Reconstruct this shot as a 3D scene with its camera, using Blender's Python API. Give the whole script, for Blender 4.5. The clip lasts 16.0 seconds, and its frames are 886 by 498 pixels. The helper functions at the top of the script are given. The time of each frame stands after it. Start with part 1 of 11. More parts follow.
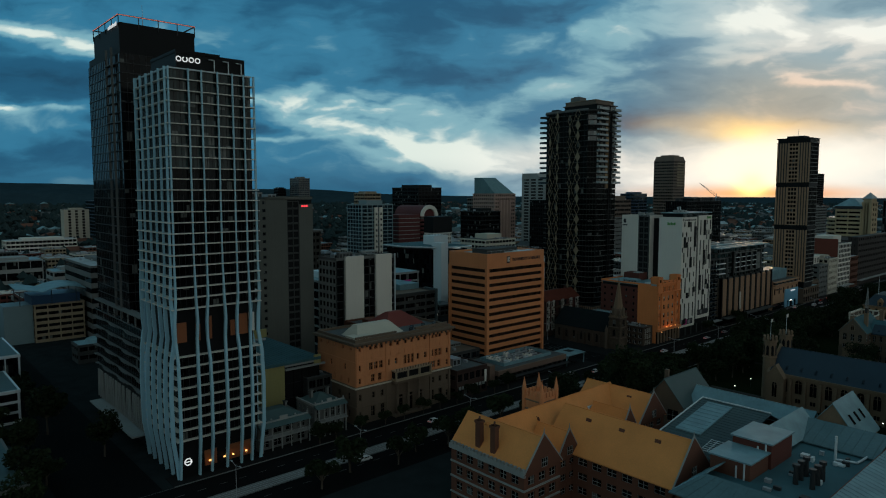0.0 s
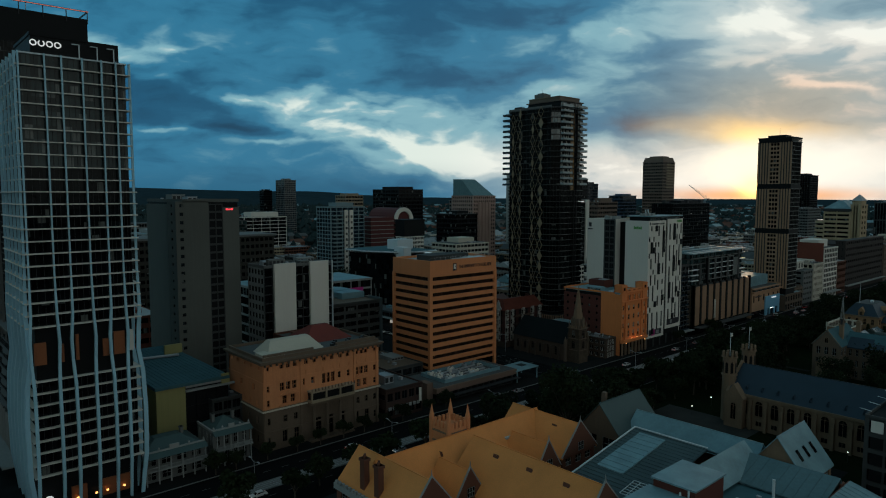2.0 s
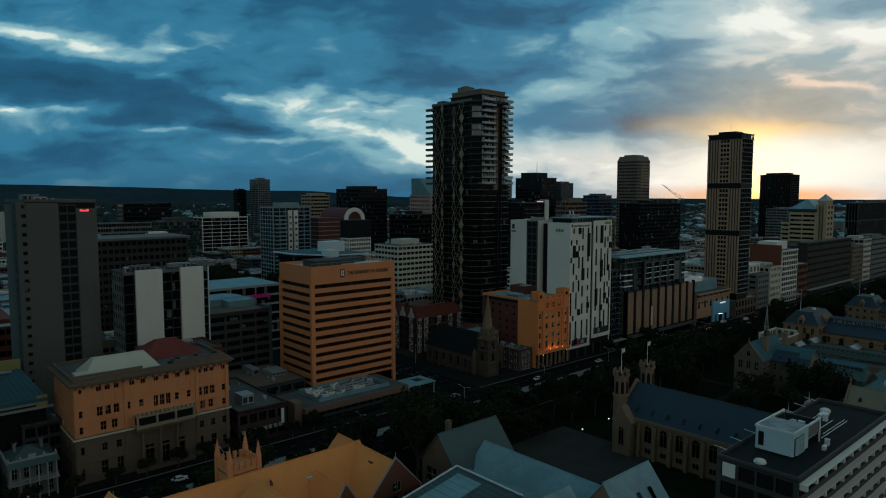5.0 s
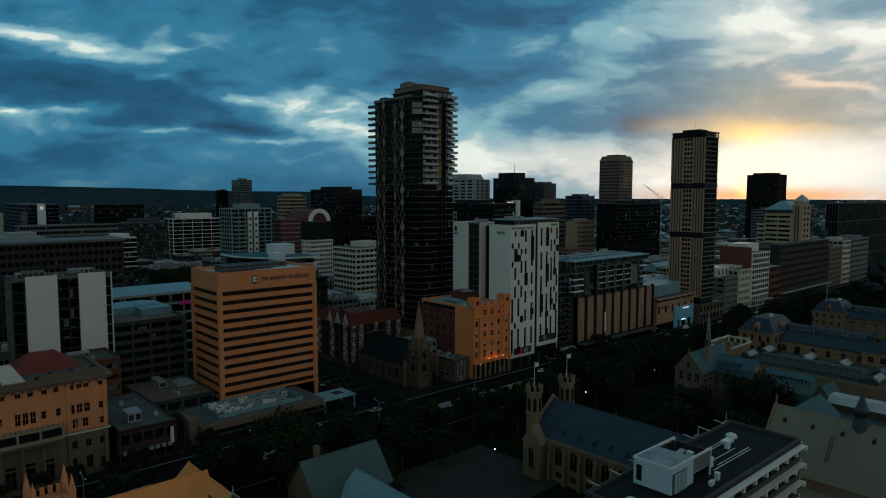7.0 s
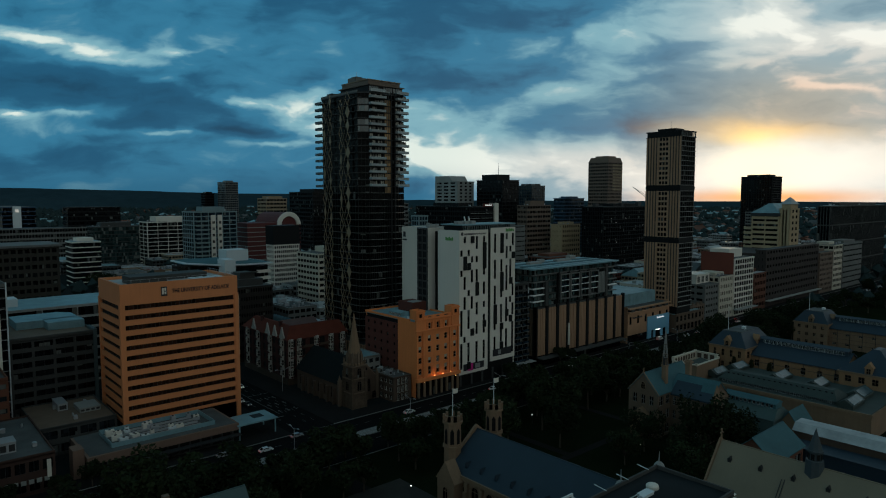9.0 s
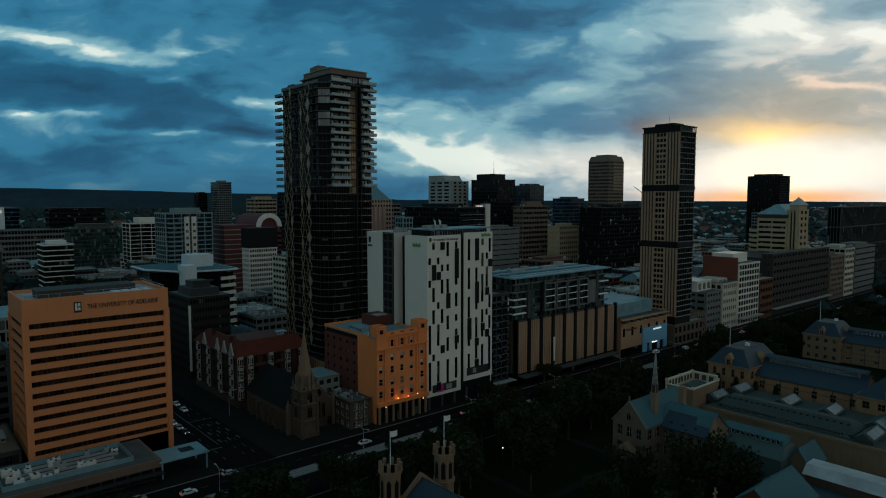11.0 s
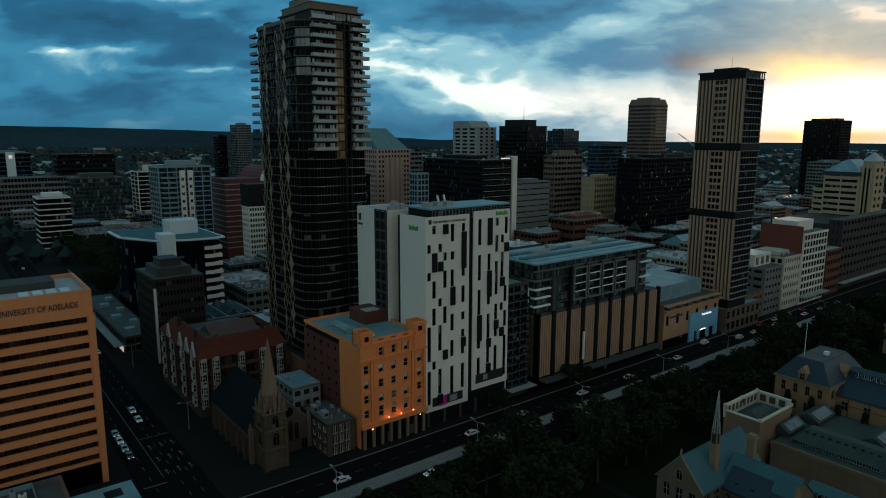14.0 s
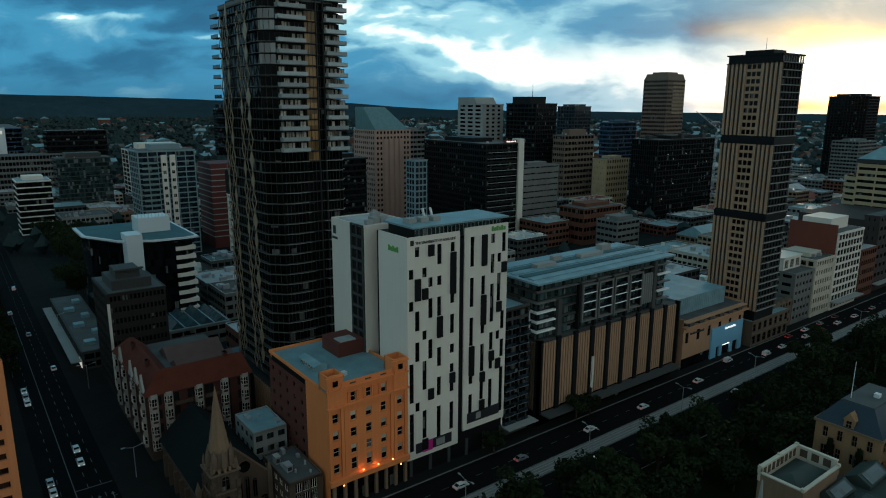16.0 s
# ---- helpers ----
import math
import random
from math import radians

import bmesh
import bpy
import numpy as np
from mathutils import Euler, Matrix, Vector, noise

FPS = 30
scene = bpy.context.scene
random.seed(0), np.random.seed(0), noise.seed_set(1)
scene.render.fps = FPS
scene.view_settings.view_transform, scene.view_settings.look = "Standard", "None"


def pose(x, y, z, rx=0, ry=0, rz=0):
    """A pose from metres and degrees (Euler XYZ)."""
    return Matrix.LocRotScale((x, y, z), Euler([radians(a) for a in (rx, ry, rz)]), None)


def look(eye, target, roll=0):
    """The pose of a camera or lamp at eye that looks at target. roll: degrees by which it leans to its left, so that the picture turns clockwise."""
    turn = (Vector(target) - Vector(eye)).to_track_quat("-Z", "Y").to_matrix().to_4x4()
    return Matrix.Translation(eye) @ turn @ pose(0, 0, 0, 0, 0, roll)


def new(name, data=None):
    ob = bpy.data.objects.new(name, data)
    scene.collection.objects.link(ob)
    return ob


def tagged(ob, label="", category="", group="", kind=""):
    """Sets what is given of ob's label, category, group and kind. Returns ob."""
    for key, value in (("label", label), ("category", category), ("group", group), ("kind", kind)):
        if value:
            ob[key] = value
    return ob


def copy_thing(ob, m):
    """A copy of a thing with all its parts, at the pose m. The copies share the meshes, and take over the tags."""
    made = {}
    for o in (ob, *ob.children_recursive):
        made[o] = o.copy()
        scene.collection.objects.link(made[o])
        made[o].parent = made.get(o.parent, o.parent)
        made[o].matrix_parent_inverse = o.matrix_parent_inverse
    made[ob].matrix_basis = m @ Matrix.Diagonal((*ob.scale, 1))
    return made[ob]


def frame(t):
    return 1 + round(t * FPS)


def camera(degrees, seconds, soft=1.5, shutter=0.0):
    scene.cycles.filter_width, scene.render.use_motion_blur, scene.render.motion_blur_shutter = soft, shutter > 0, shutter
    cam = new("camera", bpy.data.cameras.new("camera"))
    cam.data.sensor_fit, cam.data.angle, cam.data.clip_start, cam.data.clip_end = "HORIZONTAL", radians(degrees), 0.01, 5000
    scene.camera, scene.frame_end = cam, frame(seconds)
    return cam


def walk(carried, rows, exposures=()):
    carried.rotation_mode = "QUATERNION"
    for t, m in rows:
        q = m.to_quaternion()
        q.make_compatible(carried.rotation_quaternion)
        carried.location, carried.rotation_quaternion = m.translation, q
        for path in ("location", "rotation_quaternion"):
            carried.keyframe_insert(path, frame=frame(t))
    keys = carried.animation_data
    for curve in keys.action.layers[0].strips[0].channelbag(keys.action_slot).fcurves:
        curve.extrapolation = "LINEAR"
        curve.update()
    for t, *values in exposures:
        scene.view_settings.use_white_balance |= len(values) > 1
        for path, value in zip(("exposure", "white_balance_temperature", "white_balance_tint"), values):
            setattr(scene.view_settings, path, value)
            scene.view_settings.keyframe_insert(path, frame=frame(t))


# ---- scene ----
cam = camera(67.9, 16.0, soft=1.1)
METRES, EYE, TILT, LEAN, TURN = 280.0, 81.35, 0.0, 0.0, -41.8
ROWS = [
    (0.0, 0.0, 0.0, 0.0, 0.0, -4.84, -0.03),
    (0.5, 0.0232, 0.021, 0.0, 0.06, -4.77, -0.04),
    (1.0, 0.0458, 0.0416, 0.0003, 0.1, -4.73, -0.04),
    (1.5, 0.0706, 0.0618, 0.0005, 0.11, -4.72, -0.07),
    (2.0, 0.095, 0.0803, 0.0003, 0.15, -4.67, -0.02),
    (2.5, 0.1199, 0.0991, -0.0, 0.21, -4.65, 0.02),
    (3.0, 0.1443, 0.1168, 0.0002, 0.22, -4.65, 0.03),
    (3.5, 0.1734, 0.1299, 0.0003, 0.18, -4.66, -0.06),
    (4.0, 0.2024, 0.142, 0.0007, 0.18, -4.71, -0.05),
    (6.5, 0.3423, 0.2105, 0.0011, 0.23, -4.68, -0.03),
    (7.0, 0.3689, 0.2274, 0.0012, 0.24, -4.66, 0.01),
    (7.5, 0.3935, 0.246, 0.0014, 0.28, -4.62, 0.05),
    (8.0, 0.4172, 0.2675, 0.0019, 0.31, -4.55, 0.03),
    (8.5, 0.4394, 0.2885, 0.0024, 0.38, -4.52, -0.0),
    (9.0, 0.4602, 0.3114, 0.0026, 0.5, -4.47, 0.03),
    (11.5, 0.5207, 0.4514, 0.0065, 1.4, -4.57, 0.04),
    (12.0, 0.5253, 0.4835, 0.0125, 1.89, -4.7, 0.02),
    (12.5, 0.5297, 0.5135, 0.0183, 2.3, -4.79, 0.0),
    (13.0, 0.5345, 0.5447, 0.0244, 2.78, -5.35, 0.0),
    (13.5, 0.5394, 0.5745, 0.0318, 3.34, -7.34, -0.02),
    (14.0, 0.5429, 0.6066, 0.0396, 3.91, -9.75, -0.15),
    (14.5, 0.5465, 0.6367, 0.048, 4.28, -11.03, -0.19),
    (15.0, 0.5498, 0.6668, 0.0556, 4.54, -11.38, -0.22),
    (15.5, 0.5543, 0.6974, 0.0642, 4.7, -11.9, -0.24),
    (16.0, 0.5577, 0.7272, 0.0718, 4.79, -12.39, -0.3),
]
walk(cam, [(t, pose(0, 0, EYE, TILT, LEAN, TURN) @ pose(METRES * x, METRES * y, METRES * z, 90 + pitch, roll, yaw)) for t, x, y, z, yaw, pitch, roll in ROWS],
     exposures=[(0.0, 0.0), (12.4, 0.0), (13.2, 0.08), (14.4, 0.54), (16.0, 0.72)])

# ---- world, sun ----
SUN_YAW, SUN_UP = 66.8, 1.6   # degrees from +y towards +x, degrees above the horizon
sun_dir = Vector((math.sin(radians(SUN_YAW)) * math.cos(radians(SUN_UP)), math.cos(radians(SUN_YAW)) * math.cos(radians(SUN_UP)), math.sin(radians(SUN_UP))))
lamp = bpy.data.lights.new("sun", "SUN")
lamp.energy, lamp.angle, lamp.color = 0.5, radians(6.0), (1.0, 0.62, 0.32)
sun = new("sun", lamp)
sun.matrix_world = look((0, 0, 400), Vector((0, 0, 400)) - sun_dir)


class Tree:
    """Short hand for building a node tree."""

    def __init__(self, tree):
        self.tree = tree

    def node(self, kind, **values):
        n = self.tree.nodes.new(kind)
        for key, value in values.items():
            setattr(n, key, value) if key in SETTINGS else self.feed(n, key, value)
        return n

    def feed(self, n, key, value):
        slot = n.inputs[int(key[1:])] if key[0] == "i" and key[1:].isdigit() else n.inputs[key.replace("_", " ")]
        if isinstance(value, bpy.types.NodeSocket):
            self.tree.links.new(value, slot)
        else:
            slot.default_value = value

    def math(self, operation, a, b=0.0, clamp=False):
        return self.node("ShaderNodeMath", operation=operation, use_clamp=clamp, i0=a, i1=b).outputs[0]

    def vec(self, operation, a, b=(0, 0, 0)):
        return self.node("ShaderNodeVectorMath", operation=operation, i0=a, i1=b)

    def mix(self, fac, a, b, blend="MIX"):
        n = self.node("ShaderNodeMix", data_type="RGBA", blend_type=blend)
        for slot, value in ((0, fac), (6, a), (7, b)):
            if isinstance(value, bpy.types.NodeSocket):
                self.tree.links.new(value, n.inputs[slot])
            else:
                n.inputs[slot].default_value = value if slot == 0 else (*value[:3], 1.0)
        return n.outputs[2]

    def noise(self, vector, scale, detail=4.0, rough=0.55, warp=0.0):
        return self.node("ShaderNodeTexNoise", Vector=vector, Scale=scale, Detail=detail, Roughness=rough, Distortion=warp).outputs[0]

    def ramp(self, fac, a, b, lo=0.0, hi=1.0, smooth=True):
        return self.node("ShaderNodeMapRange", interpolation_type="SMOOTHSTEP" if smooth else "LINEAR", i0=fac, i1=a, i2=b, i3=lo, i4=hi).outputs[0]


SETTINGS = {"operation", "use_clamp", "data_type", "blend_type", "interpolation_type", "sky_type", "sun_disc", "sun_elevation", "sun_rotation", "feature", "wave_type", "bands_direction", "dust_density", "vector_type"}

world = bpy.data.worlds.new("sky")
scene.world = world
world.use_nodes = True
world.node_tree.nodes.clear()
T = Tree(world.node_tree)
way = T.node("ShaderNodeTexCoord").outputs["Generated"]
sep = T.node("ShaderNodeSeparateXYZ", Vector=way).outputs
# clear dusk sky behind the clouds
clear = T.node("ShaderNodeTexSky", sky_type="NISHITA", sun_disc=False, sun_elevation=radians(SUN_UP), sun_rotation=radians(SUN_YAW), dust_density=2.0).outputs[0]
ahead, right = (0.6665, 0.7455, 0.0), (0.7455, -0.6665, 0.0)
along, across = T.vec("DOT_PRODUCT", way, ahead).outputs["Value"], T.vec("DOT_PRODUCT", way, right).outputs["Value"]
az = T.math("ARCTAN2", across, along)   # radians, to the right
el = T.math("ARCSINE", sep[2])
# the cloud deck, flattened on a plane ahead: tenths to the right and up
near = T.math("MAXIMUM", along, 0.06)
flat = T.node("ShaderNodeCombineXYZ", X=T.math("MULTIPLY", T.math("DIVIDE", across, near), 10.0), Y=T.math("MULTIPLY", T.math("DIVIDE", sep[2], near), 10.0), Z=0.35).outputs[0]
drawn = T.vec("MULTIPLY", flat, (0.42, 1.0, 1.0)).outputs[0]
bend = T.node("ShaderNodeTexNoise", Vector=drawn, Scale=0.9, Detail=2.0, Roughness=0.5).outputs["Color"]
puff = T.node("ShaderNodeTexNoise", Vector=T.vec("MULTIPLY", flat, (0.5, 1.0, 1.0)).outputs[0], Scale=2.4, Detail=4.0, Roughness=0.5).outputs["Color"]
half = (0.5, 0.5, 0.5)
torn = T.vec("ADD", flat, T.vec("MULTIPLY", T.vec("SUBTRACT", bend, half).outputs[0], (1.3, 0.42, 0.0)).outputs[0]).outputs[0]
torn = T.vec("ADD", torn, T.vec("MULTIPLY", T.vec("SUBTRACT", puff, half).outputs[0], (0.70, 0.27, 0.0)).outputs[0]).outputs[0]
soft = T.noise(T.vec("MULTIPLY", torn, (0.40, 1.0, 1.0)).outputs[0], 1.25, 3.0, 0.5)
lump = T.noise(T.vec("MULTIPLY", torn, (0.45, 1.0, 1.0)).outputs[0], 3.0, 3.5, 0.5)
rolls = T.math("ADD", T.math("MULTIPLY", T.math("SUBTRACT", soft, 0.5), 0.85), T.math("MULTIPLY", T.math("SUBTRACT", lump, 0.5), 0.30))
wisps = T.noise(T.vec("MULTIPLY", torn, (0.30, 1.0, 1.0)).outputs[0], 6.5, 4.0, 0.55)
rolls = T.math("ADD", rolls, T.math("MULTIPLY", T.math("SUBTRACT", wisps, 0.5), 0.26))


def patch(u, v, hu, hv, tilt=0.0, power=1.0, base=torn):
    """A soft-edged oval of the sky round (u, v), hu by hv, leaning by tilt degrees."""
    m = T.node("ShaderNodeMapping", vector_type="TEXTURE", Vector=base, Location=(u, v, 0.35), Rotation=(0, 0, radians(tilt)), Scale=(hu, hv, 1.0)).outputs[0]
    q = T.vec("DOT_PRODUCT", m, m).outputs["Value"]
    return T.math("POWER", 0.3679, q if power == 1.0 else T.math("POWER", q, power))


light = T.math("ADD", rolls, T.ramp(az, -0.10, 0.58, 0.46, 0.65))
ragged = T.ramp(lump, 0.26, 0.74, 0.55, 1.15)
BANKS = (   # heavy dark cloud: place, half size, lean, weight
    (-5.6, 1.62, 1.9, 0.40, -9, 0.34), (-3.9, 1.42, 0.9, 0.24, -14, 0.20), (-2.0, 1.98, 1.7, 0.42, -6, 0.26), (-1.3, 2.75, 2.6, 0.30, -3, 0.14), (-3.15, 0.99, 0.62, 0.10, -4, 0.30),
    (-5.4, 0.62, 2.6, 0.34, 0, 0.14), (-0.95, 1.03, 0.50, 0.09, -8, 0.30), (1.5, 2.60, 1.2, 0.22, 4, 0.17), (0.9, 1.85, 1.3, 0.22, 3, 0.14), (3.4, 2.20, 0.95, 0.20, 8, 0.18),
    (2.7, 1.10, 1.4, 0.20, 0, 0.22), (6.3, 2.78, 0.8, 0.22, 0, 0.24), (4.2, 1.45, 1.1, 0.20, 2, 0.10), (0.6, 2.85, 2.4, 0.32, 0, 0.13))
GAPS = (    # pale light where the deck is thin
    (-6.0, 2.32, 1.15, 0.135, -11, 0.60), (-4.9, 2.08, 0.55, 0.16, -9, 0.26), (-4.1, 2.22, 0.30, 0.08, 0, 0.26), (-3.7, 2.30, 1.5, 0.24, -4, 0.16), (-4.25, 1.76, 0.42, 0.09, -18, 0.30),
    (-6.8, 1.28, 0.32, 0.055, -4, 0.62), (-5.8, 1.23, 0.62, 0.050, 0, 0.30), (-4.4, 0.98, 0.95, 0.045, -3, 0.32), (-2.95, 1.38, 0.60, 0.075, -8, 0.48), (-1.9, 1.33, 0.58, 0.13, -3, 0.32),
    (-1.45, 1.04, 1.05, 0.10, -6, 0.30), (-0.55, 0.78, 0.80, 0.09, -5, 0.24), (-1.2, 1.08, 2.2, 0.55, -5, 0.20), (-0.2, 0.50, 1.6, 0.30, 0, 0.20), (-2.4, 0.78, 0.60, 0.05, -2, 0.36), (-1.4, 1.38, 1.5, 0.40, -4, 0.22), (1.6, 2.25, 2.4, 0.75, 0, 0.09))
GAPS_WEST = (
    (-0.05, 0.62, 0.60, 0.18, 0, 0.22), (2.3, 0.48, 2.10, 0.24, -1, 0.34), (0.30, 2.52, 0.28, 0.18, 0, 0.22), (1.35, 2.28, 0.50, 0.09, 6, 0.18), (2.55, 2.32, 0.45, 0.18, 8, 0.20),
    (1.75, 1.60, 0.50, 0.17, 0, 0.15), (4.65, 2.72, 0.55, 0.34, 10, 0.52), (5.05, 2.45, 0.22, 0.22, 0, 0.34), (6.25, 2.36, 0.70, 0.22, -3, 0.52), (5.30, 1.72, 0.34, 0.15, -4, 0.38), (5.85, 1.58, 0.42, 0.06, -2, 0.32), (4.6, 1.96, 0.32, 0.09, 0, 0.20))
for u, v, hu, hv, lean, w in BANKS:
    light = T.node("ShaderNodeMath", operation="MULTIPLY_ADD", i0=patch(u, v, hu, hv, lean), i1=-w, i2=light).outputs[0]
for u, v, hu, hv, lean, w in GAPS + GAPS_WEST:
    light = T.node("ShaderNodeMath", operation="MULTIPLY_ADD", i0=T.math("MULTIPLY", patch(u, v, hu, hv, lean, 0.8), ragged), i1=w, i2=light).outputs[0]
light = T.math("MAXIMUM", T.math("MINIMUM", light, 1.0), 0.0)


def blend(stops):
    n = T.node("ShaderNodeValToRGB", i0=light)
    n.color_ramp.interpolation = "EASE"
    while len(n.color_ramp.elements) < len(stops):
        n.color_ramp.elements.new(0.5)
    for e_, (p, c) in zip(n.color_ramp.elements, stops):
        e_.position, e_.color = p, (*c, 1.0)
    return n.outputs[0]


cool = blend(((0.0, (0.005, 0.050, 0.105)), (0.25, (0.010, 0.092, 0.182)), (0.50, (0.028, 0.180, 0.310)), (0.76, (0.200, 0.42, 0.50)), (1.0, (0.72, 0.82, 0.76))))
pale = blend(((0.0, (0.025, 0.105, 0.175)), (0.30, (0.088, 0.215, 0.305)), (0.55, (0.26, 0.41, 0.475)), (0.80, (0.62, 0.68, 0.66)), (1.0, (0.86, 0.90, 0.84))))
veil = T.math("MAXIMUM", T.ramp(az, 0.22, 0.54), T.math("MULTIPLY", T.ramp(az, -0.05, 0.15), T.ramp(el, 0.10, 0.05)))
veil = T.math("MULTIPLY", veil, T.ramp(az, 2.3, 1.3))
cloudy = T.mix(veil, cool, pale)
# warm light round the sun: rosy cloud above it, a yellow rim on the lowest deck, clear bright air below
cloudy = T.mix(T.math("MULTIPLY", patch(5.1, 1.32, 2.0, 0.62), 0.80), cloudy, T.vec("MULTIPLY", cloudy, (1.42, 0.90, 0.66)).outputs[0])
cloudy = T.mix(T.math("MULTIPLY", patch(4.7, 0.98, 1.15, 0.17, -2), 0.80), cloudy, (1.0, 0.64, 0.22))
cloudy = T.mix(T.math("MULTIPLY", patch(4.45, 0.90, 0.40, 0.10, -2), 0.75), cloudy, (1.25, 0.86, 0.18))
cloudy = T.mix(T.math("MULTIPLY", patch(5.2, 0.42, 1.9, 0.46, 0, 1.6), 0.97), cloudy, (0.96, 0.98, 0.88))
cloudy = T.mix(T.math("MULTIPLY", patch(4.70, 0.40, 0.55, 0.42, 0, 1.0, flat), 0.80), cloudy, (1.30, 1.20, 0.82))
cloudy = T.mix(T.math("MULTIPLY", patch(4.85, 0.0, 1.60, 0.11, 0, 1.0, flat), 0.85), cloudy, (1.05, 0.42, 0.09))
cloudy = T.mix(T.math("MULTIPLY", patch(4.68, 0.14, 0.20, 0.16, 0, 1.0, flat), 0.9), cloudy, (3.2, 1.9, 0.6))
# blue-grey haze low on the left
cloudy = T.mix(T.math("MULTIPLY", T.ramp(el, 0.060, 0.0), T.ramp(az, 0.16, -0.20, 0.0, 0.80)), cloudy, (0.024, 0.118, 0.205))
# away from the view the cover is even and softly lit
ahead_part = T.math("MULTIPLY", T.ramp(az, -1.3, -0.8), T.ramp(az, 1.4, 0.9))
over = T.ramp(el, 0.36, 0.62)
lumps = T.math("MULTIPLY", T.math("ADD", rolls, 0.5), 1.0, True)
north = T.ramp(sep[1], 0.35, -0.75)      # the open side towards the north is paler and warmer than the east
behind = T.mix(lumps, T.mix(north, (0.085, 0.180, 0.215), (0.155, 0.195, 0.198)), T.mix(north, (0.235, 0.430, 0.490), (0.490, 0.545, 0.515)))
behind = T.mix(T.ramp(el, 0.20, 1.00, 0.0, 0.72), behind, (0.030, 0.092, 0.125))   # heavy cloud overhead
cloudy = T.mix(T.math("MULTIPLY", ahead_part, T.math("SUBTRACT", 1.0, over)), behind, cloudy)
both = T.mix(1.0, cloudy, T.mix(1.0, clear, (0.006, 0.006, 0.006), "MULTIPLY"), "ADD")
back = T.node("ShaderNodeBackground", Color=both, Strength=1.0)
out = T.node("ShaderNodeOutputWorld", Surface=back.outputs[0])


# ---- materials ----
def mat(name, colour, rough=0.8, metal=0.0, grain=0.18, size=0.35, stain=0.25, spread=12.0, bump=0.15, spec=0.4, vary=0.0, streak=0.0, glow=None, coat=0.0):
    """A surface with fine grain, broad stains and, where vary is given, a tone of its own for each piece."""
    m = bpy.data.materials.new(name)
    m.use_nodes = True
    t = Tree(m.node_tree)
    b = m.node_tree.nodes["Principled BSDF"]
    place = t.node("ShaderNodeNewGeometry").outputs["Position"]
    small = t.noise(place, 1.0 / size, 4.0, 0.6)
    wide = t.noise(place, 1.0 / spread, 3.0, 0.5)
    tone = t.math("ADD", t.math("MULTIPLY", t.math("SUBTRACT", small, 0.5), 2 * grain), t.math("MULTIPLY", t.math("SUBTRACT", wide, 0.5), 2 * stain))
    if streak:
        thin = t.noise(t.vec("MULTIPLY", place, (1.6, 1.6, 0.07)).outputs[0], 1.0, 4.0, 0.6)
        tone = t.math("ADD", tone, t.math("MULTIPLY", t.math("SUBTRACT", thin, 0.5), 2 * streak))
    if vary:
        own = t.node("ShaderNodeObjectInfo").outputs["Random"]
        tone = t.math("ADD", tone, t.math("MULTIPLY", t.math("SUBTRACT", own, 0.5), 2 * vary))
    gain = t.math("MAXIMUM", t.math("ADD", tone, 1.0), 0.05)
    col = t.vec("SCALE", (*colour,))
    m.node_tree.links.new(gain, col.inputs["Scale"])
    col.inputs[0].default_value = colour
    m.node_tree.links.new(col.outputs[0], b.inputs["Base Color"])
    b.inputs["Metallic"].default_value = metal
    b.inputs["Specular IOR Level"].default_value = spec
    b.inputs["Coat Weight"].default_value = coat
    m.node_tree.links.new(t.math("ADD", t.math("MULTIPLY", t.math("SUBTRACT", small, 0.5), 0.3), rough, True), b.inputs["Roughness"])
    if bump:
        up_ = t.node("ShaderNodeBump", Strength=bump, Distance=0.06, Height=small)
        m.node_tree.links.new(up_.outputs[0], b.inputs["Normal"])
    if glow:
        b.inputs["Emission Color"].default_value = (*glow[:3], 1)
        b.inputs["Emission Strength"].default_value = glow[3]
    return m


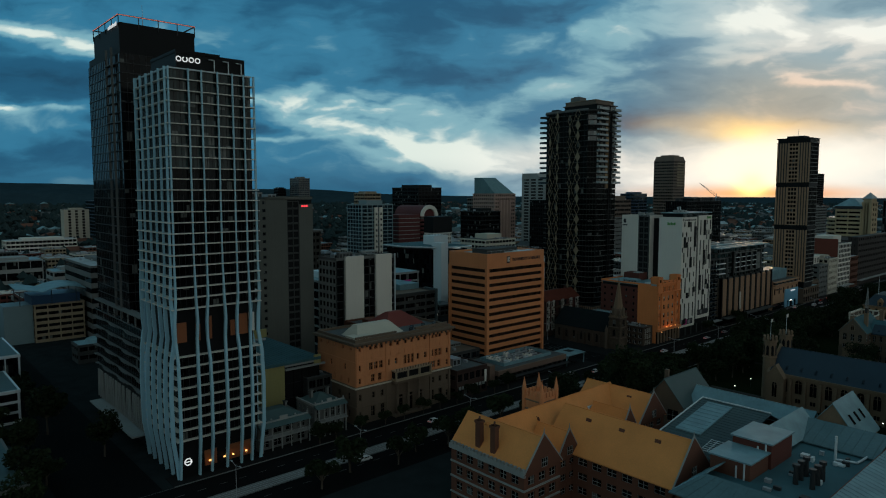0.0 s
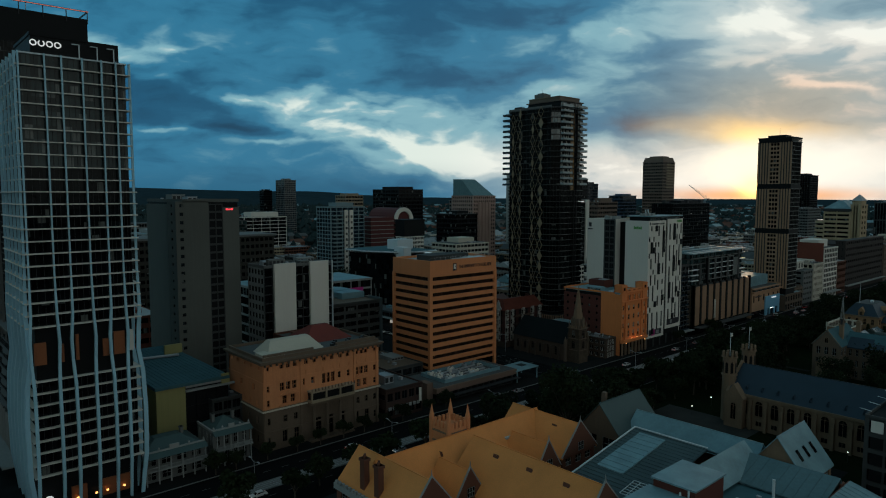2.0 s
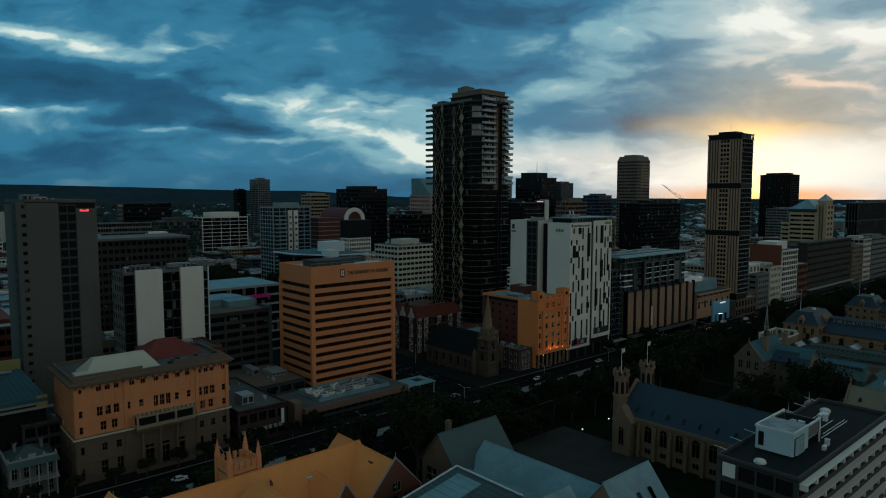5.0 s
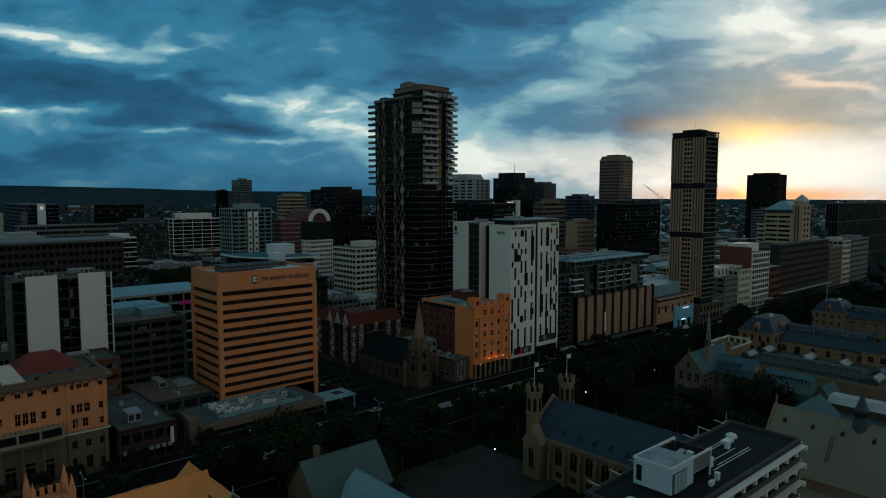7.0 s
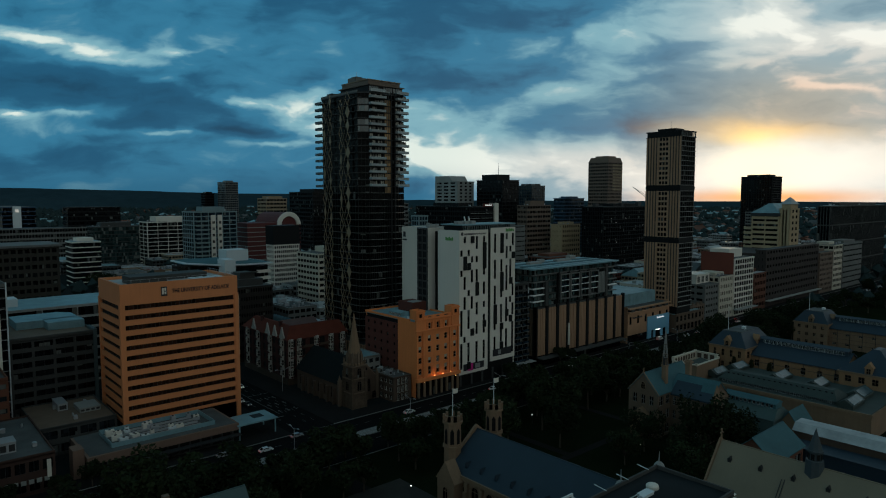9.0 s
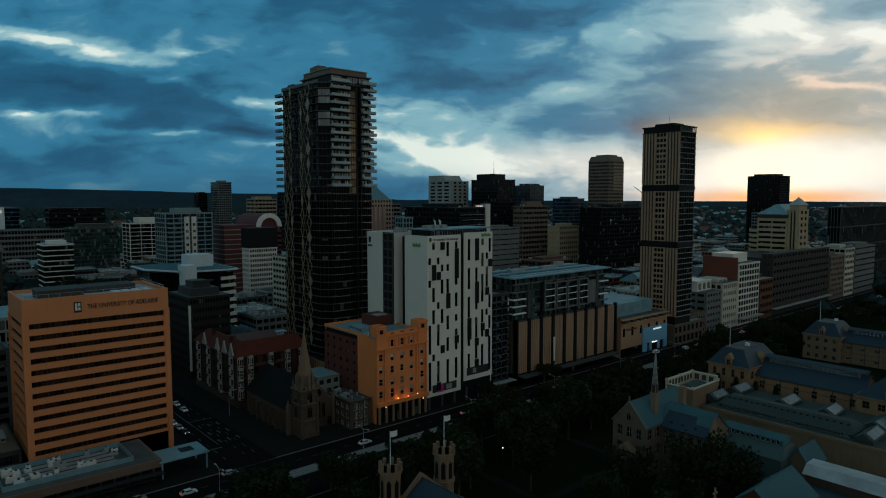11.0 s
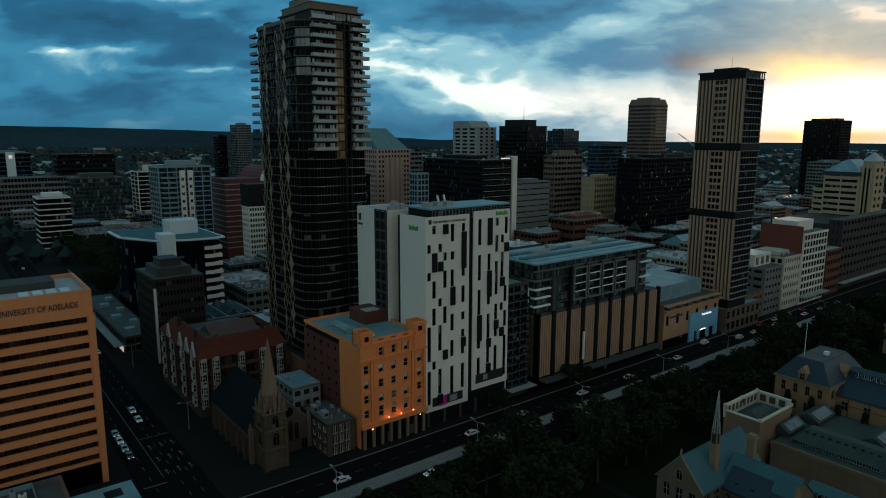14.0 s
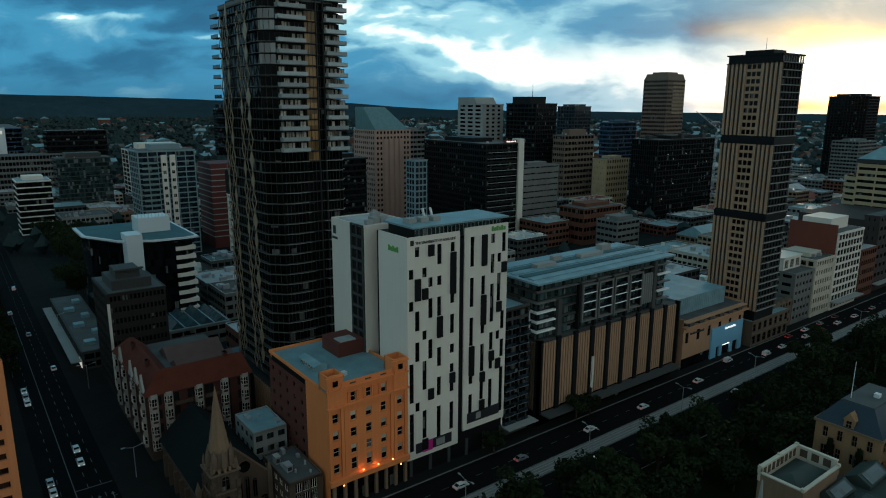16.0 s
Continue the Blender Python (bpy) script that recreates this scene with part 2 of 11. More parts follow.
def glass(name, colour=(0.012, 0.016, 0.02), rough=0.07, vary=0.5, blind=0.10, gloss=0.3):
    """Window glass over a dim room: glossy, each pane a little different, some with pale blinds drawn."""
    m = bpy.data.materials.new(name)
    m.use_nodes = True
    t = Tree(m.node_tree)
    b = m.node_tree.nodes["Principled BSDF"]
    own = t.node("ShaderNodeObjectInfo").outputs["Random"]
    place = t.node("ShaderNodeNewGeometry").outputs["Position"]
    cell = t.node("ShaderNodeTexWhiteNoise", Vector=t.vec("SNAP", t.vec("ADD", place, (0.31, 0.47, 0.2)).outputs[0], (1.7, 1.7, 3.4)).outputs[0]).outputs["Value"]
    own = t.math("FRACT", t.math("ADD", own, cell))
    cloth = t.noise(t.vec("MULTIPLY", place, (1.0, 1.0, 0.02)).outputs[0], 9.0, 2.0)
    drawn = t.math("MULTIPLY", t.math("GREATER_THAN", own, 1.0 - blind), t.ramp(cloth, 0.3, 0.7, 0.4, 1.0))
    dark = t.vec("SCALE", colour)
    m.node_tree.links.new(t.ramp(own, 0.0, 1.0, 1.0 - vary, 1.0 + vary), dark.inputs["Scale"])
    dark.inputs[0].default_value = colour
    m.node_tree.links.new(t.mix(drawn, dark.outputs[0], (0.16, 0.17, 0.16)), b.inputs["Base Color"])
    wave = t.noise(place, 0.35, 2.0)
    m.node_tree.links.new(t.math("ADD", t.math("MULTIPLY", wave, 0.08), rough - 0.03), b.inputs["Roughness"])
    b.inputs["IOR"].default_value = 1.5
    b.inputs["Specular IOR Level"].default_value = gloss
    ripple = t.node("ShaderNodeBump", Strength=0.05, Distance=0.3, Height=t.noise(place, 0.6, 2.0))
    m.node_tree.links.new(ripple.outputs[0], b.inputs["Normal"])
    return m


M = {
    # asphalt far darker than real: the street's shade is put into its colour
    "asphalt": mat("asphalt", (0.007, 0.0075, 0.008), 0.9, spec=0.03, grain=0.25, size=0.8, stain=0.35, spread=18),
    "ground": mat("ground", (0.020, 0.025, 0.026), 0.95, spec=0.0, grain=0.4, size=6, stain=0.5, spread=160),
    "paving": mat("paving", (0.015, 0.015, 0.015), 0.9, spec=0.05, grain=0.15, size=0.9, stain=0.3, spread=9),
    "tram_bed": mat("tram_bed", (0.17, 0.168, 0.16), 0.8, grain=0.2, size=1.2, stain=0.35, spread=14),
    "white_line": mat("white_line", (0.11, 0.11, 0.108), 0.7, grain=0.3, size=0.4),
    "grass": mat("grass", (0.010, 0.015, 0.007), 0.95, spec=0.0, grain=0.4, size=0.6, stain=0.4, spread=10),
    "rib_blue": mat("rib_blue", (0.33, 0.56, 0.67), 0.45, grain=0.06, stain=0.12, spread=20, bump=0.05),
    "white_metal": mat("white_metal", (0.58, 0.64, 0.66), 0.45, grain=0.06, stain=0.12, spread=20, bump=0.05),
    "white_panel": mat("white_panel", (0.68, 0.64, 0.57), 0.6, grain=0.05, stain=0.10, spread=25, bump=0.05, streak=0.06),
    "cream_panel": mat("cream_panel", (0.52, 0.47, 0.38), 0.7, grain=0.07, stain=0.15, streak=0.1),
    "beige": mat("beige", (0.115, 0.119, 0.106), 0.85, grain=0.1, stain=0.12, streak=0.12),
    "ochre_panel": mat("ochre_panel", (0.62, 0.222, 0.085), 0.7, grain=0.06, stain=0.12, streak=0.1, bump=0.06),
    "orange_render": mat("orange_render", (0.72, 0.225, 0.068), 0.8, grain=0.1, stain=0.15, streak=0.12),
    "museum_stone": mat("museum_stone", (0.29, 0.168, 0.088), 0.85, grain=0.2, size=0.5, stain=0.25, streak=0.18),
    "gold_stone": mat("gold_stone", (0.60, 0.235, 0.100), 0.85, grain=0.16, size=0.5, stain=0.2, streak=0.15),
    "grey_stone": mat("grey_stone", (0.135, 0.095, 0.066), 0.88, grain=0.22, size=0.5, stain=0.25, streak=0.15),
    "sandstone": mat("sandstone", (0.21, 0.137, 0.086), 0.88, grain=0.2, size=0.6, stain=0.3, streak=0.2),
    "dark_stone": mat("dark_stone", (0.075, 0.050, 0.036), 0.9, grain=0.25, size=0.5, stain=0.3, streak=0.2),
    "red_brick": mat("red_brick", (0.105, 0.030, 0.021), 0.9, grain=0.22, size=0.3, stain=0.25),
    "brown_brick": mat("brown_brick", (0.13, 0.05, 0.030), 0.9, grain=0.22, size=0.3, stain=0.25),
    "concrete": mat("concrete", (0.14, 0.145, 0.14), 0.85, grain=0.12, stain=0.25, streak=0.15),
    "dark_concrete": mat("dark_concrete", (0.050, 0.053, 0.052), 0.85, grain=0.14, stain=0.25, streak=0.15),
    "pale_concrete": mat("pale_concrete", (0.27, 0.28, 0.27), 0.8, grain=0.1, stain=0.22, streak=0.14),
    "tan_concrete": mat("tan_concrete", (0.29, 0.225, 0.15), 0.85, grain=0.1, stain=0.2, streak=0.14),
    "tan_store": mat("tan_store", (0.40, 0.225, 0.13), 0.85, grain=0.1, stain=0.2, streak=0.14),
    "bronze_fin": mat("bronze_fin", (0.37, 0.222, 0.135), 0.6, grain=0.1, stain=0.15, streak=0.15),
    "bronze_dark": mat("bronze_dark", (0.17, 0.125, 0.085), 0.55, metal=0.2, grain=0.12, stain=0.2),
    "pink_granite": mat("pink_granite", (0.34, 0.225, 0.185), 0.7, grain=0.1, stain=0.15),
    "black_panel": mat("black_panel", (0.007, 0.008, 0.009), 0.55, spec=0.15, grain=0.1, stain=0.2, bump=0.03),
    "dark_metal": mat("dark_metal", (0.03, 0.032, 0.034), 0.5, metal=0.3, grain=0.1, stain=0.2, bump=0.04),
    "steel": mat("steel", (0.36, 0.38, 0.40), 0.45, metal=0.35, grain=0.1, stain=0.2, bump=0.05),
    "roof_grey": mat("roof_grey", (0.075, 0.083, 0.085), 0.9, grain=0.3, size=1.0, stain=0.5, spread=6),
    "roof_pale": mat("roof_pale", (0.36, 0.39, 0.40), 0.8, grain=0.2, size=1.2, stain=0.45, spread=6),
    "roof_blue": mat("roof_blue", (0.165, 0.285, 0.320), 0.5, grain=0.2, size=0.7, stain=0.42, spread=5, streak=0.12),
    "roof_teal": mat("roof_teal", (0.052, 0.125, 0.145), 0.8, spec=0.15, grain=0.15, size=0.8, stain=0.25, spread=7),
    "roof_slate": mat("roof_slate", (0.016, 0.034, 0.052), 0.6, grain=0.22, size=0.5, stain=0.2, spread=6),
    "roof_green": mat("roof_green", (0.050, 0.088, 0.088), 0.6, grain=0.12, size=1.0, stain=0.2, spread=9),
    "ochre_tile": mat("ochre_tile", (0.72, 0.265, 0.072), 0.8, grain=0.16, size=0.3, stain=0.2, spread=7),
    "red_tile": mat("red_tile", (0.160, 0.029, 0.020), 0.8, grain=0.22, size=0.4, stain=0.3, spread=6),
    "dark_red": mat("dark_red", (0.10, 0.02, 0.018), 0.7, grain=0.1, stain=0.2),
    "cream_roof": mat("cream_roof", (0.19, 0.16, 0.11), 0.7, grain=0.1, size=0.6, stain=0.2, spread=8),
    "sky_blue": mat("sky_blue", (0.17, 0.42, 0.60), 0.6, grain=0.05, stain=0.08),
    "gum_leaf": mat("gum_leaf", (0.015, 0.024, 0.009), 0.85, spec=0.12, grain=0.45, size=1.3, stain=0.3, spread=9, vary=0.25, bump=0.0),
    # far foliage, lifted and blued: distance haze is in the colour
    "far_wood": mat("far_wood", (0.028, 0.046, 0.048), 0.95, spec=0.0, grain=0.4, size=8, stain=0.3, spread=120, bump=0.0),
    "bark": mat("bark", (0.07, 0.055, 0.04), 0.9, grain=0.3, size=0.3),
    "rubber": mat("rubber", (0.012, 0.012, 0.012), 0.9),
    "glass": glass("glass"),
    "glass_blue": glass("glass_blue", (0.012, 0.022, 0.032), 0.05, 0.6, 0.03),
    "glass_green": glass("glass_green", (0.02, 0.035, 0.035), 0.06, 0.6, 0.15),
    "hotel_glass": glass("hotel_glass", (0.040, 0.075, 0.078), 0.05, 0.8, 0.16, 1.0),
    "tower_glass": glass("tower_glass", (0.003, 0.004, 0.004), 0.06, 0.7, 0.03, 0.05),
    # gold sky reflection painted into the pane colour
    "glass_gold_glint": glass("glass_gold_glint", (0.26, 0.155, 0.065), 0.12, 0.5, 0.0),
    "glass_brown": glass("glass_brown", (0.030, 0.014, 0.009), 0.1, 0.6, 0.0, 0.15),
    "glass_black": glass("glass_black", (0.004, 0.005, 0.006), 0.08, 0.7, 0.045, 0.14),
    "warm_lamp": mat("warm_lamp", (0.9, 0.6, 0.3), 0.5, bump=0, glow=(1.0, 0.45, 0.12, 2.6)),
    "white_lamp": mat("white_lamp", (0.9, 0.9, 0.9), 0.5, bump=0, glow=(1.0, 0.97, 0.9, 2.5)),
    "sign_white": mat("sign_white", (0.9, 0.9, 0.9), 0.5, bump=0, glow=(1.0, 1.0, 1.0, 0.5)),
    "sign_red": mat("sign_red", (0.8, 0.05, 0.05), 0.5, bump=0, glow=(1.0, 0.06, 0.08, 1.2)),
    "sign_pink": mat("sign_pink", (0.6, 0.02, 0.25), 0.5, bump=0),
    "sign_green": mat("sign_green", (0.10, 0.32, 0.08), 0.5, bump=0),
    "sign_dark": mat("sign_dark", (0.02, 0.02, 0.025), 0.5, bump=0),
    "red_light": mat("red_light", (0.6, 0.02, 0.02), 0.5, bump=0, glow=(1.0, 0.05, 0.03, 0.9)),
    "lattice_bronze": mat("lattice_bronze", (0.27, 0.20, 0.125), 0.5, metal=0.2, grain=0.12, stain=0.2),
    # orange of lamplit interiors, put into a surface colour
    "copper": mat("copper", (0.32, 0.11, 0.045), 0.5, metal=0.3, grain=0.1, stain=0.25),
}


# ---- shapes ----
class Shape:
    """Faces gathered for one mesh."""

    def __init__(self):
        self.v, self.f, self.m = [], [], []

    def poly(self, pts, mi=0):
        n = len(self.v)
        self.v += [tuple(p) for p in pts]
        self.f.append(tuple(range(n, n + len(pts))))
        self.m.append(mi)
        return self

    def solid(self, pts, faces, mi=0):
        n = len(self.v)
        self.v += [tuple(p) for p in pts]
        for f in faces:
            self.f.append(tuple(n + i for i in f))
            self.m.append(mi)
        return self

    def box(self, x0, y0, z0, x1, y1, z1, mi=0):
        x0, x1, y0, y1, z0, z1 = min(x0, x1), max(x0, x1), min(y0, y1), max(y0, y1), min(z0, z1), max(z0, z1)
        return self.solid([(x0, y0, z0), (x1, y0, z0), (x1, y1, z0), (x0, y1, z0), (x0, y0, z1), (x1, y0, z1), (x1, y1, z1), (x0, y1, z1)],
                          [(0, 3, 2, 1), (4, 5, 6, 7), (0, 1, 5, 4), (1, 2, 6, 5), (2, 3, 7, 6), (3, 0, 4, 7)], mi)

    def prism(self, plan, z0, z1, mi=0, top=None):
        """A plan, counter-clockwise, carried up from z0 to z1; top: another plan for the upper end."""
        n, top = len(plan), top or plan
        return self.solid([(x, y, z0) for x, y in plan] + [(x, y, z1) for x, y in top],
                          [tuple(reversed(range(n))), tuple(range(n, 2 * n))] + [(i, (i + 1) % n, n + (i + 1) % n, n + i) for i in range(n)], mi)

    def round(self, x, y, z0, z1, r0, r1=None, n=10, mi=0, phase=0.0):
        r1 = r0 if r1 is None else r1
        ring = [(math.cos(2 * math.pi * i / n + phase), math.sin(2 * math.pi * i / n + phase)) for i in range(n)]
        return self.prism([(x + r0 * c, y + r0 * s) for c, s in ring], z0, z1, mi, [(x + max(r1, 0.01) * c, y + max(r1, 0.01) * s) for c, s in ring])

    def beam(self, p, q, r, mi=0, r1=None, n=4):
        p, q = Vector(p), Vector(q)
        a = (q - p).normalized()
        u = a.cross(Vector((0, 0, 1)) if abs(a.z) < 0.95 else Vector((1, 0, 0))).normalized()
        w = a.cross(u)
        r1 = r if r1 is None else r1
        ring = [(math.cos(2 * math.pi * (i + 0.5) / n), math.sin(2 * math.pi * (i + 0.5) / n)) for i in range(n)]
        return self.solid([p + r * (u * c + w * s) for c, s in ring] + [q + r1 * (u * c + w * s) for c, s in ring],
                          [tuple(reversed(range(n))), tuple(range(n, 2 * n))] + [(i, (i + 1) % n, n + (i + 1) % n, n + i) for i in range(n)], mi)

    def gable(self, x0, y0, x1, y1, z0, z1, along="x", mi=0, off=0.0):
        """A solid gable roof whose ridge runs along x or y."""
        if along == "x":
            m = (y0 + y1) / 2 + off
            pts = [(x0, y0, z0), (x1, y0, z0), (x1, y1, z0), (x0, y1, z0), (x0, m, z1), (x1, m, z1)]
            fs = [(0, 3, 2, 1), (0, 1, 5, 4), (2, 3, 4, 5), (1, 2, 5), (3, 0, 4)]
        else:
            m = (x0 + x1) / 2 + off
            pts = [(x0, y0, z0), (x1, y0, z0), (x1, y1, z0), (x0, y1, z0), (m, y0, z1), (m, y1, z1)]
            fs = [(0, 3, 2, 1), (0, 1, 4), (1, 2, 5, 4), (2, 3, 5), (3, 0, 4, 5)]
        return self.solid(pts, fs, mi)

    def hip(self, x0, y0, x1, y1, z0, z1, run=3.0, mi=0, flat=None):
        """A hipped roof, the slopes run metres wide on plan, with a flat or a ridge on top."""
        a, b = min(run, (x1 - x0) / 2 - 0.01), min(run, (y1 - y0) / 2 - 0.01)
        return self.prism([(x0, y0), (x1, y0), (x1, y1), (x0, y1)], z0, z1, mi, [(x0 + a, y0 + b), (x1 - a, y0 + b), (x1 - a, y1 - b), (x0 + a, y1 - b)])

    def dome(self, x, y, z, r, h, n=12, k=5, mi=0):
        for j in range(k):
            a, b = math.pi / 2 * j / k, math.pi / 2 * (j + 1) / k
            self.round(x, y, z + h * math.sin(a), z + h * math.sin(b), r * math.cos(a), r * math.cos(b), n, mi)
        return self

    def mesh(self, name, mats, smooth=False):
        me = bpy.data.meshes.new(name)
        me.from_pydata(self.v, [], self.f)
        for k in mats if isinstance(mats, (list, tuple)) else [mats]:
            me.materials.append(M[k] if isinstance(k, str) else k)
        if any(self.m):
            me.polygons.foreach_set("material_index", self.m)
        if smooth:
            me.polygons.foreach_set("use_smooth", [True] * len(self.f))
        me.update()
        return me


def thing(name, x, y, label, category, group="", z=0.0, turn=0.0, kind=""):
    ob = new(name)
    ob.empty_display_size = 1.0
    ob.location, ob.rotation_euler = (x, y, z), (0, 0, radians(turn))
    return tagged(ob, label, category, group, kind)


def part(name, shape, mats, parent, label="", at=(0, 0, 0), turn=0.0, smooth=False):
    me = shape if isinstance(shape, bpy.types.Mesh) else shape.mesh(name, mats, smooth)
    ob = new(name, me)
    ob.parent, ob.location, ob.rotation_euler = parent, at, (0, 0, radians(turn))
    return tagged(ob, label) if label else ob


def whole(name, shape, mats, label, category, kind="", at=(0, 0, 0), group="", smooth=False):
    """A thing, or a piece of the setting, that is one mesh."""
    ob = new(name, shape.mesh(name, mats, smooth))
    ob.location = at
    return tagged(ob, label, category, group, kind)


class Face:
    """One side of a box-shaped building, w along x and d along y, with its corner at the origin: N looks to -y, E to -x, S to +y, W to +x.
    u runs along the side, o points out of it."""

    def __init__(self, side, w, d, x=0.0, y=0.0):
        self.side, self.w, self.d, self.x, self.y = side, w, d, x, y
        self.length = w if side in "NS" else d

    def box(self, s, u0, u1, o0, o1, z0, z1, mi=0):
        x, y, w, d = self.x, self.y, self.w, self.d
        if self.side == "N":
            s.box(x + u0, y - o1, z0, x + u1, y - o0, z1, mi)
        elif self.side == "S":
            s.box(x + u0, y + d + o0, z0, x + u1, y + d + o1, z1, mi)
        elif self.side == "E":
            s.box(x - o1, y + u0, z0, x - o0, y + u1, z1, mi)
        else:
            s.box(x + w + o0, y + u0, z0, x + w + o1, y + u1, z1, mi)

    def at(self, u, o, z):
        x, y, w, d = self.x, self.y, self.w, self.d
        return {"N": (x + u, y - o, z), "S": (x + u, y + d + o, z), "E": (x - o, y + u, z), "W": (x + w + o, y + u, z)}[self.side]

    def spot(self, u0, u1, o, z):
        """Place and turn for a piece that is made for the N side, from its lower left corner."""
        x, y, w, d = self.x, self.y, self.w, self.d
        return {"N": ((x + u0, y - o, z), 0), "S": ((x + u1, y + d + o, z), 180), "E": ((x - o, y + u1, z), -90), "W": ((x + w + o, y + u0, z), 90)}[self.side]


def pierced(face, u0, u1, z0, z1, holes, depth=0.35):
    """One wall sheet with openings (u0, u1, z0, z1), each with its reveals, and the wall's own thickness round the rim."""
    s = Shape()
    us = sorted({round(v, 3) for v in [u0, u1] + [v for q in holes for v in q[:2]]})
    zs = sorted({round(v, 3) for v in [z0, z1] + [v for q in holes for v in q[2:]]})
    nu, nz = len(us), len(zs)
    iu, iz = {v: i for i, v in enumerate(us)}, {v: k for k, v in enumerate(zs)}
    gone = set()
    for a, b, c, e in holes:
        for i in range(iu[round(a, 3)], iu[round(b, 3)]):
            for k in range(iz[round(c, 3)], iz[round(e, 3)]):
                gone.add((i, k))
    index = {}

    def vert(i, k, back):
        key = (i, k, back)
        if key not in index:
            index[key] = len(s.v)
            s.v.append(face.at(us[i], -depth if back else 0.0, zs[k]))
        return index[key]

    def quad(*keys):
        s.f.append(tuple(vert(*k) for k in keys))
        s.m.append(0)

    solid = lambda i, k: 0 <= i < nu - 1 and 0 <= k < nz - 1 and (i, k) not in gone
    for i in range(nu - 1):
        for k in range(nz - 1):
            if not solid(i, k):
                continue
            quad((i, k, 0), (i + 1, k, 0), (i + 1, k + 1, 0), (i, k + 1, 0))
            for j, m, a, b in ((i - 1, k, (i, k), (i, k + 1)), (i + 1, k, (i + 1, k), (i + 1, k + 1)), (i, k - 1, (i, k), (i + 1, k)), (i, k + 1, (i, k + 1), (i + 1, k + 1))):
                if not solid(j, m):
                    quad((*a, 0), (*b, 0), (*b, 1), (*a, 1))
    return s


WINDOWS = {}


def window_mesh(w, h, pane, frame_mat, bars=1, depth=0.12, rails=0):
    """Glass in a thin frame, bars upright glazing bars; the lower left corner at the origin, looking to -y."""
    key = (round(w, 2), round(h, 2), pane, frame_mat, bars, rails)
    if key not in WINDOWS:
        s, e, nx, nz = Shape(), min(0.09, w * 0.08) / 2, bars + 1, rails + 1
        grid = lambda i, k: i * (nz + 1) + k
        s.v = [(w * i / nx, -depth, h * k / nz) for i in range(nx + 1) for k in range(nz + 1)]
        for i in range(nx):
            for k in range(nz):
                x0, x1, z0, z1 = w * i / nx + e, w * (i + 1) / nx - e, h * k / nz + e, h * (k + 1) / nz - e
                n = len(s.v)
                s.v += [(x, y, z) for y in (-depth, 0.0) for x, z in ((x0, z0), (x1, z0), (x1, z1), (x0, z1))]
                o = [grid(i, k), grid(i + 1, k), grid(i + 1, k + 1), grid(i, k + 1)]
                for q in range(4):
                    r = (q + 1) % 4
                    s.f += [(o[q], o[r], n + r, n + q), (n + q, n + r, n + 4 + r, n + 4 + q)]
                    s.m += [1, 1]
                s.f.append((n + 4, n + 5, n + 6, n + 7))
                s.m.append(0)
        WINDOWS[key] = s.mesh("window", [pane, frame_mat])
    return WINDOWS[key]


def facade(root, face, z0, z1, floors, cols, wall, pane="glass", pier=0.8, band=1.0, depth=0.35, frame_mat="dark_metal", bars=1, skip=(), ends=0.6, u0=0.0, u1=None, sill=0.5, rails=0, name="wall"):
    """A wall of piers and floor bands with real openings and a window in each. cols 0: unbroken ribbons of glass."""
    u1 = face.length if u1 is None else u1
    fh = (z1 - z0) / floors
    lo = band * sill
    a, b = u0 + ends, u1 - ends
    n = max(cols, 1)
    cw = ((b - a) - (n - 1) * pier) / n if cols else b - a
    wh = fh - band
    holes = [(a + i * (cw + pier), a + i * (cw + pier) + cw, z0 + j * fh + lo, z0 + j * fh + lo + wh) for j in range(floors) for i in range(n) if (i, j) not in skip]
    if face.side in "SW" and cols > 1 and not skip:      # the far sides: one glazed strip to a floor
        me = window_mesh(b - a, wh, pane, frame_mat, 2 * n - 1)
        for j in range(floors):
            at, turn = face.spot(a, b, -depth + 0.03, z0 + j * fh + lo)
            part("window", me, None, root, at=at, turn=turn)
    else:
        me = window_mesh(cw, wh, pane, frame_mat, bars, rails=rails)
        for c, e, za, zb in holes:
            at, turn = face.spot(c, e, -depth + 0.03, za)
            part("window", me, None, root, at=at, turn=turn)
    return part(name, pierced(face, u0, u1, z0, z1, holes, depth), wall, root)


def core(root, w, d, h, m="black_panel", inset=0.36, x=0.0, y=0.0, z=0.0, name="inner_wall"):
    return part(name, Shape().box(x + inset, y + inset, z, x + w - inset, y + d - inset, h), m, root)


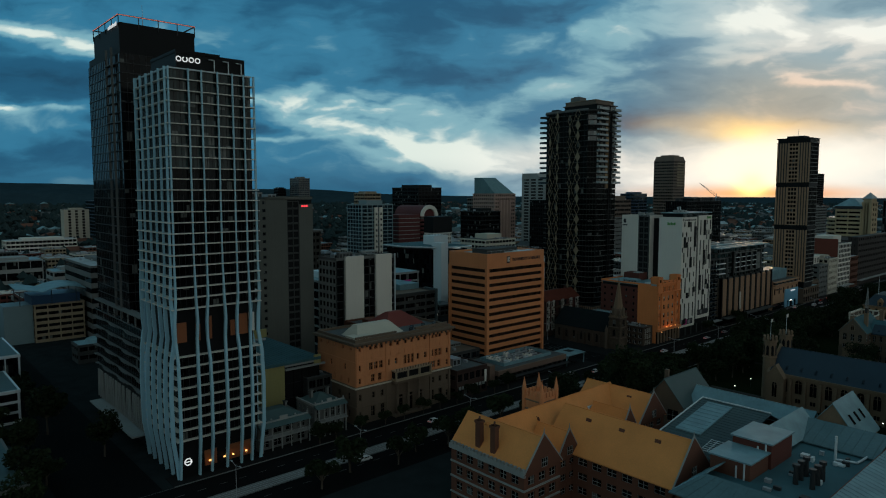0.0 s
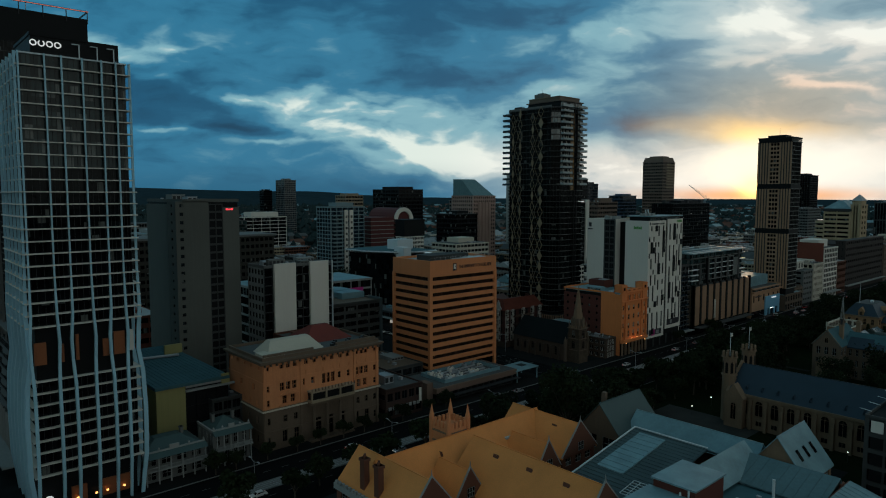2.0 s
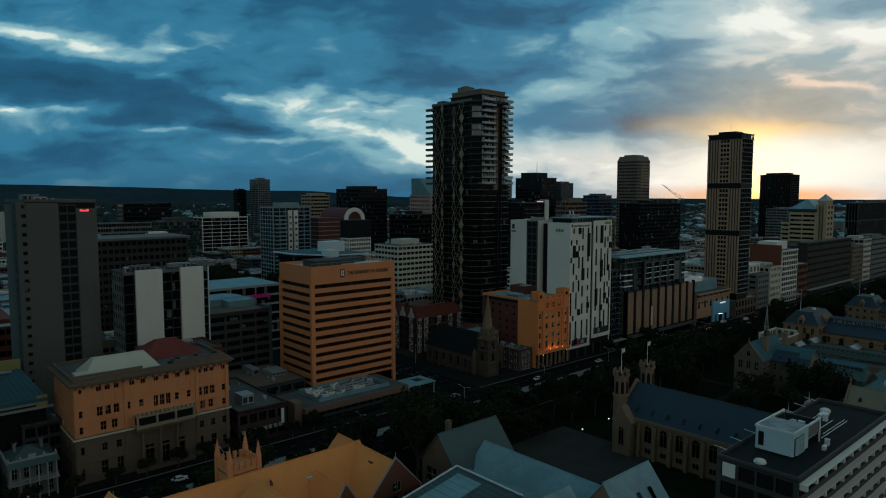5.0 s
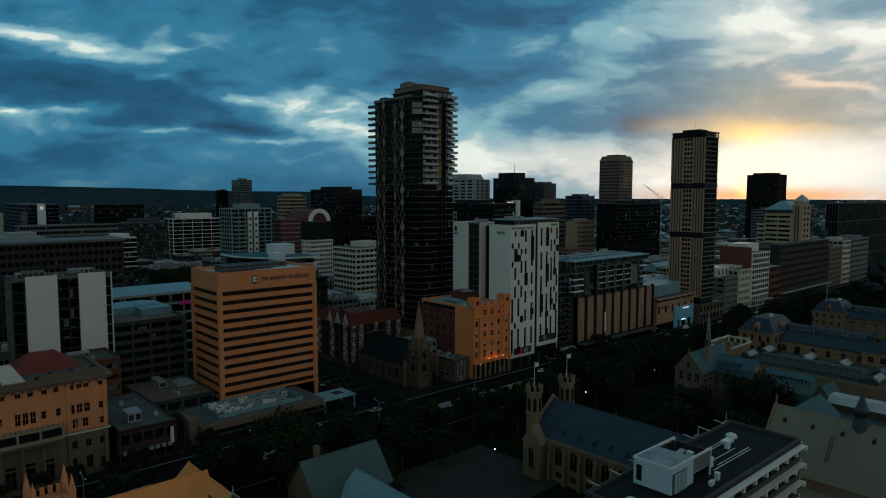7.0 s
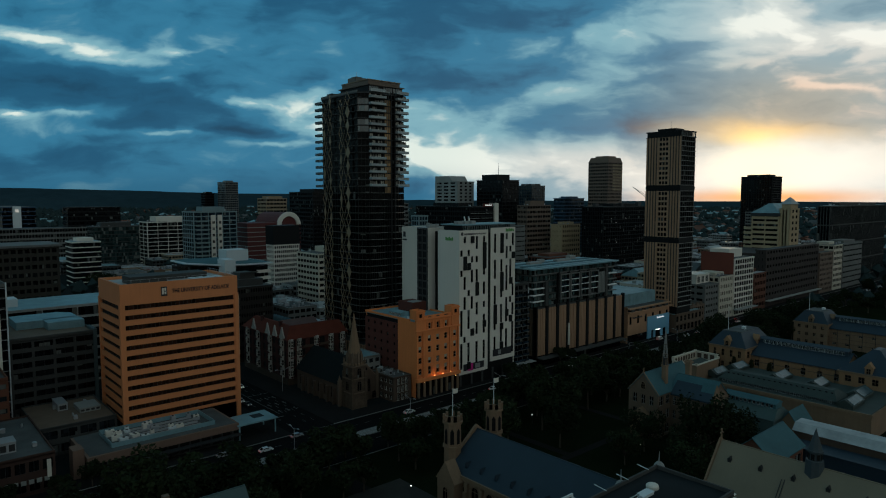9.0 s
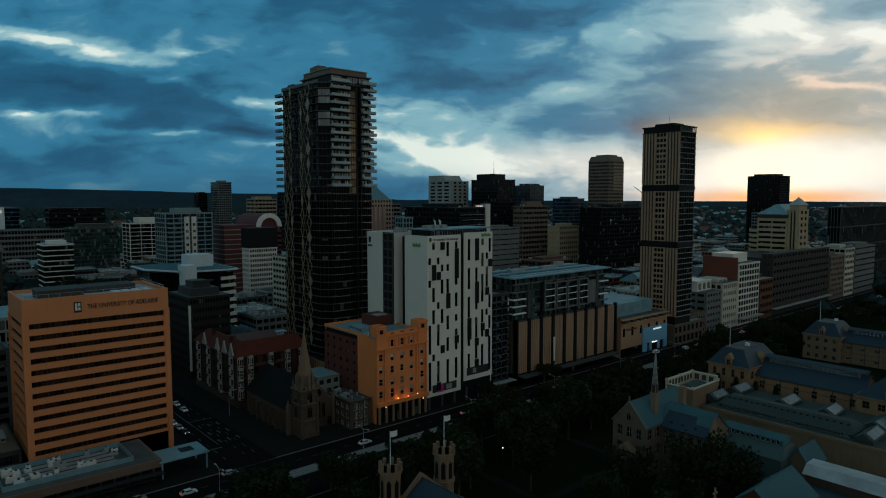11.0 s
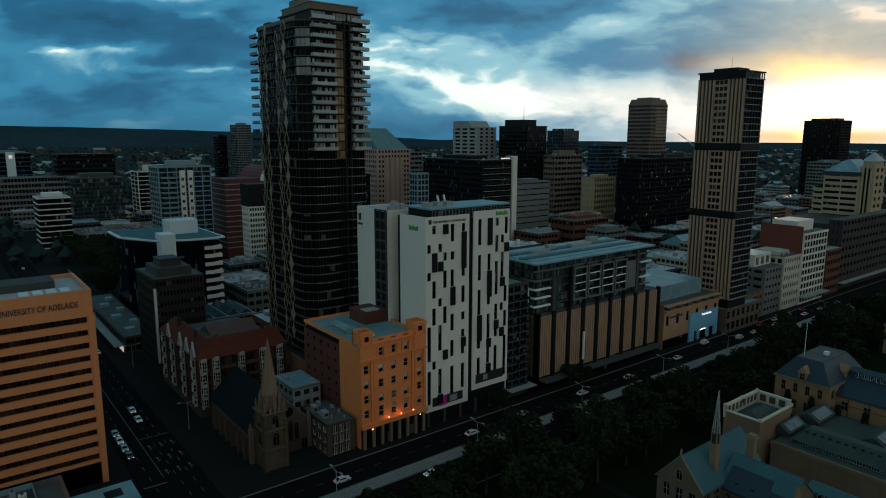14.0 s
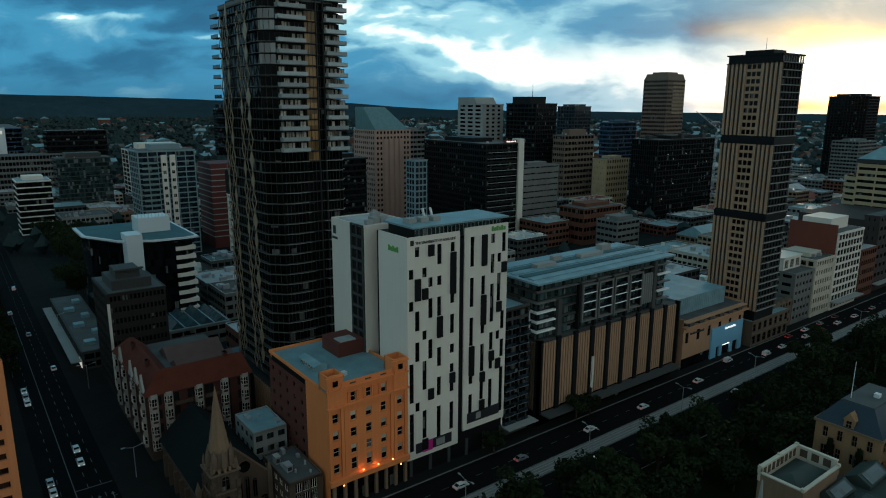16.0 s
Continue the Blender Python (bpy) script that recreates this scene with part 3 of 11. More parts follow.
def flat_roof(root, w, d, h, wall, top="roof_grey", parapet=0.9, x=0.0, y=0.0, thick=0.35, over=0.0, plant=3, seed=1, plant_h=2.6):
    """Roof deck, parapet all round, plant boxes, ducts and vents."""
    rng = random.Random(seed)
    x0, y0, x1, y1 = x - over, y - over, x + w + over, y + d + over
    part("roof", Shape().box(x0 + 0.02, y0 + 0.02, h - 0.25, x1 - 0.02, y1 - 0.02, h + 0.05), top, root)
    s = Shape()
    for a, b, c, e in [(x0, y0, x1, y0 + thick), (x0, y1 - thick, x1, y1), (x0, y0 + thick, x0 + thick, y1 - thick), (x1 - thick, y0 + thick, x1, y1 - thick)]:
        s.box(a, b, h - 0.3, c, e, h + parapet)
    part("parapet", s, wall, root)
    for i in range(plant):
        pw, pd, ph = rng.uniform(0.12, 0.32) * w, rng.uniform(0.12, 0.32) * d, plant_h * rng.uniform(0.5, 1.2)
        px, py = rng.uniform(0.08, 0.9) * (w - pw) + x, rng.uniform(0.08, 0.9) * (d - pd) + y
        b = Shape().box(px, py, h + 0.05, px + pw, py + pd, h + ph).box(px - 0.1, py - 0.1, h + ph, px + pw + 0.1, py + pd + 0.1, h + ph + 0.15)
        k = max(1, int(pw / 1.6))
        for q in range(k):
            b.box(px + pw * (q + 0.15) / k, py - 0.06, h + 0.5, px + pw * (q + 0.85) / k, py, h + ph * 0.8, 1)
        part("plant_room", b, [rng.choice([wall, "concrete", "pale_concrete", "steel"]), "dark_metal"], root)
    s = Shape()
    for i in range(4 + plant):
        px, py = x + rng.uniform(0.1, 0.9) * w, y + rng.uniform(0.1, 0.9) * d
        if rng.random() < 0.5:
            s.round(px, py, h + 0.05, h + rng.uniform(0.5, 1.3), 0.3, n=8)
        else:
            q = rng.uniform(0.5, 1.3)
            s.box(px, py, h + 0.05, px + q, py + q * rng.uniform(0.7, 2), h + rng.uniform(0.5, 1.4))
    part("roof_vents", s, "steel", root)


def block(name, label, x, y, w, d, h, wall="concrete", floors=8, N=None, E=None, S=None, W=None, pane="glass", base=0.0, roof="roof_grey", plant=3, parapet=0.9, seed=None, group="", category="building", **same):
    """A flat-roofed building; each side takes its own window pattern, or is a plain wall."""
    root = thing(name, x, y, label, category, group)
    core(root, w, d, h)
    for side, spec in (("N", N), ("E", E), ("S", S), ("W", W)):
        f = Face(side, w, d)
        if spec is None:
            s = Shape()
            f.box(s, 0.36 if side in "EW" else 0, f.length - (0.36 if side in "EW" else 0), -0.36, 0, 0, h)
            part("wall", s, wall, root)
            continue
        args = {**same, **spec}
        lift = args.pop("base", base)
        args.setdefault("wall", wall), args.setdefault("pane", pane), args.setdefault("floors", floors)
        if side in "EW":
            args.setdefault("u0", 0.36), args.setdefault("u1", d - 0.36)
        if lift:
            s = Shape()
            f.box(s, args.get("u0", 0), args.get("u1", f.length), -0.36, -0.06, 0, lift)
            part("base_wall", s, args["wall"], root)
        facade(root, f, lift, h, cols=args.pop("cols", 0), **args)
    flat_roof(root, w, d, h, wall, roof, parapet, plant=plant, seed=seed or int(x * 7 + y * 3))
    return root


# ---- ground, street, distance ----
ROAD_S, ROAD_N, FRONT = 181.0, 149.0, 184.5
PULT_E, PULT_W = 259.0, 282.0

g = Shape()
rings, spokes = [0, 300, 800, 1800, 3200, 4300], 48
for k in range(len(rings) - 1):
    for i in range(spokes):
        a, b = 2 * math.pi * i / spokes, 2 * math.pi * (i + 1) / spokes
        q = [(240 + r * math.cos(t), 160 + r * math.sin(t), 0.0) for r, t in ((rings[k], a), (rings[k + 1], a), (rings[k + 1], b), (rings[k], b))]
        g.poly(q if k else q[1:])
whole("ground", g, "ground", "dark flat city ground reaching to the horizon", "ground", "structure")

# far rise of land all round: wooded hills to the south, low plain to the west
g = Shape()
CREST = ((0, 54), (44, 58), (52, 66), (56, 84), (60, 106), (72, 121), (80, 140), (90, 156), (130, 150), (170, 70), (220, 54), (361, 54))   # compass degrees and height
for i in range(288):
    pts = []
    for j in (i, i + 1):
        a = 2 * math.pi * j / 288
        c, s = math.cos(a), math.sin(a)
        deg = math.degrees(a)
        k = max(q for q in range(len(CREST) - 1) if CREST[q][0] <= deg)
        (d0, h0), (d1, h1) = CREST[k], CREST[k + 1]
        top = h0 + (h1 - h0) * (deg - d0) / (d1 - d0) + 5 * noise.noise((c * 9, s * 9, 0.3)) + 3 * noise.noise((c * 30, s * 30, 1.7))
        pts.append([(240 + r * c, 160 + r * s, z) for r, z in ((4200, -1), (4380, top * 0.55), (4560, top * 0.8), (4700, top))])
    for k in range(3):
        g.poly([pts[0][k], pts[0][k + 1], pts[1][k + 1], pts[1][k]])
# the hills' blue is aerial haze put into the base colour
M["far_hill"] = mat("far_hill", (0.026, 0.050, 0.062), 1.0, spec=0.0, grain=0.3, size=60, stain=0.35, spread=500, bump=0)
whole("backdrop", g, "far_hill", "wooded hills along the horizon, bluish haze in their colour", "hills", "structure", smooth=True)

# roads in the near-black asphalt that holds the buildings' shade in its colour
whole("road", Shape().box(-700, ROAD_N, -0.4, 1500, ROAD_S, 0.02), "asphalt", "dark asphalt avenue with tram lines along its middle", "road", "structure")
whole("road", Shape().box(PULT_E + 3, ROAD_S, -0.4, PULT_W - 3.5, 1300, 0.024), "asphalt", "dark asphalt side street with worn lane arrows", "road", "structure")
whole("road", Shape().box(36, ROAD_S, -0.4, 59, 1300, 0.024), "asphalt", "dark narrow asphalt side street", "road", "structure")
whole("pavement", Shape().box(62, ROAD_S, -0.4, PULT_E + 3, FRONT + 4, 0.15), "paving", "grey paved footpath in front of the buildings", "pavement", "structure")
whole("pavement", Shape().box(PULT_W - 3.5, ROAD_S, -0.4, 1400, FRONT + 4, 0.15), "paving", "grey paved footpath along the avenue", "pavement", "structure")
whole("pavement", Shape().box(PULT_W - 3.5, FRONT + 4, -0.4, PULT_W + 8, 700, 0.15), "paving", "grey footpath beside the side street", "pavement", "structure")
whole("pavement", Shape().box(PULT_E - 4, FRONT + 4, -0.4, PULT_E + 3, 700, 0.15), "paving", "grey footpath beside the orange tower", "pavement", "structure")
whole("tram_track", Shape().box(-700, 163.6, -0.4, 1500, 168.6, 0.1), "tram_bed", "pale concrete tram bed along the avenue", "tram track", "structure")
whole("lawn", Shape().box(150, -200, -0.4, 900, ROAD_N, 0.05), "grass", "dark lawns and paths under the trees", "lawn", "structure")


# ---- things: south side of the avenue, from the side street with the twin towers westwards ----
def bars_sign(parent, face, u, z, n, w, h, mats, gap=0.25, out=0.06, name="sign"):
    """A mark or writing that is only plain shapes."""
    s = Shape()
    for i in range(n):
        face.box(s, u + i * (w + gap), u + i * (w + gap) + w, out, out + 0.12, z, z + h * (1.0 if i % 2 == 0 else 0.75))
    return part(name, s, mats, parent)


def ribbed_tower(x, y, w, d, h):
    """The slim hotel tower with pale wavering ribs and thin floor edges."""
    root = thing("apartment_tower", x, y, "dark glass tower with pale wavy ribs and white floor edges", "tower")
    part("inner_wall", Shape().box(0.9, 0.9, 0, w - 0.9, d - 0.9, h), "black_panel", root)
    rng = random.Random(5)
    low = [11.2 + 3.02 * i for i in range(9)]
    high = [49.0 + 3.02 * i for i in range(22)]
    for k, z in enumerate(low + high):
        s = Shape()
        o = (1.15 if z > 48 else 0.75) if z < 84 else 0.6
        s.box(-o, -o, z - 0.13, w + o, 0.9, z + 0.13).box(-o, d - 0.9, z - 0.13, w + o, d + o, z + 0.13)
        s.box(-o, 0.9, z - 0.13, 0.9, d - 0.9, z + 0.13).box(w - 0.9, 0.9, z - 0.13, w + o, d - 0.9, z + 0.13)
        part("floor_edge", s, "white_panel", root)
    un = [0.0, 0.225, 0.375, 0.565, 0.745, 0.885, 1.0]
    ue = [0.0, 0.2, 0.4, 0.6, 0.8, 1.0]
    for z in low[:-1] + high:
        zh = 2.72
        pane = "glass_green" if z > 86 else "glass_black"
        for i in range(6):
            a, b = un[i] * w + 0.25, un[i + 1] * w - 0.25
            part("window", window_mesh(b - a, zh, pane, "dark_metal", 2), None, root, at=(a, 0.62, z + 0.14))
        for i in range(5):
            a, b = ue[i] * d + 0.25, ue[i + 1] * d - 0.25
            part("window", window_mesh(b - a, zh, pane, "dark_metal", 2), None, root, at=(0.62, b, z + 0.14), turn=-90)
        part("window", window_mesh(w - 2, zh, pane, "dark_metal", 6), None, root, at=(w - 1, d - 0.62, z + 0.14), turn=180)
        part("window", window_mesh(d - 2, zh, pane, "dark_metal", 6), None, root, at=(w - 0.62, 1, z + 0.14), turn=90)
    prof = [(0.15, 0.2, 0.46), (5, 0.7, 0.5), (11, 1.5, 0.54), (24, 1.7, 0.54), (34, 1.3, 0.52), (40, 0.45, 0.5), (45, 0.7, 0.52), (52, 1.0, 0.42), (62, 0.7, 0.29), (h, 0.6, 0.29)]

    def rib(px, py, ox, oy, sway):
        s = Shape()
        for (za, oa, ta), (zb, ob, tb) in zip(prof, prof[1:]):
            ring = []
            for z, o, t in ((za, oa, ta), (zb, ob, tb)):
                sh = sway * math.exp(-((z - 44) / 6.0) ** 2)
                cx, cy = px + ox * o + (sh if oy else 0), py + oy * o + (sh if ox else 0)
                hx, hy = (t if ox else t * 0.62), (t if oy else t * 0.62)
                ring.append([(cx - hx, cy - hy, z), (cx + hx, cy - hy, z), (cx + hx, cy + hy, z), (cx - hx, cy + hy, z)])
            s.solid(ring[0] + ring[1], [(0, 1, 5, 4), (1, 2, 6, 5), (2, 3, 7, 6), (3, 0, 4, 7), (3, 2, 1, 0), (4, 5, 6, 7)])
        part("rib", s, "rib_blue", root)

    for i, q in enumerate(un[:-1]):
        rib(q * w, 0, 0, -1, 0.5 if i % 2 else -0.5)
        rib(q * w, d, 0, 1, 0.5)
    for i, q in enumerate(ue):
        rib(0, q * d + (0.35 if i == 0 else 0), -1, 0, 0.5 if i % 2 else -0.4)
        rib(w, q * d, 1, 0, 0.5)
    # added orange panels paint the lamplight of rooms in the neck and lobby
    for a, b, z in ((0.02, 0.13, 45), (0.24, 0.29, 44), (0.40, 0.43, 46), (0.66, 0.72, 44), (0.77, 0.88, 45.5)):
        part("copper_screen", Shape().box(a * w, 0.3, 39.4, b * w, 0.8, z), "copper", root, "orange panel standing for the lit rooms in the terrace gap")
    for a, b in ((0.3, 0.45), (0.6, 0.9)):
        part("lobby_screen", Shape().box(a * w, 0.5, 2, b * w, 0.85, 6.5), "copper", root)
    part("end_panel", Shape().box(0.9 * w, 0.2, 40.0, 0.97 * w, 0.6, 45.6), "white_panel", root, "pale panel beside the terrace gap")
    part("roof", Shape().box(0, 0, h - 0.35, w, d, h), "white_metal", root)
    part("crown", Shape().box(3, 1.2, h, w - 1.5, d - 4, h + 4.6).box(2.8, 1.0, h + 4.3, w - 9, d - 4.2, h + 5.1), "black_panel", root)
    s = Shape()
    for px in (0.55, 0.72, 0.88):
        s.box(px * w, 0.5, h, px * w + 0.25, 0.75, h + 3.4).box(px * w - 1.5, 0.5, h + 3.2, px * w + 0.25, 0.7, h + 3.4)
    part("cleaning_rig", s, "white_metal", root)
    s = Shape()
    for q in range(4):   # the sign's mark: four round letters as plain rings
        cx = 3.6 + 1.75 * q
        for k in range(12):
            a, b = 2 * math.pi * k / 12, 2 * math.pi * (k + 1) / 12
            if q == 1 and 2 <= k <= 3:
                continue
            s.solid([(cx + r * math.cos(t), yy, h + 2.6 + r * math.sin(t)) for yy in (0.85, 1.0) for t, r in ((a, 0.5), (a, 0.78), (b, 0.78), (b, 0.5))],
                    [(0, 1, 2, 3), (7, 6, 5, 4), (0, 4, 5, 1), (1, 5, 6, 2), (2, 6, 7, 3), (3, 7, 4, 0)])
    part("sign", s, "sign_white", root, "glowing white round-lettered sign")
    s = Shape()
    for z in (5.2,):
        for k in range(12):
            a, b = 2 * math.pi * k / 12, 2 * math.pi * (k + 1) / 12
            s.solid([(1.9 + r * math.cos(t), yy, z + r * math.sin(t)) for yy in (-1.2, -1.0) for t, r in ((a, 0.8), (a, 1.1), (b, 1.1), (b, 0.8))],
                    [(0, 1, 2, 3), (7, 6, 5, 4), (0, 4, 5, 1), (1, 5, 6, 2), (2, 6, 7, 3), (3, 7, 4, 0)])
        s.box(1.0, -1.2, z - 0.1, 2.8, -1.0, z + 0.12)
    part("emblem", s, "sign_white", root)
    for q in (0.34, 0.52, 0.63, 0.8):
        part("entrance_light", Shape().box(q * w, -0.4, 3.4, q * w + 0.5, -0.2, 3.8), "warm_lamp", root)
    return root


def black_tower(x, y, w, d, h):
    root = thing("apartment_tower", x, y, "tall black glass tower with balcony notches and a lit rim", "tower")
    part("inner_wall", Shape().box(0.3, 0.3, 30, w - 0.3, d - 0.3, h - 8), "black_panel", root)
    nf = int((h - 46) / 3.2)
    pn = window_mesh(w - 0.1, 3.0, "glass_black", "dark_metal", 11)
    pe = window_mesh(d - 0.1, 3.0, "glass_black", "dark_metal", 17)
    for j in range(nf):
        z = 38 + 3.2 * j
        s = Shape().box(-0.15, -0.15, z - 0.12, w + 0.15, 0.4, z + 0.06).box(-0.15, 0.4, z - 0.12, 0.4, d + 0.15, z + 0.06)
        s.box(w - 0.4, 0.4, z - 0.12, w + 0.9, d + 0.15, z + 0.06).box(0.4, d - 0.4, z - 0.12, w - 0.4, d + 0.15, z + 0.06)
        s.box(w - 2.5, -1.2, z - 0.15, w + 1.0, -0.15, z + 0.05).box(-1.1, 6.5, z - 0.15, -0.15, 12.5, z + 0.05)
        part("floor_edge", s, "dark_metal", root)
        part("window", pn, None, root, at=(0.05, 0.1, z + 0.08))
        part("window", pe, None, root, at=(0.1, d - 0.05, z + 0.08), turn=-90)
    s = Shape()
    for yy in (6.4, 12.3):
        s.box(-1.0, yy, 38, -0.3, yy + 0.3, h - 8)
    part("fin", s, "concrete", root)
    part("upper_wall", Shape().box(0.3, 0.3, h - 8, w - 0.3, d * 0.8, h - 0.5), "black_panel", root)
    s = Shape()
    for a, b, c, e in ((0, 0, w, 0.3), (0, 0, 0.3, d * 0.8), (w - 0.3, 0, w, d * 0.8), (0, d * 0.8 - 0.3, w, d * 0.8)):
        s.box(a, b, h + 1.6, c, e, h + 2.0)
    for px in (0, 0.25, 0.5, 0.75, 0.985):
        s.box(px * w, 0, h - 2, px * w + 0.25, 0.25, h + 1.6).box(0, px * d * 0.8, h - 2, 0.25, px * d * 0.8 + 0.25, h + 1.6)
    part("crown_frame", s, "dark_metal", root)
    part("rim_light", Shape().box(0, -0.06, h + 1.7, w, -0.01, h + 1.85).box(-0.06, 0, h + 1.7, -0.01, d * 0.8, h + 1.85), mat("rim_glow", (0.5, 0.1, 0.1), 0.5, bump=0, glow=(1.0, 0.3, 0.22, 0.55)), root, "thin red light along the crown")
    bars_sign(root, Face("E", w, d), 1.5, h - 1.5, 6, 1.2, 1.2, "sign_white", 0.5)
    part("mast", Shape().round(9, 4, h, h + 7, 0.12, 0.06, 6), "steel", root)
    return root


def dark_podium(x, y, w, d, h):
    root = thing("podium_building", x, y, "dark podium with wavy floor edges and pale fins at street level", "building")
    part("inner_wall", Shape().box(0.5, 0.5, 0, w - 0.5, d - 0.5, h), "black_panel", root)
    for j in range(6):
        z = 17 + j * 3.6
        s = Shape()
        n = 22
        for i in range(n):
            a, b = d * i / n, d * (i + 1) / n
            o = 0.6 + 0.5 * math.sin(i * 0.9 + j * 0.7)
            s.box(-o, a, z, 0.5, b, z + 0.22)
        s.box(0.5, -0.4, z, w, 0.5, z + 0.22).box(0.5, d - 0.5, z, w, d + 0.3, z + 0.22)
        part("floor_edge", s, "concrete", root)
        me = window_mesh(d / 6 - 0.1, 3.2, "glass_black", "dark_metal", 3)
        for i in range(6):
            part("window", me, None, root, at=(0.42, (i + 1) * d / 6 - 0.05, z + 0.3), turn=-90)
    rng = random.Random(3)
    for i in range(26):
        yy = 1 + i * (d - 2) / 26
        s = Shape().beam((-0.5, yy, 5), (-0.5, yy + rng.uniform(-0.9, 0.9), 15.5), 0.32)
        part("fin", s, "pale_concrete", root)
    part("canopy", Shape().box(-4.5, 2, 4.0, 0.5, d - 6, 4.4), "pale_concrete", root)
    s = Shape()
    for i in range(7):
        s.box(0.0, 2 + i * (d - 4) / 7, h - 0.2, 0.4, 2.4 + i * (d - 4) / 7, h + 3.4)
    s.box(-0.2, 0, h + 3.4, 3, d, h + 3.8)
    part("terrace_frame", s, "concrete", root)
    part("roof", Shape().box(0, 0, h - 0.3, w, d, h), "roof_grey", root)
    return root


ribbed_tower(65, 184.5, 24.3, 25.5, 115.5)
dark_podium(66, 214, 32, 58, 38)
black_tower(68, 236, 25.5, 38, 138)


def beige_tower(x, y, w, d, h):
    root = thing("office_tower", x, y, "plain beige concrete slab tower with a dark window strip", "tower")
    core(root, w, d, h - 0.5)
    n, e = Face("N", w, d), Face("E", w, d)
    facade(root, n, 0, h, 24, 1, "beige", pier=1, band=2.0, ends=1.2, u0=-2.24, u1=1.6, bars=0)
    part("wall", Shape().box(1.6, 0.0, 0, 10.4, 0.36, h), "beige", root)
    # the front slab stands out past the rear wing
    facade(root, Face("E", w, 9.0, -2.6, 0.0), 0, h, 24, 1, "beige", "glass_black", pier=1, band=2.2, ends=3.6, u0=0.0, u1=9.0, bars=0)
    part("wall", Shape().box(-2.24, 8.64, 0, 0.36, 9.0, h), "beige", root)
    part("roof", Shape().box(-2.24, 0.36, h - 0.4, 0.36, 8.64, h), "roof_grey", root)
    facade(root, n, 0, h - 1.0, 24, 2, "dark_concrete", "glass_black", pier=0.3, band=0.8, depth=0.9, ends=0.25, u0=10.4, u1=16.2)
    part("wall", Shape().box(16.2, -0.1, 0, w, 0.5, h - 2.4), "beige", root)
    facade(root, e, 0, h - 2.0, 24, 2, "dark_concrete", "glass_black", pier=0.8, band=1.2, ends=0.6, u0=9.0, u1=16.0, bars=0)
    part("wall", Shape().box(-0.3, 16.0, 0, 0.36, d, h - 1.2), "beige", root, "blank beige side wall")
    for side in "SW":
        facade(root, Face(side, w, d), 0, h - 2.4, 24, 0, "beige", "glass_black", band=2.0, ends=2.0, u0=0.5, u1=Face(side, w, d).length - 0.5)
    flat_roof(root, w, d, h, "beige", "roof_grey", plant=2, seed=4, plant_h=2.2)
    bars_sign(root, n, 17.4, h - 3.6, 3, 0.9, 0.75, "sign_red", 0.15)
    return root


beige_tower(129, 257, 23, 41, 79)


def slab_block(x, y, w, d, h):
    root = thing("office_block", x, y, "grey office block with two blank white slabs on its front", "building")
    core(root, w, d, h - 0.5)
    n = Face("N", w, d)
    facade(root, n, 0, h - 1, 14, 9, "dark_metal", "glass_black", pier=0.25, band=0.35, ends=0.3, bars=0)
    part("corner_post", Shape().box(w - 0.5, -1.3, 6, w - 0.1, -0.9, h + 0.6), "white_metal", root)
    for j in range(13):
        part("lattice_rail", Shape().box(29.7, -1.2, 8 + j * 3.6, w - 0.5, -1.05, 8.15 + j * 3.6), "steel", root)
    facade(root, Face("E", w, d), 0, h - 1, 14, 5, "pale_concrete", "glass_black", pier=0.9, band=1.5, u0=0.4)
    facade(root, Face("W", w, d), 0, h - 1, 14, 5, "pale_concrete", "glass_black", pier=0.9, band=1.5, u0=0.4)
    facade(root, Face("S", w, d), 0, h - 1, 14, 0, "pale_concrete", "glass_black", band=1.5)
    part("slab_wall", Shape().box(4.0, -1.3, 6, 13.8, -0.05, h + 0.6), "white_panel", root, "blank white wall slab")
    part("slab_wall", Shape().box(20.7, -1.3, 6, 29.7, -0.05, h + 0.6), "white_panel", root, "blank white wall slab")
    flat_roof(root, w, d, h - 0.8, "concrete", "roof_grey", plant=4, seed=8)
    return root


slab_block(157.5, 246.8, 32, 15, 52.6)
block("low_annexe", "grey-brown low annexe behind the stone hall", 160, 226, 26, 19, 24, "brown_brick", 6, N=dict(cols=0, band=2.4), E=dict(cols=0, band=2.4), plant=2)


def arch_window(w, h, mats=("glass_black", "dark_stone")):
    key = ("arch", w, h, mats)
    if key not in WINDOWS:
        s = Shape()
        r = w / 2
        pts = [(0, 0, 0), (w, 0, 0), (w, 0, h - r)] + [(r + r * math.cos(a), 0, h - r + r * math.sin(a)) for a in [math.pi * k / 8 for k in range(1, 8)]] + [(0, 0, h - r)]
        s.poly([(p[0], -0.02, p[2]) for p in pts], 0)
        for a, b in zip(pts, pts[1:] + pts[:1]):
            s.beam((a[0], -0.08, a[2]), (b[0], -0.08, b[2]), 0.14, 1)
        s.beam((r, -0.08, 0), (r, -0.08, h - 0.1), 0.07, 1).beam((0, -0.08, h - r), (w, -0.08, h - r), 0.07, 1)
        WINDOWS[key] = s.mesh("window", list(mats))
    return WINDOWS[key]


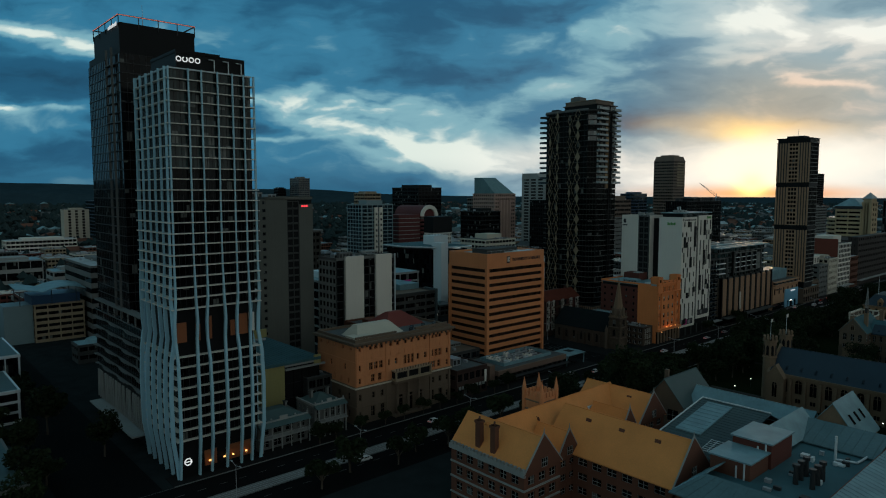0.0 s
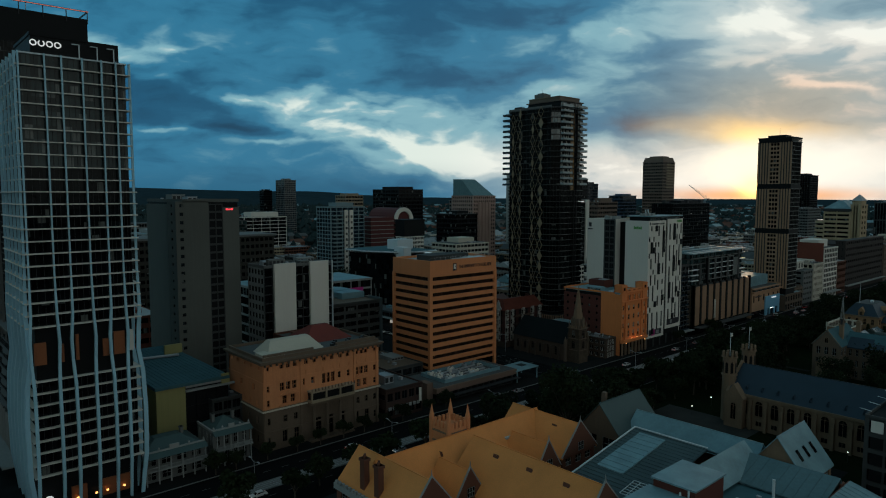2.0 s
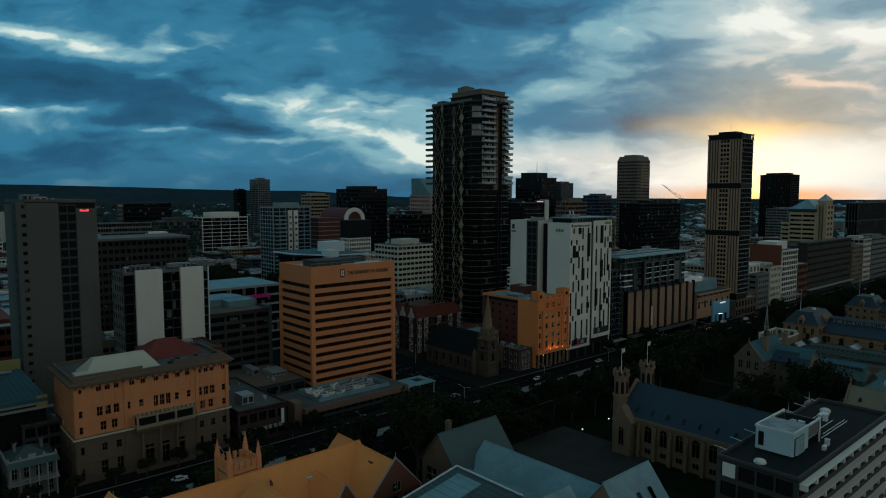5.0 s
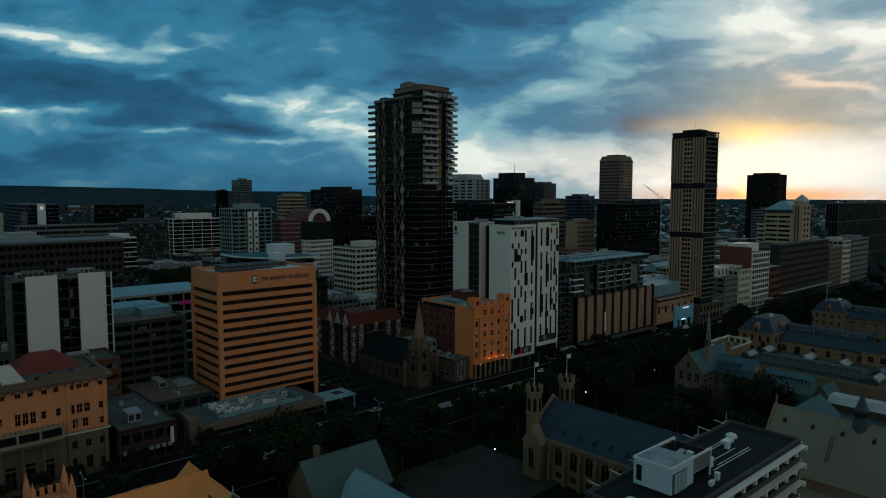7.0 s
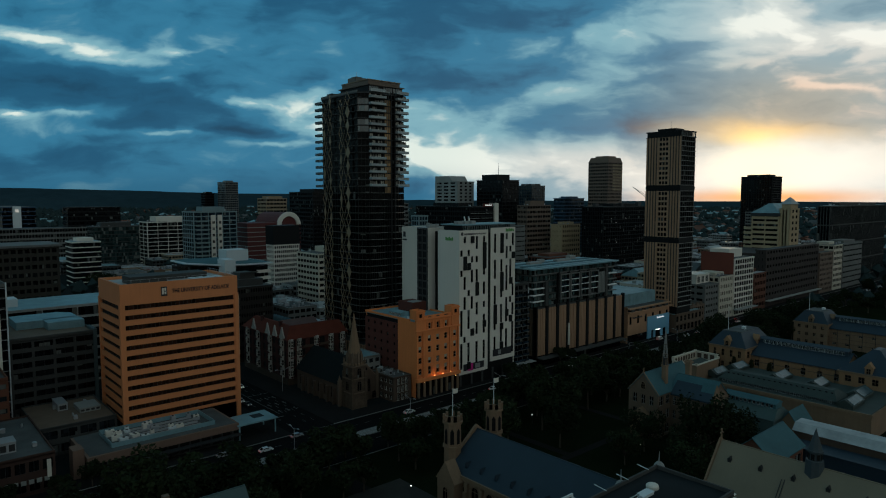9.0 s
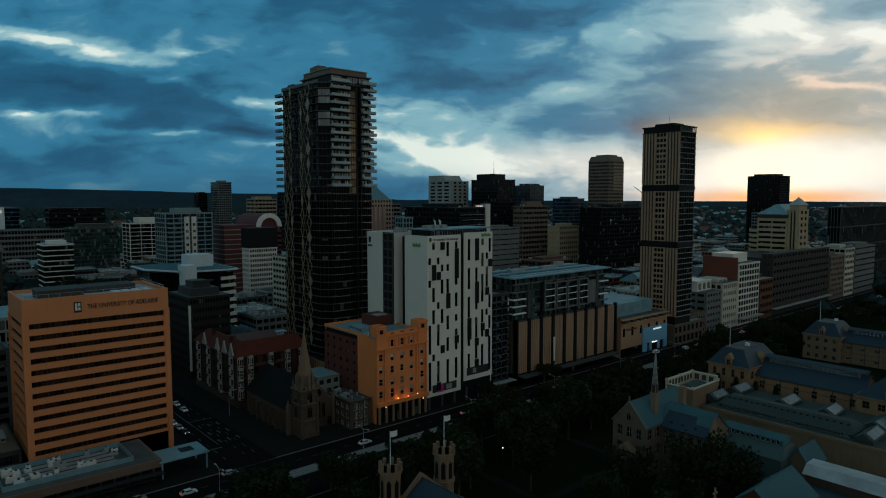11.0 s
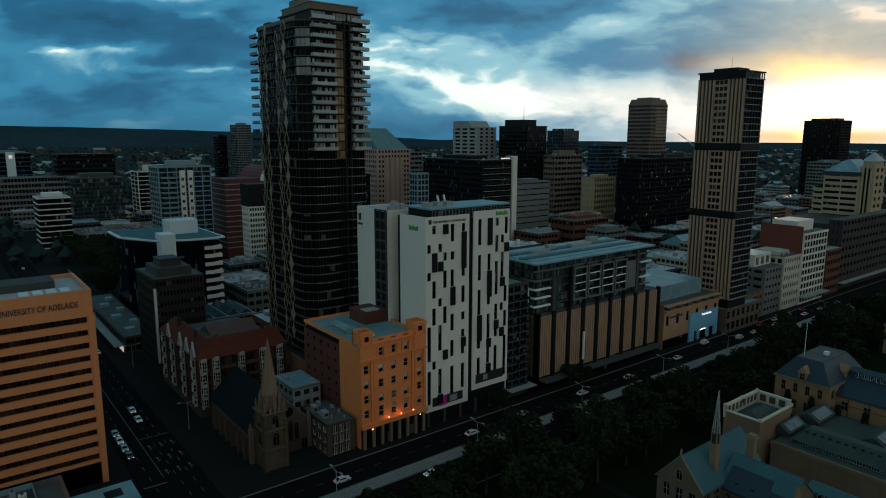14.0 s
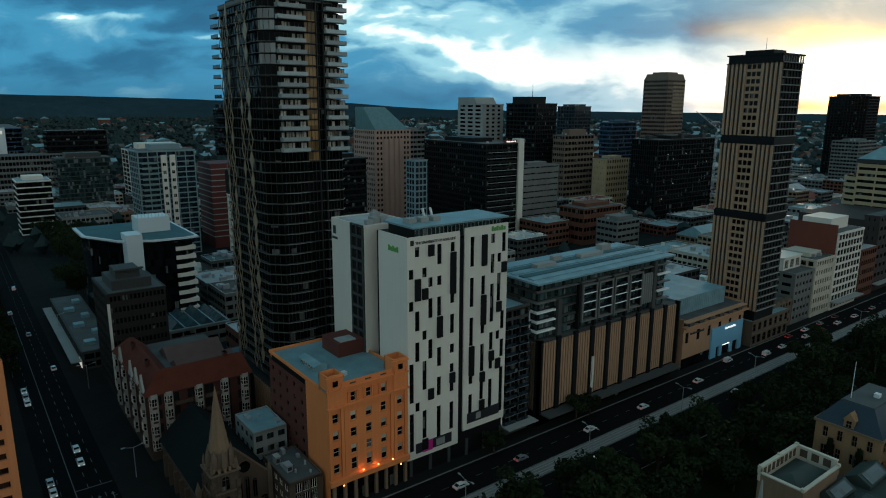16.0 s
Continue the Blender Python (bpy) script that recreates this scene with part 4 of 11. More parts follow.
def stone_hall(x, y, w, d, h):
    """The golden masonic-style hall with a heavy cornice and a dark stone ground storey."""
    root = thing("stone_hall", x, y, "golden stone hall with dark ground storey, cornice and balcony", "building")
    core(root, w, d, h - 1, inset=0.6)
    n, e = Face("N", w, d), Face("E", w, d)
    mid = 13.4
    for f, cols in ((Face("S", w, d), 11), (Face("W", w, d), 4)):
        u0, u1 = (0.0, f.length) if f.side in "NS" else (0.6, f.length - 0.6)
        facade(root, f, mid, h - 1.2, 3, cols, "gold_stone", "glass_black", pier=2.5, band=3.0, depth=0.6, ends=1.8, u0=u0, u1=u1, bars=1, rails=1, frame_mat="gold_stone")
        facade(root, f, 0, mid, 2, cols, "grey_stone", "glass_black", pier=2.4, band=3.0, depth=0.6, ends=1.9, u0=u0, u1=u1, bars=1, rails=1, frame_mat="grey_stone")

    def storeys(f, u0, u1, z0, z1, wall, wins):
        """wins: middle, width, foot and height of each opening."""
        holes = [(c - ww / 2, c + ww / 2, z, z + hh) for c, ww, z, hh in wins]
        for a, b, c, e_ in holes:
            at, turn = f.spot(a, b, -0.55, c)
            part("window", window_mesh(b - a, e_ - c, "glass_black", wall, 0 if b - a < 1.3 else 1, rails=1 if e_ - c > 1.6 else 0), None, root, at=at, turn=turn)
        part("wall", pierced(f, u0, u1, z0, z1, holes, 0.6), wall, root)

    attic = [(c, 1.35, h - 3.5, 1.35) for c in (1.5, 6.5, 8.8, 11.2, 15.4, 18.5, 22.2, 25.2, 28.5, 31.5, 35.2, 37.3, 39.1, 42.9)]
    piano = [(c, 1.55, 18.9, 2.7) for c in (6.6, 8.8, 11.0, 35.2, 37.2, 39.2)] + [(c, 1.2, 19.2, 2.2) for c in (14.2, 17.8, 28.2, 31.8)] + [(c, 1.35, 18.4, 3.4) for c in (22.0, 23.8, 25.6)]
    edges = [(c, 1.2, z, 2.0) for c in (1.6, 42.9) for z in (14.6, 19.2)] + [(c, 1.5, 14.6, 2.6) for c in (7.4, 10.4, 36.0, 38.6)]
    storeys(n, 0, w, mid, h - 1.2, "gold_stone", attic + piano + edges)
    storeys(e, 0.6, d, mid, h - 1.2, "gold_stone", [(c, 0.9, z, 2.0) for c in (4.5, 9.0, 13.5, 18.0) for z in (14.4,)] + [(c, 1.1, h - 3.4, 1.2) for c in (3.0, 8.0, 13.0, 18.0, 22.5)] + [(c, 1.5, 19.0, 2.2) for c in (6.8, 15.8)])
    ground = [(c, 1.4, 8.6, 2.2) for c in (1.6, 7.6, 11.4, 35.6, 39.2, 42.9)] + [(c, 1.8, 2.0, 3.8) for c in (7.4, 11.6, 35.2, 39.4)] + [(c, 1.2, 2.2, 2.4) for c in (1.6, 42.9)] + [(c, 2.4, 0.8, 6.5) for c in (19.8, 24.4, 29.0)]
    storeys(n, 0, w, 0, mid, "grey_stone", ground)
    storeys(e, 0.6, d, 0, mid, "grey_stone", [(c, 1.5, z, 2.6) for c in (4.5, 10.5, 16.5, 21.5) for z in (2.2, 8.4)])
    for c in (9.0, 17.2, 23.8, 30.2, 37.2):
        part("blind_panel", Shape().box(c - 2.1, -0.14, h - 7.0, c + 2.1, 0, h - 6.7).box(c - 2.1, -0.14, h - 6.7, c - 1.8, 0, h - 5.4).box(c + 1.8, -0.14, h - 6.7, c + 2.1, 0, h - 5.4), "gold_stone", root)
    for c, z in ((8.8, 17.6), (37.2, 17.6)):
        part("hood", Shape().gable(c - 3.6, -0.5, c + 3.6, 0.0, z, z + 1.3, "y").box(c - 3.4, -0.4, 13.9, c + 3.4, 0.0, 14.4), "gold_stone", root)
    # first cornice is cream: the light it catches is put into its colour
    for z, o, t, m in ((mid - 0.4, 0.5, 0.5, "cream_panel"), (mid + 0.1, 0.3, 0.3, "sandstone"), (6.0, 0.2, 0.5, "grey_stone"), (h - 1.3, 0.9, 0.5, "grey_stone"), (h - 0.8, 1.4, 0.6, "grey_stone"), (22.2, 0.15, 0.35, "gold_stone")):
        s = Shape()
        s.box(-o, -o, z, w + o, 0.02, z + t).box(-o, 0.02, z, 0.02, d + o, z + t).box(w - 0.02, 0.02, z, w + o, d + o, z + t).box(0.02, d - 0.02, z, w - 0.02, d + o, z + t)
        part("cornice", s, m, root)
    for i in range(22):
        part("bracket", Shape().box(0.6 + i * (w - 1.2) / 21 - 0.25, -0.75, h - 2.1, 0.6 + i * (w - 1.2) / 21 + 0.25, 0, h - 1.3), "grey_stone", root)
    # central loggia and flanking pilasters
    s = Shape().box(15.5, -3.0, 13.4, 32.5, 0, 14.2).box(15.5, -3.0, 16.7, 32.5, 0, 17.2).box(15.8, -2.2, 14.2, 32.2, -0.05, 16.7, 1)
    for i in range(4):
        c = 15.6 + i * 5.45
        s.box(c, -2.9, 14.2, c + 0.5, -2.2, 16.7)
    part("loggia", s, ["tan_concrete", "black_panel"], root, "stone balcony with square columns")
    for c in range(14):
        part("baluster", Shape().box(15.7 + c * 1.27, -2.95, 17.2, 15.95 + c * 1.27, -2.7, 18.1), "grey_stone", root)
    for c in (0.2, 13.0, 33.8, w - 1.2):
        part("pilaster", Shape().box(c, -0.35, 0.2, c + 1.0, 0, mid - 0.4), "grey_stone", root)
        part("pilaster", Shape().box(c, -0.3, mid + 0.4, c + 1.0, 0, h - 1.3), "gold_stone", root)
    for i in range(3):
        c = 17.5 + i * 5
        part("column", Shape().round(c, -1.2, 0.2, 12.6, 0.55, 0.45, 10).box(c - 0.8, -2.0, 12.6, c + 0.8, -0.4, 13.2), "grey_stone", root)
    part("portico", Shape().box(15.5, -2.4, 12.4, 32.5, -0.5, 13.4), "grey_stone", root)
    part("steps", Shape().box(15.5, -2.6, 0.15, 32.5, -0.1, 0.8), "grey_stone", root)
    part("parapet", Shape().box(0, 0, h - 0.4, w, 0.6, h + 0.8).box(0, 0.6, h - 0.4, 0.6, d, h + 0.8).box(w - 0.6, 0.6, h - 0.4, w, d, h + 0.8).box(0.6, d - 0.6, h - 0.4, w - 0.6, d, h + 0.8), "grey_stone", root)
    part("roof", Shape().box(0.4, 0.4, h - 0.8, w - 0.4, d - 0.4, h - 0.1), "roof_grey", root)
    part("lantern_roof", Shape().prism([(4, 4.5), (25, 4.5), (25, 15), (4, 15)], h - 0.1, h + 3.6, 0, [(8, 10.5), (22.5, 10.5), (22.5, 13), (8, 13)]).box(1.6, 2.6, h - 0.1, 9, 8.5, h + 1.0), "cream_panel", root, "pale metal lantern roof")
    part("hipped_roof", Shape().hip(22, 12, w - 3, d + 2, h - 0.1, h + 4.8, 6.5), "red_tile", root, "dark red tiled hipped roof")
    part("attic_wall", Shape().box(0.8, 0.8, h + 0.8, w * 0.42, 1.5, h + 1.5).box(w * 0.62, 0.8, h + 0.8, w - 0.8, 1.5, h + 1.7), "grey_stone", root)
    for i in range(9):
        part("roof_vent", Shape().box(27 + i * 1.9, 3 + (i % 3) * 2, h - 0.1, 28 + i * 1.9, 4 + (i % 3) * 2, h + 1.0), "dark_metal", root)
    return root


stone_hall(127, 187.6, 44.6, 25, 29.6)


def theatre(x, y, w, d, h):
    root = thing("theatre_building", x, y, "low hall with a blue-green metal roof and olive walls", "building")
    core(root, w, d, h - 1)
    M["olive"] = mat("olive", (0.30, 0.27, 0.11), 0.85, grain=0.08, stain=0.15, streak=0.12)
    part("wall", Shape().box(0, 0, 0, 0.36, d, h - 1.2), "olive", root, "olive yellow rendered wall")
    facade(root, Face("N", w, d), 3.5, h - 3.2, 3, 4, "black_panel", "glass_black", pier=0.4, band=0.6, depth=0.8, u0=9.0)
    part("wall", Shape().box(0.36, 0, 0, 9.0, 0.5, h - 1.2), "olive", root, "olive yellow rendered wall")
    part("wall", Shape().box(w - 2.4, -0.5, h - 3.0, w + 0.4, 0.0, h + 0.6), "olive", root, "olive yellow rendered wall")
    part("fascia", Shape().box(9.0, -0.9, h - 3.2, w + 2, 0.2, h - 2.6).box(9.0, -0.3, h - 2.0, w - 2.4, 0.2, h - 1.2), "pale_concrete", root)
    s = Shape()
    s.prism([(-0.4, -0.6), (w + 0.4, -0.6), (w + 0.4, d), (-0.4, d)], h - 1.2, h - 0.2, 0, [(-0.4, -0.6), (w + 0.4, -0.6), (w + 0.4, d), (-0.4, d)])
    part("roof", s, "roof_teal", root, "blue-green sheet metal roof")
    for i in range(16):
        part("seam", Shape().box(0.6 + i * (w - 1.2) / 15 - 0.05, -0.5, h - 0.2, 0.6 + i * (w - 1.2) / 15 + 0.05, d - 0.2, h - 0.08), "roof_teal", root)
    part("end_wall", Shape().box(w - 6, d * 0.72, h - 0.2, w + 0.4, d * 0.74, h + 3.2), "olive", root)
    for side in "SW":
        f = Face(side, w, d)
        s = Shape()
        f.box(s, 0.4, f.length - 0.4, -0.36, 0, 0, h - 1.2)
        part("wall", s, "dark_concrete", root)
    part("duct", Shape().beam((w * 0.35, d * 0.66, h + 0.5), (w - 3, d * 0.62, h + 0.5), 0.5, n=8), "steel", root)
    return root


theatre(100.6, 206, 23, 58, 22.4)
block("link_building", "dark glazed link with stepped terraces", 117, 203, 10, 30, 15, "dark_concrete", 4, N=dict(cols=3, pane="glass_black", pier=0.4, band=1.0), plant=2, parapet=0.6)


def villa(x, y, w, d, h, label):
    """Small two-storey Victorian house with a verandah, balustrade and hipped roof."""
    root = thing("terrace_house", x, y, label, "house", "old houses on the avenue")
    core(root, w, d, h)
    for side, cols in (("N", 4), ("E", 4), ("W", 4), ("S", 4)):
        f = Face(side, w, d)
        facade(root, f, 0, h, 2, cols, "concrete", "glass_black", pier=1.6, band=1.5, ends=1.0, u0=0 if side in "NS" else 0.36, u1=f.length - (0 if side in "NS" else 0.36), frame_mat="pale_concrete", rails=1)
    for i in range(6):
        c = 0.3 + i * (w - 0.9) / 5
        part("verandah_post", Shape().box(c, -2.2, 0.15, c + 0.3, -1.9, h - 0.4), "pale_concrete", root)
    part("verandah_floor", Shape().box(-0.2, -2.4, h / 2 - 0.2, w + 0.2, 0, h / 2 + 0.1), "pale_concrete", root)
    s = Shape()
    for i in range(30):
        c = 0.1 + i * (w - 0.3) / 29
        s.box(c, -2.25, h / 2 + 0.1, c + 0.1, -2.1, h / 2 + 1.0)
    s.box(0, -2.3, h / 2 + 1.0, w, -2.05, h / 2 + 1.12)
    part("railing", s, "pale_concrete", root)
    part("verandah_roof", Shape().prism([(-0.3, -2.6), (w + 0.3, -2.6), (w + 0.3, 0), (-0.3, 0)], h - 0.5, h + 0.5, 0, [(-0.3, -0.3), (w + 0.3, -0.3), (w + 0.3, 0), (-0.3, 0)]), "roof_green", root)
    part("parapet", Shape().box(-0.2, -0.25, h, w + 0.2, 0.3, h + 0.9).box(-0.2, 0.3, h, 0.3, d, h + 0.7).box(w * 0.42, -0.3, h + 0.9, w * 0.58, 0.2, h + 1.9), "pale_concrete", root)
    for i in range(5):
        c = 0.2 + i * (w - 0.4) / 4
        part("urn", Shape().round(c, 0, h + 0.9, h + 1.3, 0.2, 0.35, 8).round(c, 0, h + 1.3, h + 1.8, 0.35, 0.05, 8), "pale_concrete", root)
    part("roof", Shape().hip(0.2, 0.4, w - 0.2, d - 0.2, h, h + 2.6, 5), "roof_green", root, "weathered grey-green hipped metal roof")
    for c in (0.2, 0.75):
        part("chimney", Shape().box(w * c, d * 0.5, h, w * c + 0.8, d * 0.5 + 1.4, h + 3.8).box(w * c - 0.15, d * 0.5 - 0.15, h + 3.5, w * c + 0.95, d * 0.5 + 1.55, h + 3.8), "concrete", root)
    return root


villa(90.8, 188.5, 17.5, 14, 8.2, "pale rendered two-storey villa with verandah and hipped roof")
villa(111, 188.5, 11.5, 12, 10.2, "taller pale rendered townhouse with urns on its parapet")


def lettering(parent, words, at, size, m, turn_z=0.0, width=None, name="lettering"):
    cu = bpy.data.curves.new(name, "FONT")
    cu.body, cu.size, cu.extrude, cu.offset = words, size, 0.05, 0.012
    ob = new(name, cu)
    me = bpy.data.meshes.new_from_object(ob.evaluated_get(bpy.context.evaluated_depsgraph_get()))
    bpy.data.objects.remove(ob)
    me.materials.clear()
    me.materials.append(M[m])
    xs = [v.co.x for v in me.vertices]
    k = (width / (max(xs) - min(xs))) if width else 1.0
    for v in me.vertices:
        v.co.x *= k
    out_ = new(name, me)
    out_.parent, out_.location, out_.rotation_euler = parent, at, (radians(90), 0, radians(turn_z))
    return out_


def orange_office(x, y, w, d, h):
    root = thing("office_block", x, y, "ochre-orange office block with long dark window ribbons", "building")
    core(root, w, d, h - 0.5, inset=0.8)
    for side in "NESW":
        f = Face(side, w, d)
        i = 0.0 if side in "NS" else 0.0
        if side in "NS":
            facade(root, f, 6.2, 47.2, 12, 0, "ochre_panel", "glass_brown", band=1.8, depth=0.75, ends=1.5, u0=i, u1=f.length, bars=26, sill=0.5)
        else:
            facade(root, f, 6.2, 47.2, 12, 0, "ochre_panel", "glass_brown", band=1.8, depth=0.75, ends=0.4, u0=0.75, u1=f.length - 0.75, bars=17, sill=0.5)
        s = Shape()
        f.box(s, 0 if side in "NS" else 0.75, f.length - (0 if side in "NS" else 0.75), -0.75, 0, 47.2, h + 0.8)
        part("parapet", s, "ochre_panel", root)
        s = Shape()
        f.box(s, 1.5, f.length - 1.5, -1.2, -0.8, 0.1, 6.2)
        part("ground_glazing", s, "glass_black", root)
    for cx, cy in ((-0.25, -0.25), (w - 1.2, -0.25), (-0.25, d - 1.2), (w - 1.2, d - 1.2)):
        part("corner_pier", Shape().box(cx, cy, 0.1, cx + 1.45, cy + 1.45, 47.0), "ochre_panel", root)
    part("roof", Shape().box(0.7, 0.7, h - 0.6, w - 0.7, d - 0.7, h - 0.2), "roof_pale", root)
    s = Shape()
    for c in range(4):
        s.box(25 + c * 3.0, 2.0, h - 0.2, 27.2 + c * 3.0, 7, h + 0.7)
    part("skylight", s, "white_metal", root)
    part("plant_room", Shape().box(5, 5, h - 0.2, 17, 15, h + 2.2).box(4.6, 4.6, h + 2.2, 17.4, 15.4, h + 2.5).box(19, 12, h - 0.2, 34, 21, h + 1.8), "dark_concrete", root)
    s = Shape()
    for c in range(14):
        s.beam((1 + c * (w - 2) / 13, 1.2, h + 0.8), (1 + c * (w - 2) / 13, 1.2, h + 1.9), 0.05).beam((w - 1.2, 1 + c * (d - 2) / 13, h + 0.8), (w - 1.2, 1 + c * (d - 2) / 13, h + 1.9), 0.05)
    s.beam((1, 1.2, h + 1.9), (w - 1, 1.2, h + 1.9), 0.05).beam((w - 1.2, 1, h + 1.9), (w - 1.2, d - 1, h + 1.9), 0.05)
    part("guard_rail", s, "steel", root)
    lettering(root, "THE UNIVERSITY OF ADELAIDE", (16.8, -0.12, 49.2), 2.1, "sign_dark", width=20.5)
    s = Shape()
    s.prism([(13.2, -0.2), (15.2, -0.2), (15.2, -0.02), (13.2, -0.02)], 49.6, 51.6)
    s.prism([(13.2, -0.2), (15.2, -0.2), (15.2, -0.02), (13.2, -0.02)], 48.4, 49.6, 0, None)
    part("shield", s, "sign_dark", root)
    part("shield_mark", Shape().box(13.5, -0.26, 49.0, 14.1, -0.2, 51.2).box(14.3, -0.26, 50.2, 14.9, -0.2, 51.2).box(14.3, -0.26, 49.0, 14.9, -0.2, 49.9), "white_panel", root)
    return root


orange_office(216, 211, 40.5, 26, 52.6)


M["deck_tan"] = mat("deck_tan", (0.150, 0.105, 0.075), 0.9, grain=0.2, size=1.0, stain=0.4, spread=6)
M["cool_dark"] = mat("cool_dark", (0.055, 0.080, 0.088), 0.8, grain=0.1, stain=0.2, streak=0.15)
M["umber_brick"] = mat("umber_brick", (0.050, 0.026, 0.020), 0.9, grain=0.22, size=0.3, stain=0.25)


def brick_shop(x, y, w, d, h):
    root = block("shop_building", "low dark red brick building with a flat grey roof", x, y, w, d, h, "umber_brick", 2, N=dict(cols=5, pier=0.8, band=2.4, pane="glass_black"), E=dict(cols=0, band=3.4), plant=1, parapet=0.6)
    for i in range(8):
        part("shop_sign", Shape().box(1 + i * (w - 2) / 8, -0.25, 3.4, 0.4 + (i + 1) * (w - 2) / 8, -0.02, 4.6), "pale_concrete", root)
    part("banner", Shape().box(w - 2.2, -0.9, 4.5, w - 1.2, -0.6, 9.5), "white_panel", root)
    return root


brick_shop(174, 186.3, 17, 40, 10.8)
block("low_annexe", "flat brown roofed annexe behind the shops", 191.5, 214, 23, 30, 9, "dark_concrete", 2, N=dict(cols=4, band=1.8), plant=2, parapet=0.5, roof="deck_tan")


M["brown_fascia"] = mat("brown_fascia", (0.17, 0.105, 0.078), 0.85, grain=0.1, stain=0.2, streak=0.12)


def plant_podium(x, y, w, d, h):
    root = thing("podium_building", x, y, "low flat-roofed podium crowded with rooftop machines", "building")
    core(root, w, d, h, inset=1.0)
    facade(root, Face("N", w, d), 0.1, h - 2.2, 1, 12, "dark_concrete", "glass_black", pier=0.4, band=0.6, depth=1.4, u0=1.0, u1=w - 1)
    part("fascia", Shape().box(-0.6, -0.8, h - 2.2, w + 0.6, 1.2, h).box(-0.6, 1.2, h - 2.2, 1.0, d, h).box(w - 1, 1.2, h - 2.2, w + 0.6, d, h).box(1, d - 1, h - 2.2, w - 1, d, h), "brown_fascia", root, "tan concrete fascia round the roof")
    part("canopy", Shape().box(-1.2, -3.4, 2.6, w + 0.6, -0.8, 2.95), "dark_metal", root)
    part("roof", Shape().box(0.2, 0.2, h - 0.5, w - 0.2, d - 0.2, h + 0.1), "roof_grey", root)
    part("screen", Shape().box(7, 3, h + 0.1, w - 6, 3.2, h + 1.5).box(7, 3.2, h + 0.1, 7.2, d - 3, h + 1.5).box(w - 6.2, 3.2, h + 0.1, w - 6, d - 3, h + 1.5).box(7, d - 3.2, h + 0.1, w - 6, d - 3, h + 1.5), "roof_blue", root, "blue-grey metal plant screen")
    rng = random.Random(11)
    for i in range(26):
        px, py = rng.uniform(8, w - 9), rng.uniform(4, d - 6)
        a, b, c = rng.uniform(1.0, 2.6), rng.uniform(0.9, 2.0), rng.uniform(0.9, 2.0)
        s = Shape().box(px, py, h + 0.1, px + a, py + b, h + 0.1 + c)
        s.round(px + a / 2, py + b / 2, h + 0.1 + c, h + 0.3 + c, 0.35, n=8, mi=1)
        part("cooling_unit", s, [rng.choice(["white_panel", "white_metal", "steel"]), "dark_metal"], root)
    for i in range(4):
        yy = 5 + i * 3
        part("duct", Shape().box(10, yy, h + 0.3, w - 10, yy + 0.6, h + 0.9), "steel", root)
    part("awning", Shape().box(w, -1.5, h - 1.2, w + 14.5, 9, h - 0.8).box(w + 0.5, -1.2, 0.1, w + 0.9, -0.8, h - 1.2).box(w + 13.6, -1.2, 0.1, w + 14, -0.8, h - 1.2).box(w + 13.6, 8, 0.1, w + 14, 8.4, h - 1.2), "roof_blue", root, "flat blue-grey entrance awning on posts")
    part("awning_opening", Shape().box(w + 7.5, 2.5, h - 0.8, w + 11.5, 6.5, h - 0.77), "black_panel", root)
    part("stair_tower", Shape().box(-4, 1, 0.1, -1, 6, h + 2.5), "brown_fascia", root)
    return root


plant_podium(200, 188.5, 45, 21, 6.2)


def car_park(x, y, w, d, h):
    root = block("car_park", "dark many-levelled car park with pale rooftop lanterns", x, y, w, d, h, "dark_concrete", 9, N=dict(cols=4, pane="glass_black", band=1.5, pier=0.8), E=dict(cols=4, pane="glass_black", band=1.5), plant=0, roof="roof_grey", parapet=1.0)
    for px, py, a, b in ((5, 21, 21, 17), (14, 13, 12.4, 10)):
        s = Shape().prism([(px, py), (px + a, py), (px + a, py + b * 0.7), (px + a * 0.8, py + b), (px, py + b)], h, h + 3.2)
        part("roof_lantern", s, "roof_blue", root, "pale blue-grey rooftop lantern")
    part("roof_ramp", Shape().box(0.6, 0.6, h + 0.1, 26.4, 40, h + 0.3), "deck_tan", root, "brown rooftop parking deck")
    part("lift_shaft", Shape().box(26.2, -0.6, 0, 27.4, 9, h + 1.5), "cool_dark", root)
    return root


car_park(189.8, 247.5, 27, 42, 32)


M["white_trim"] = mat("white_trim", (0.34, 0.32, 0.29), 0.7, grain=0.08, stain=0.18, streak=0.12)


M["mansion_brick"] = mat("mansion_brick", (0.055, 0.017, 0.014), 0.9, grain=0.22, size=0.3, stain=0.25)
M["mansion_tile"] = mat("mansion_tile", (0.105, 0.026, 0.016), 0.85, spec=0.15, grain=0.25, size=0.4, stain=0.3, spread=4)


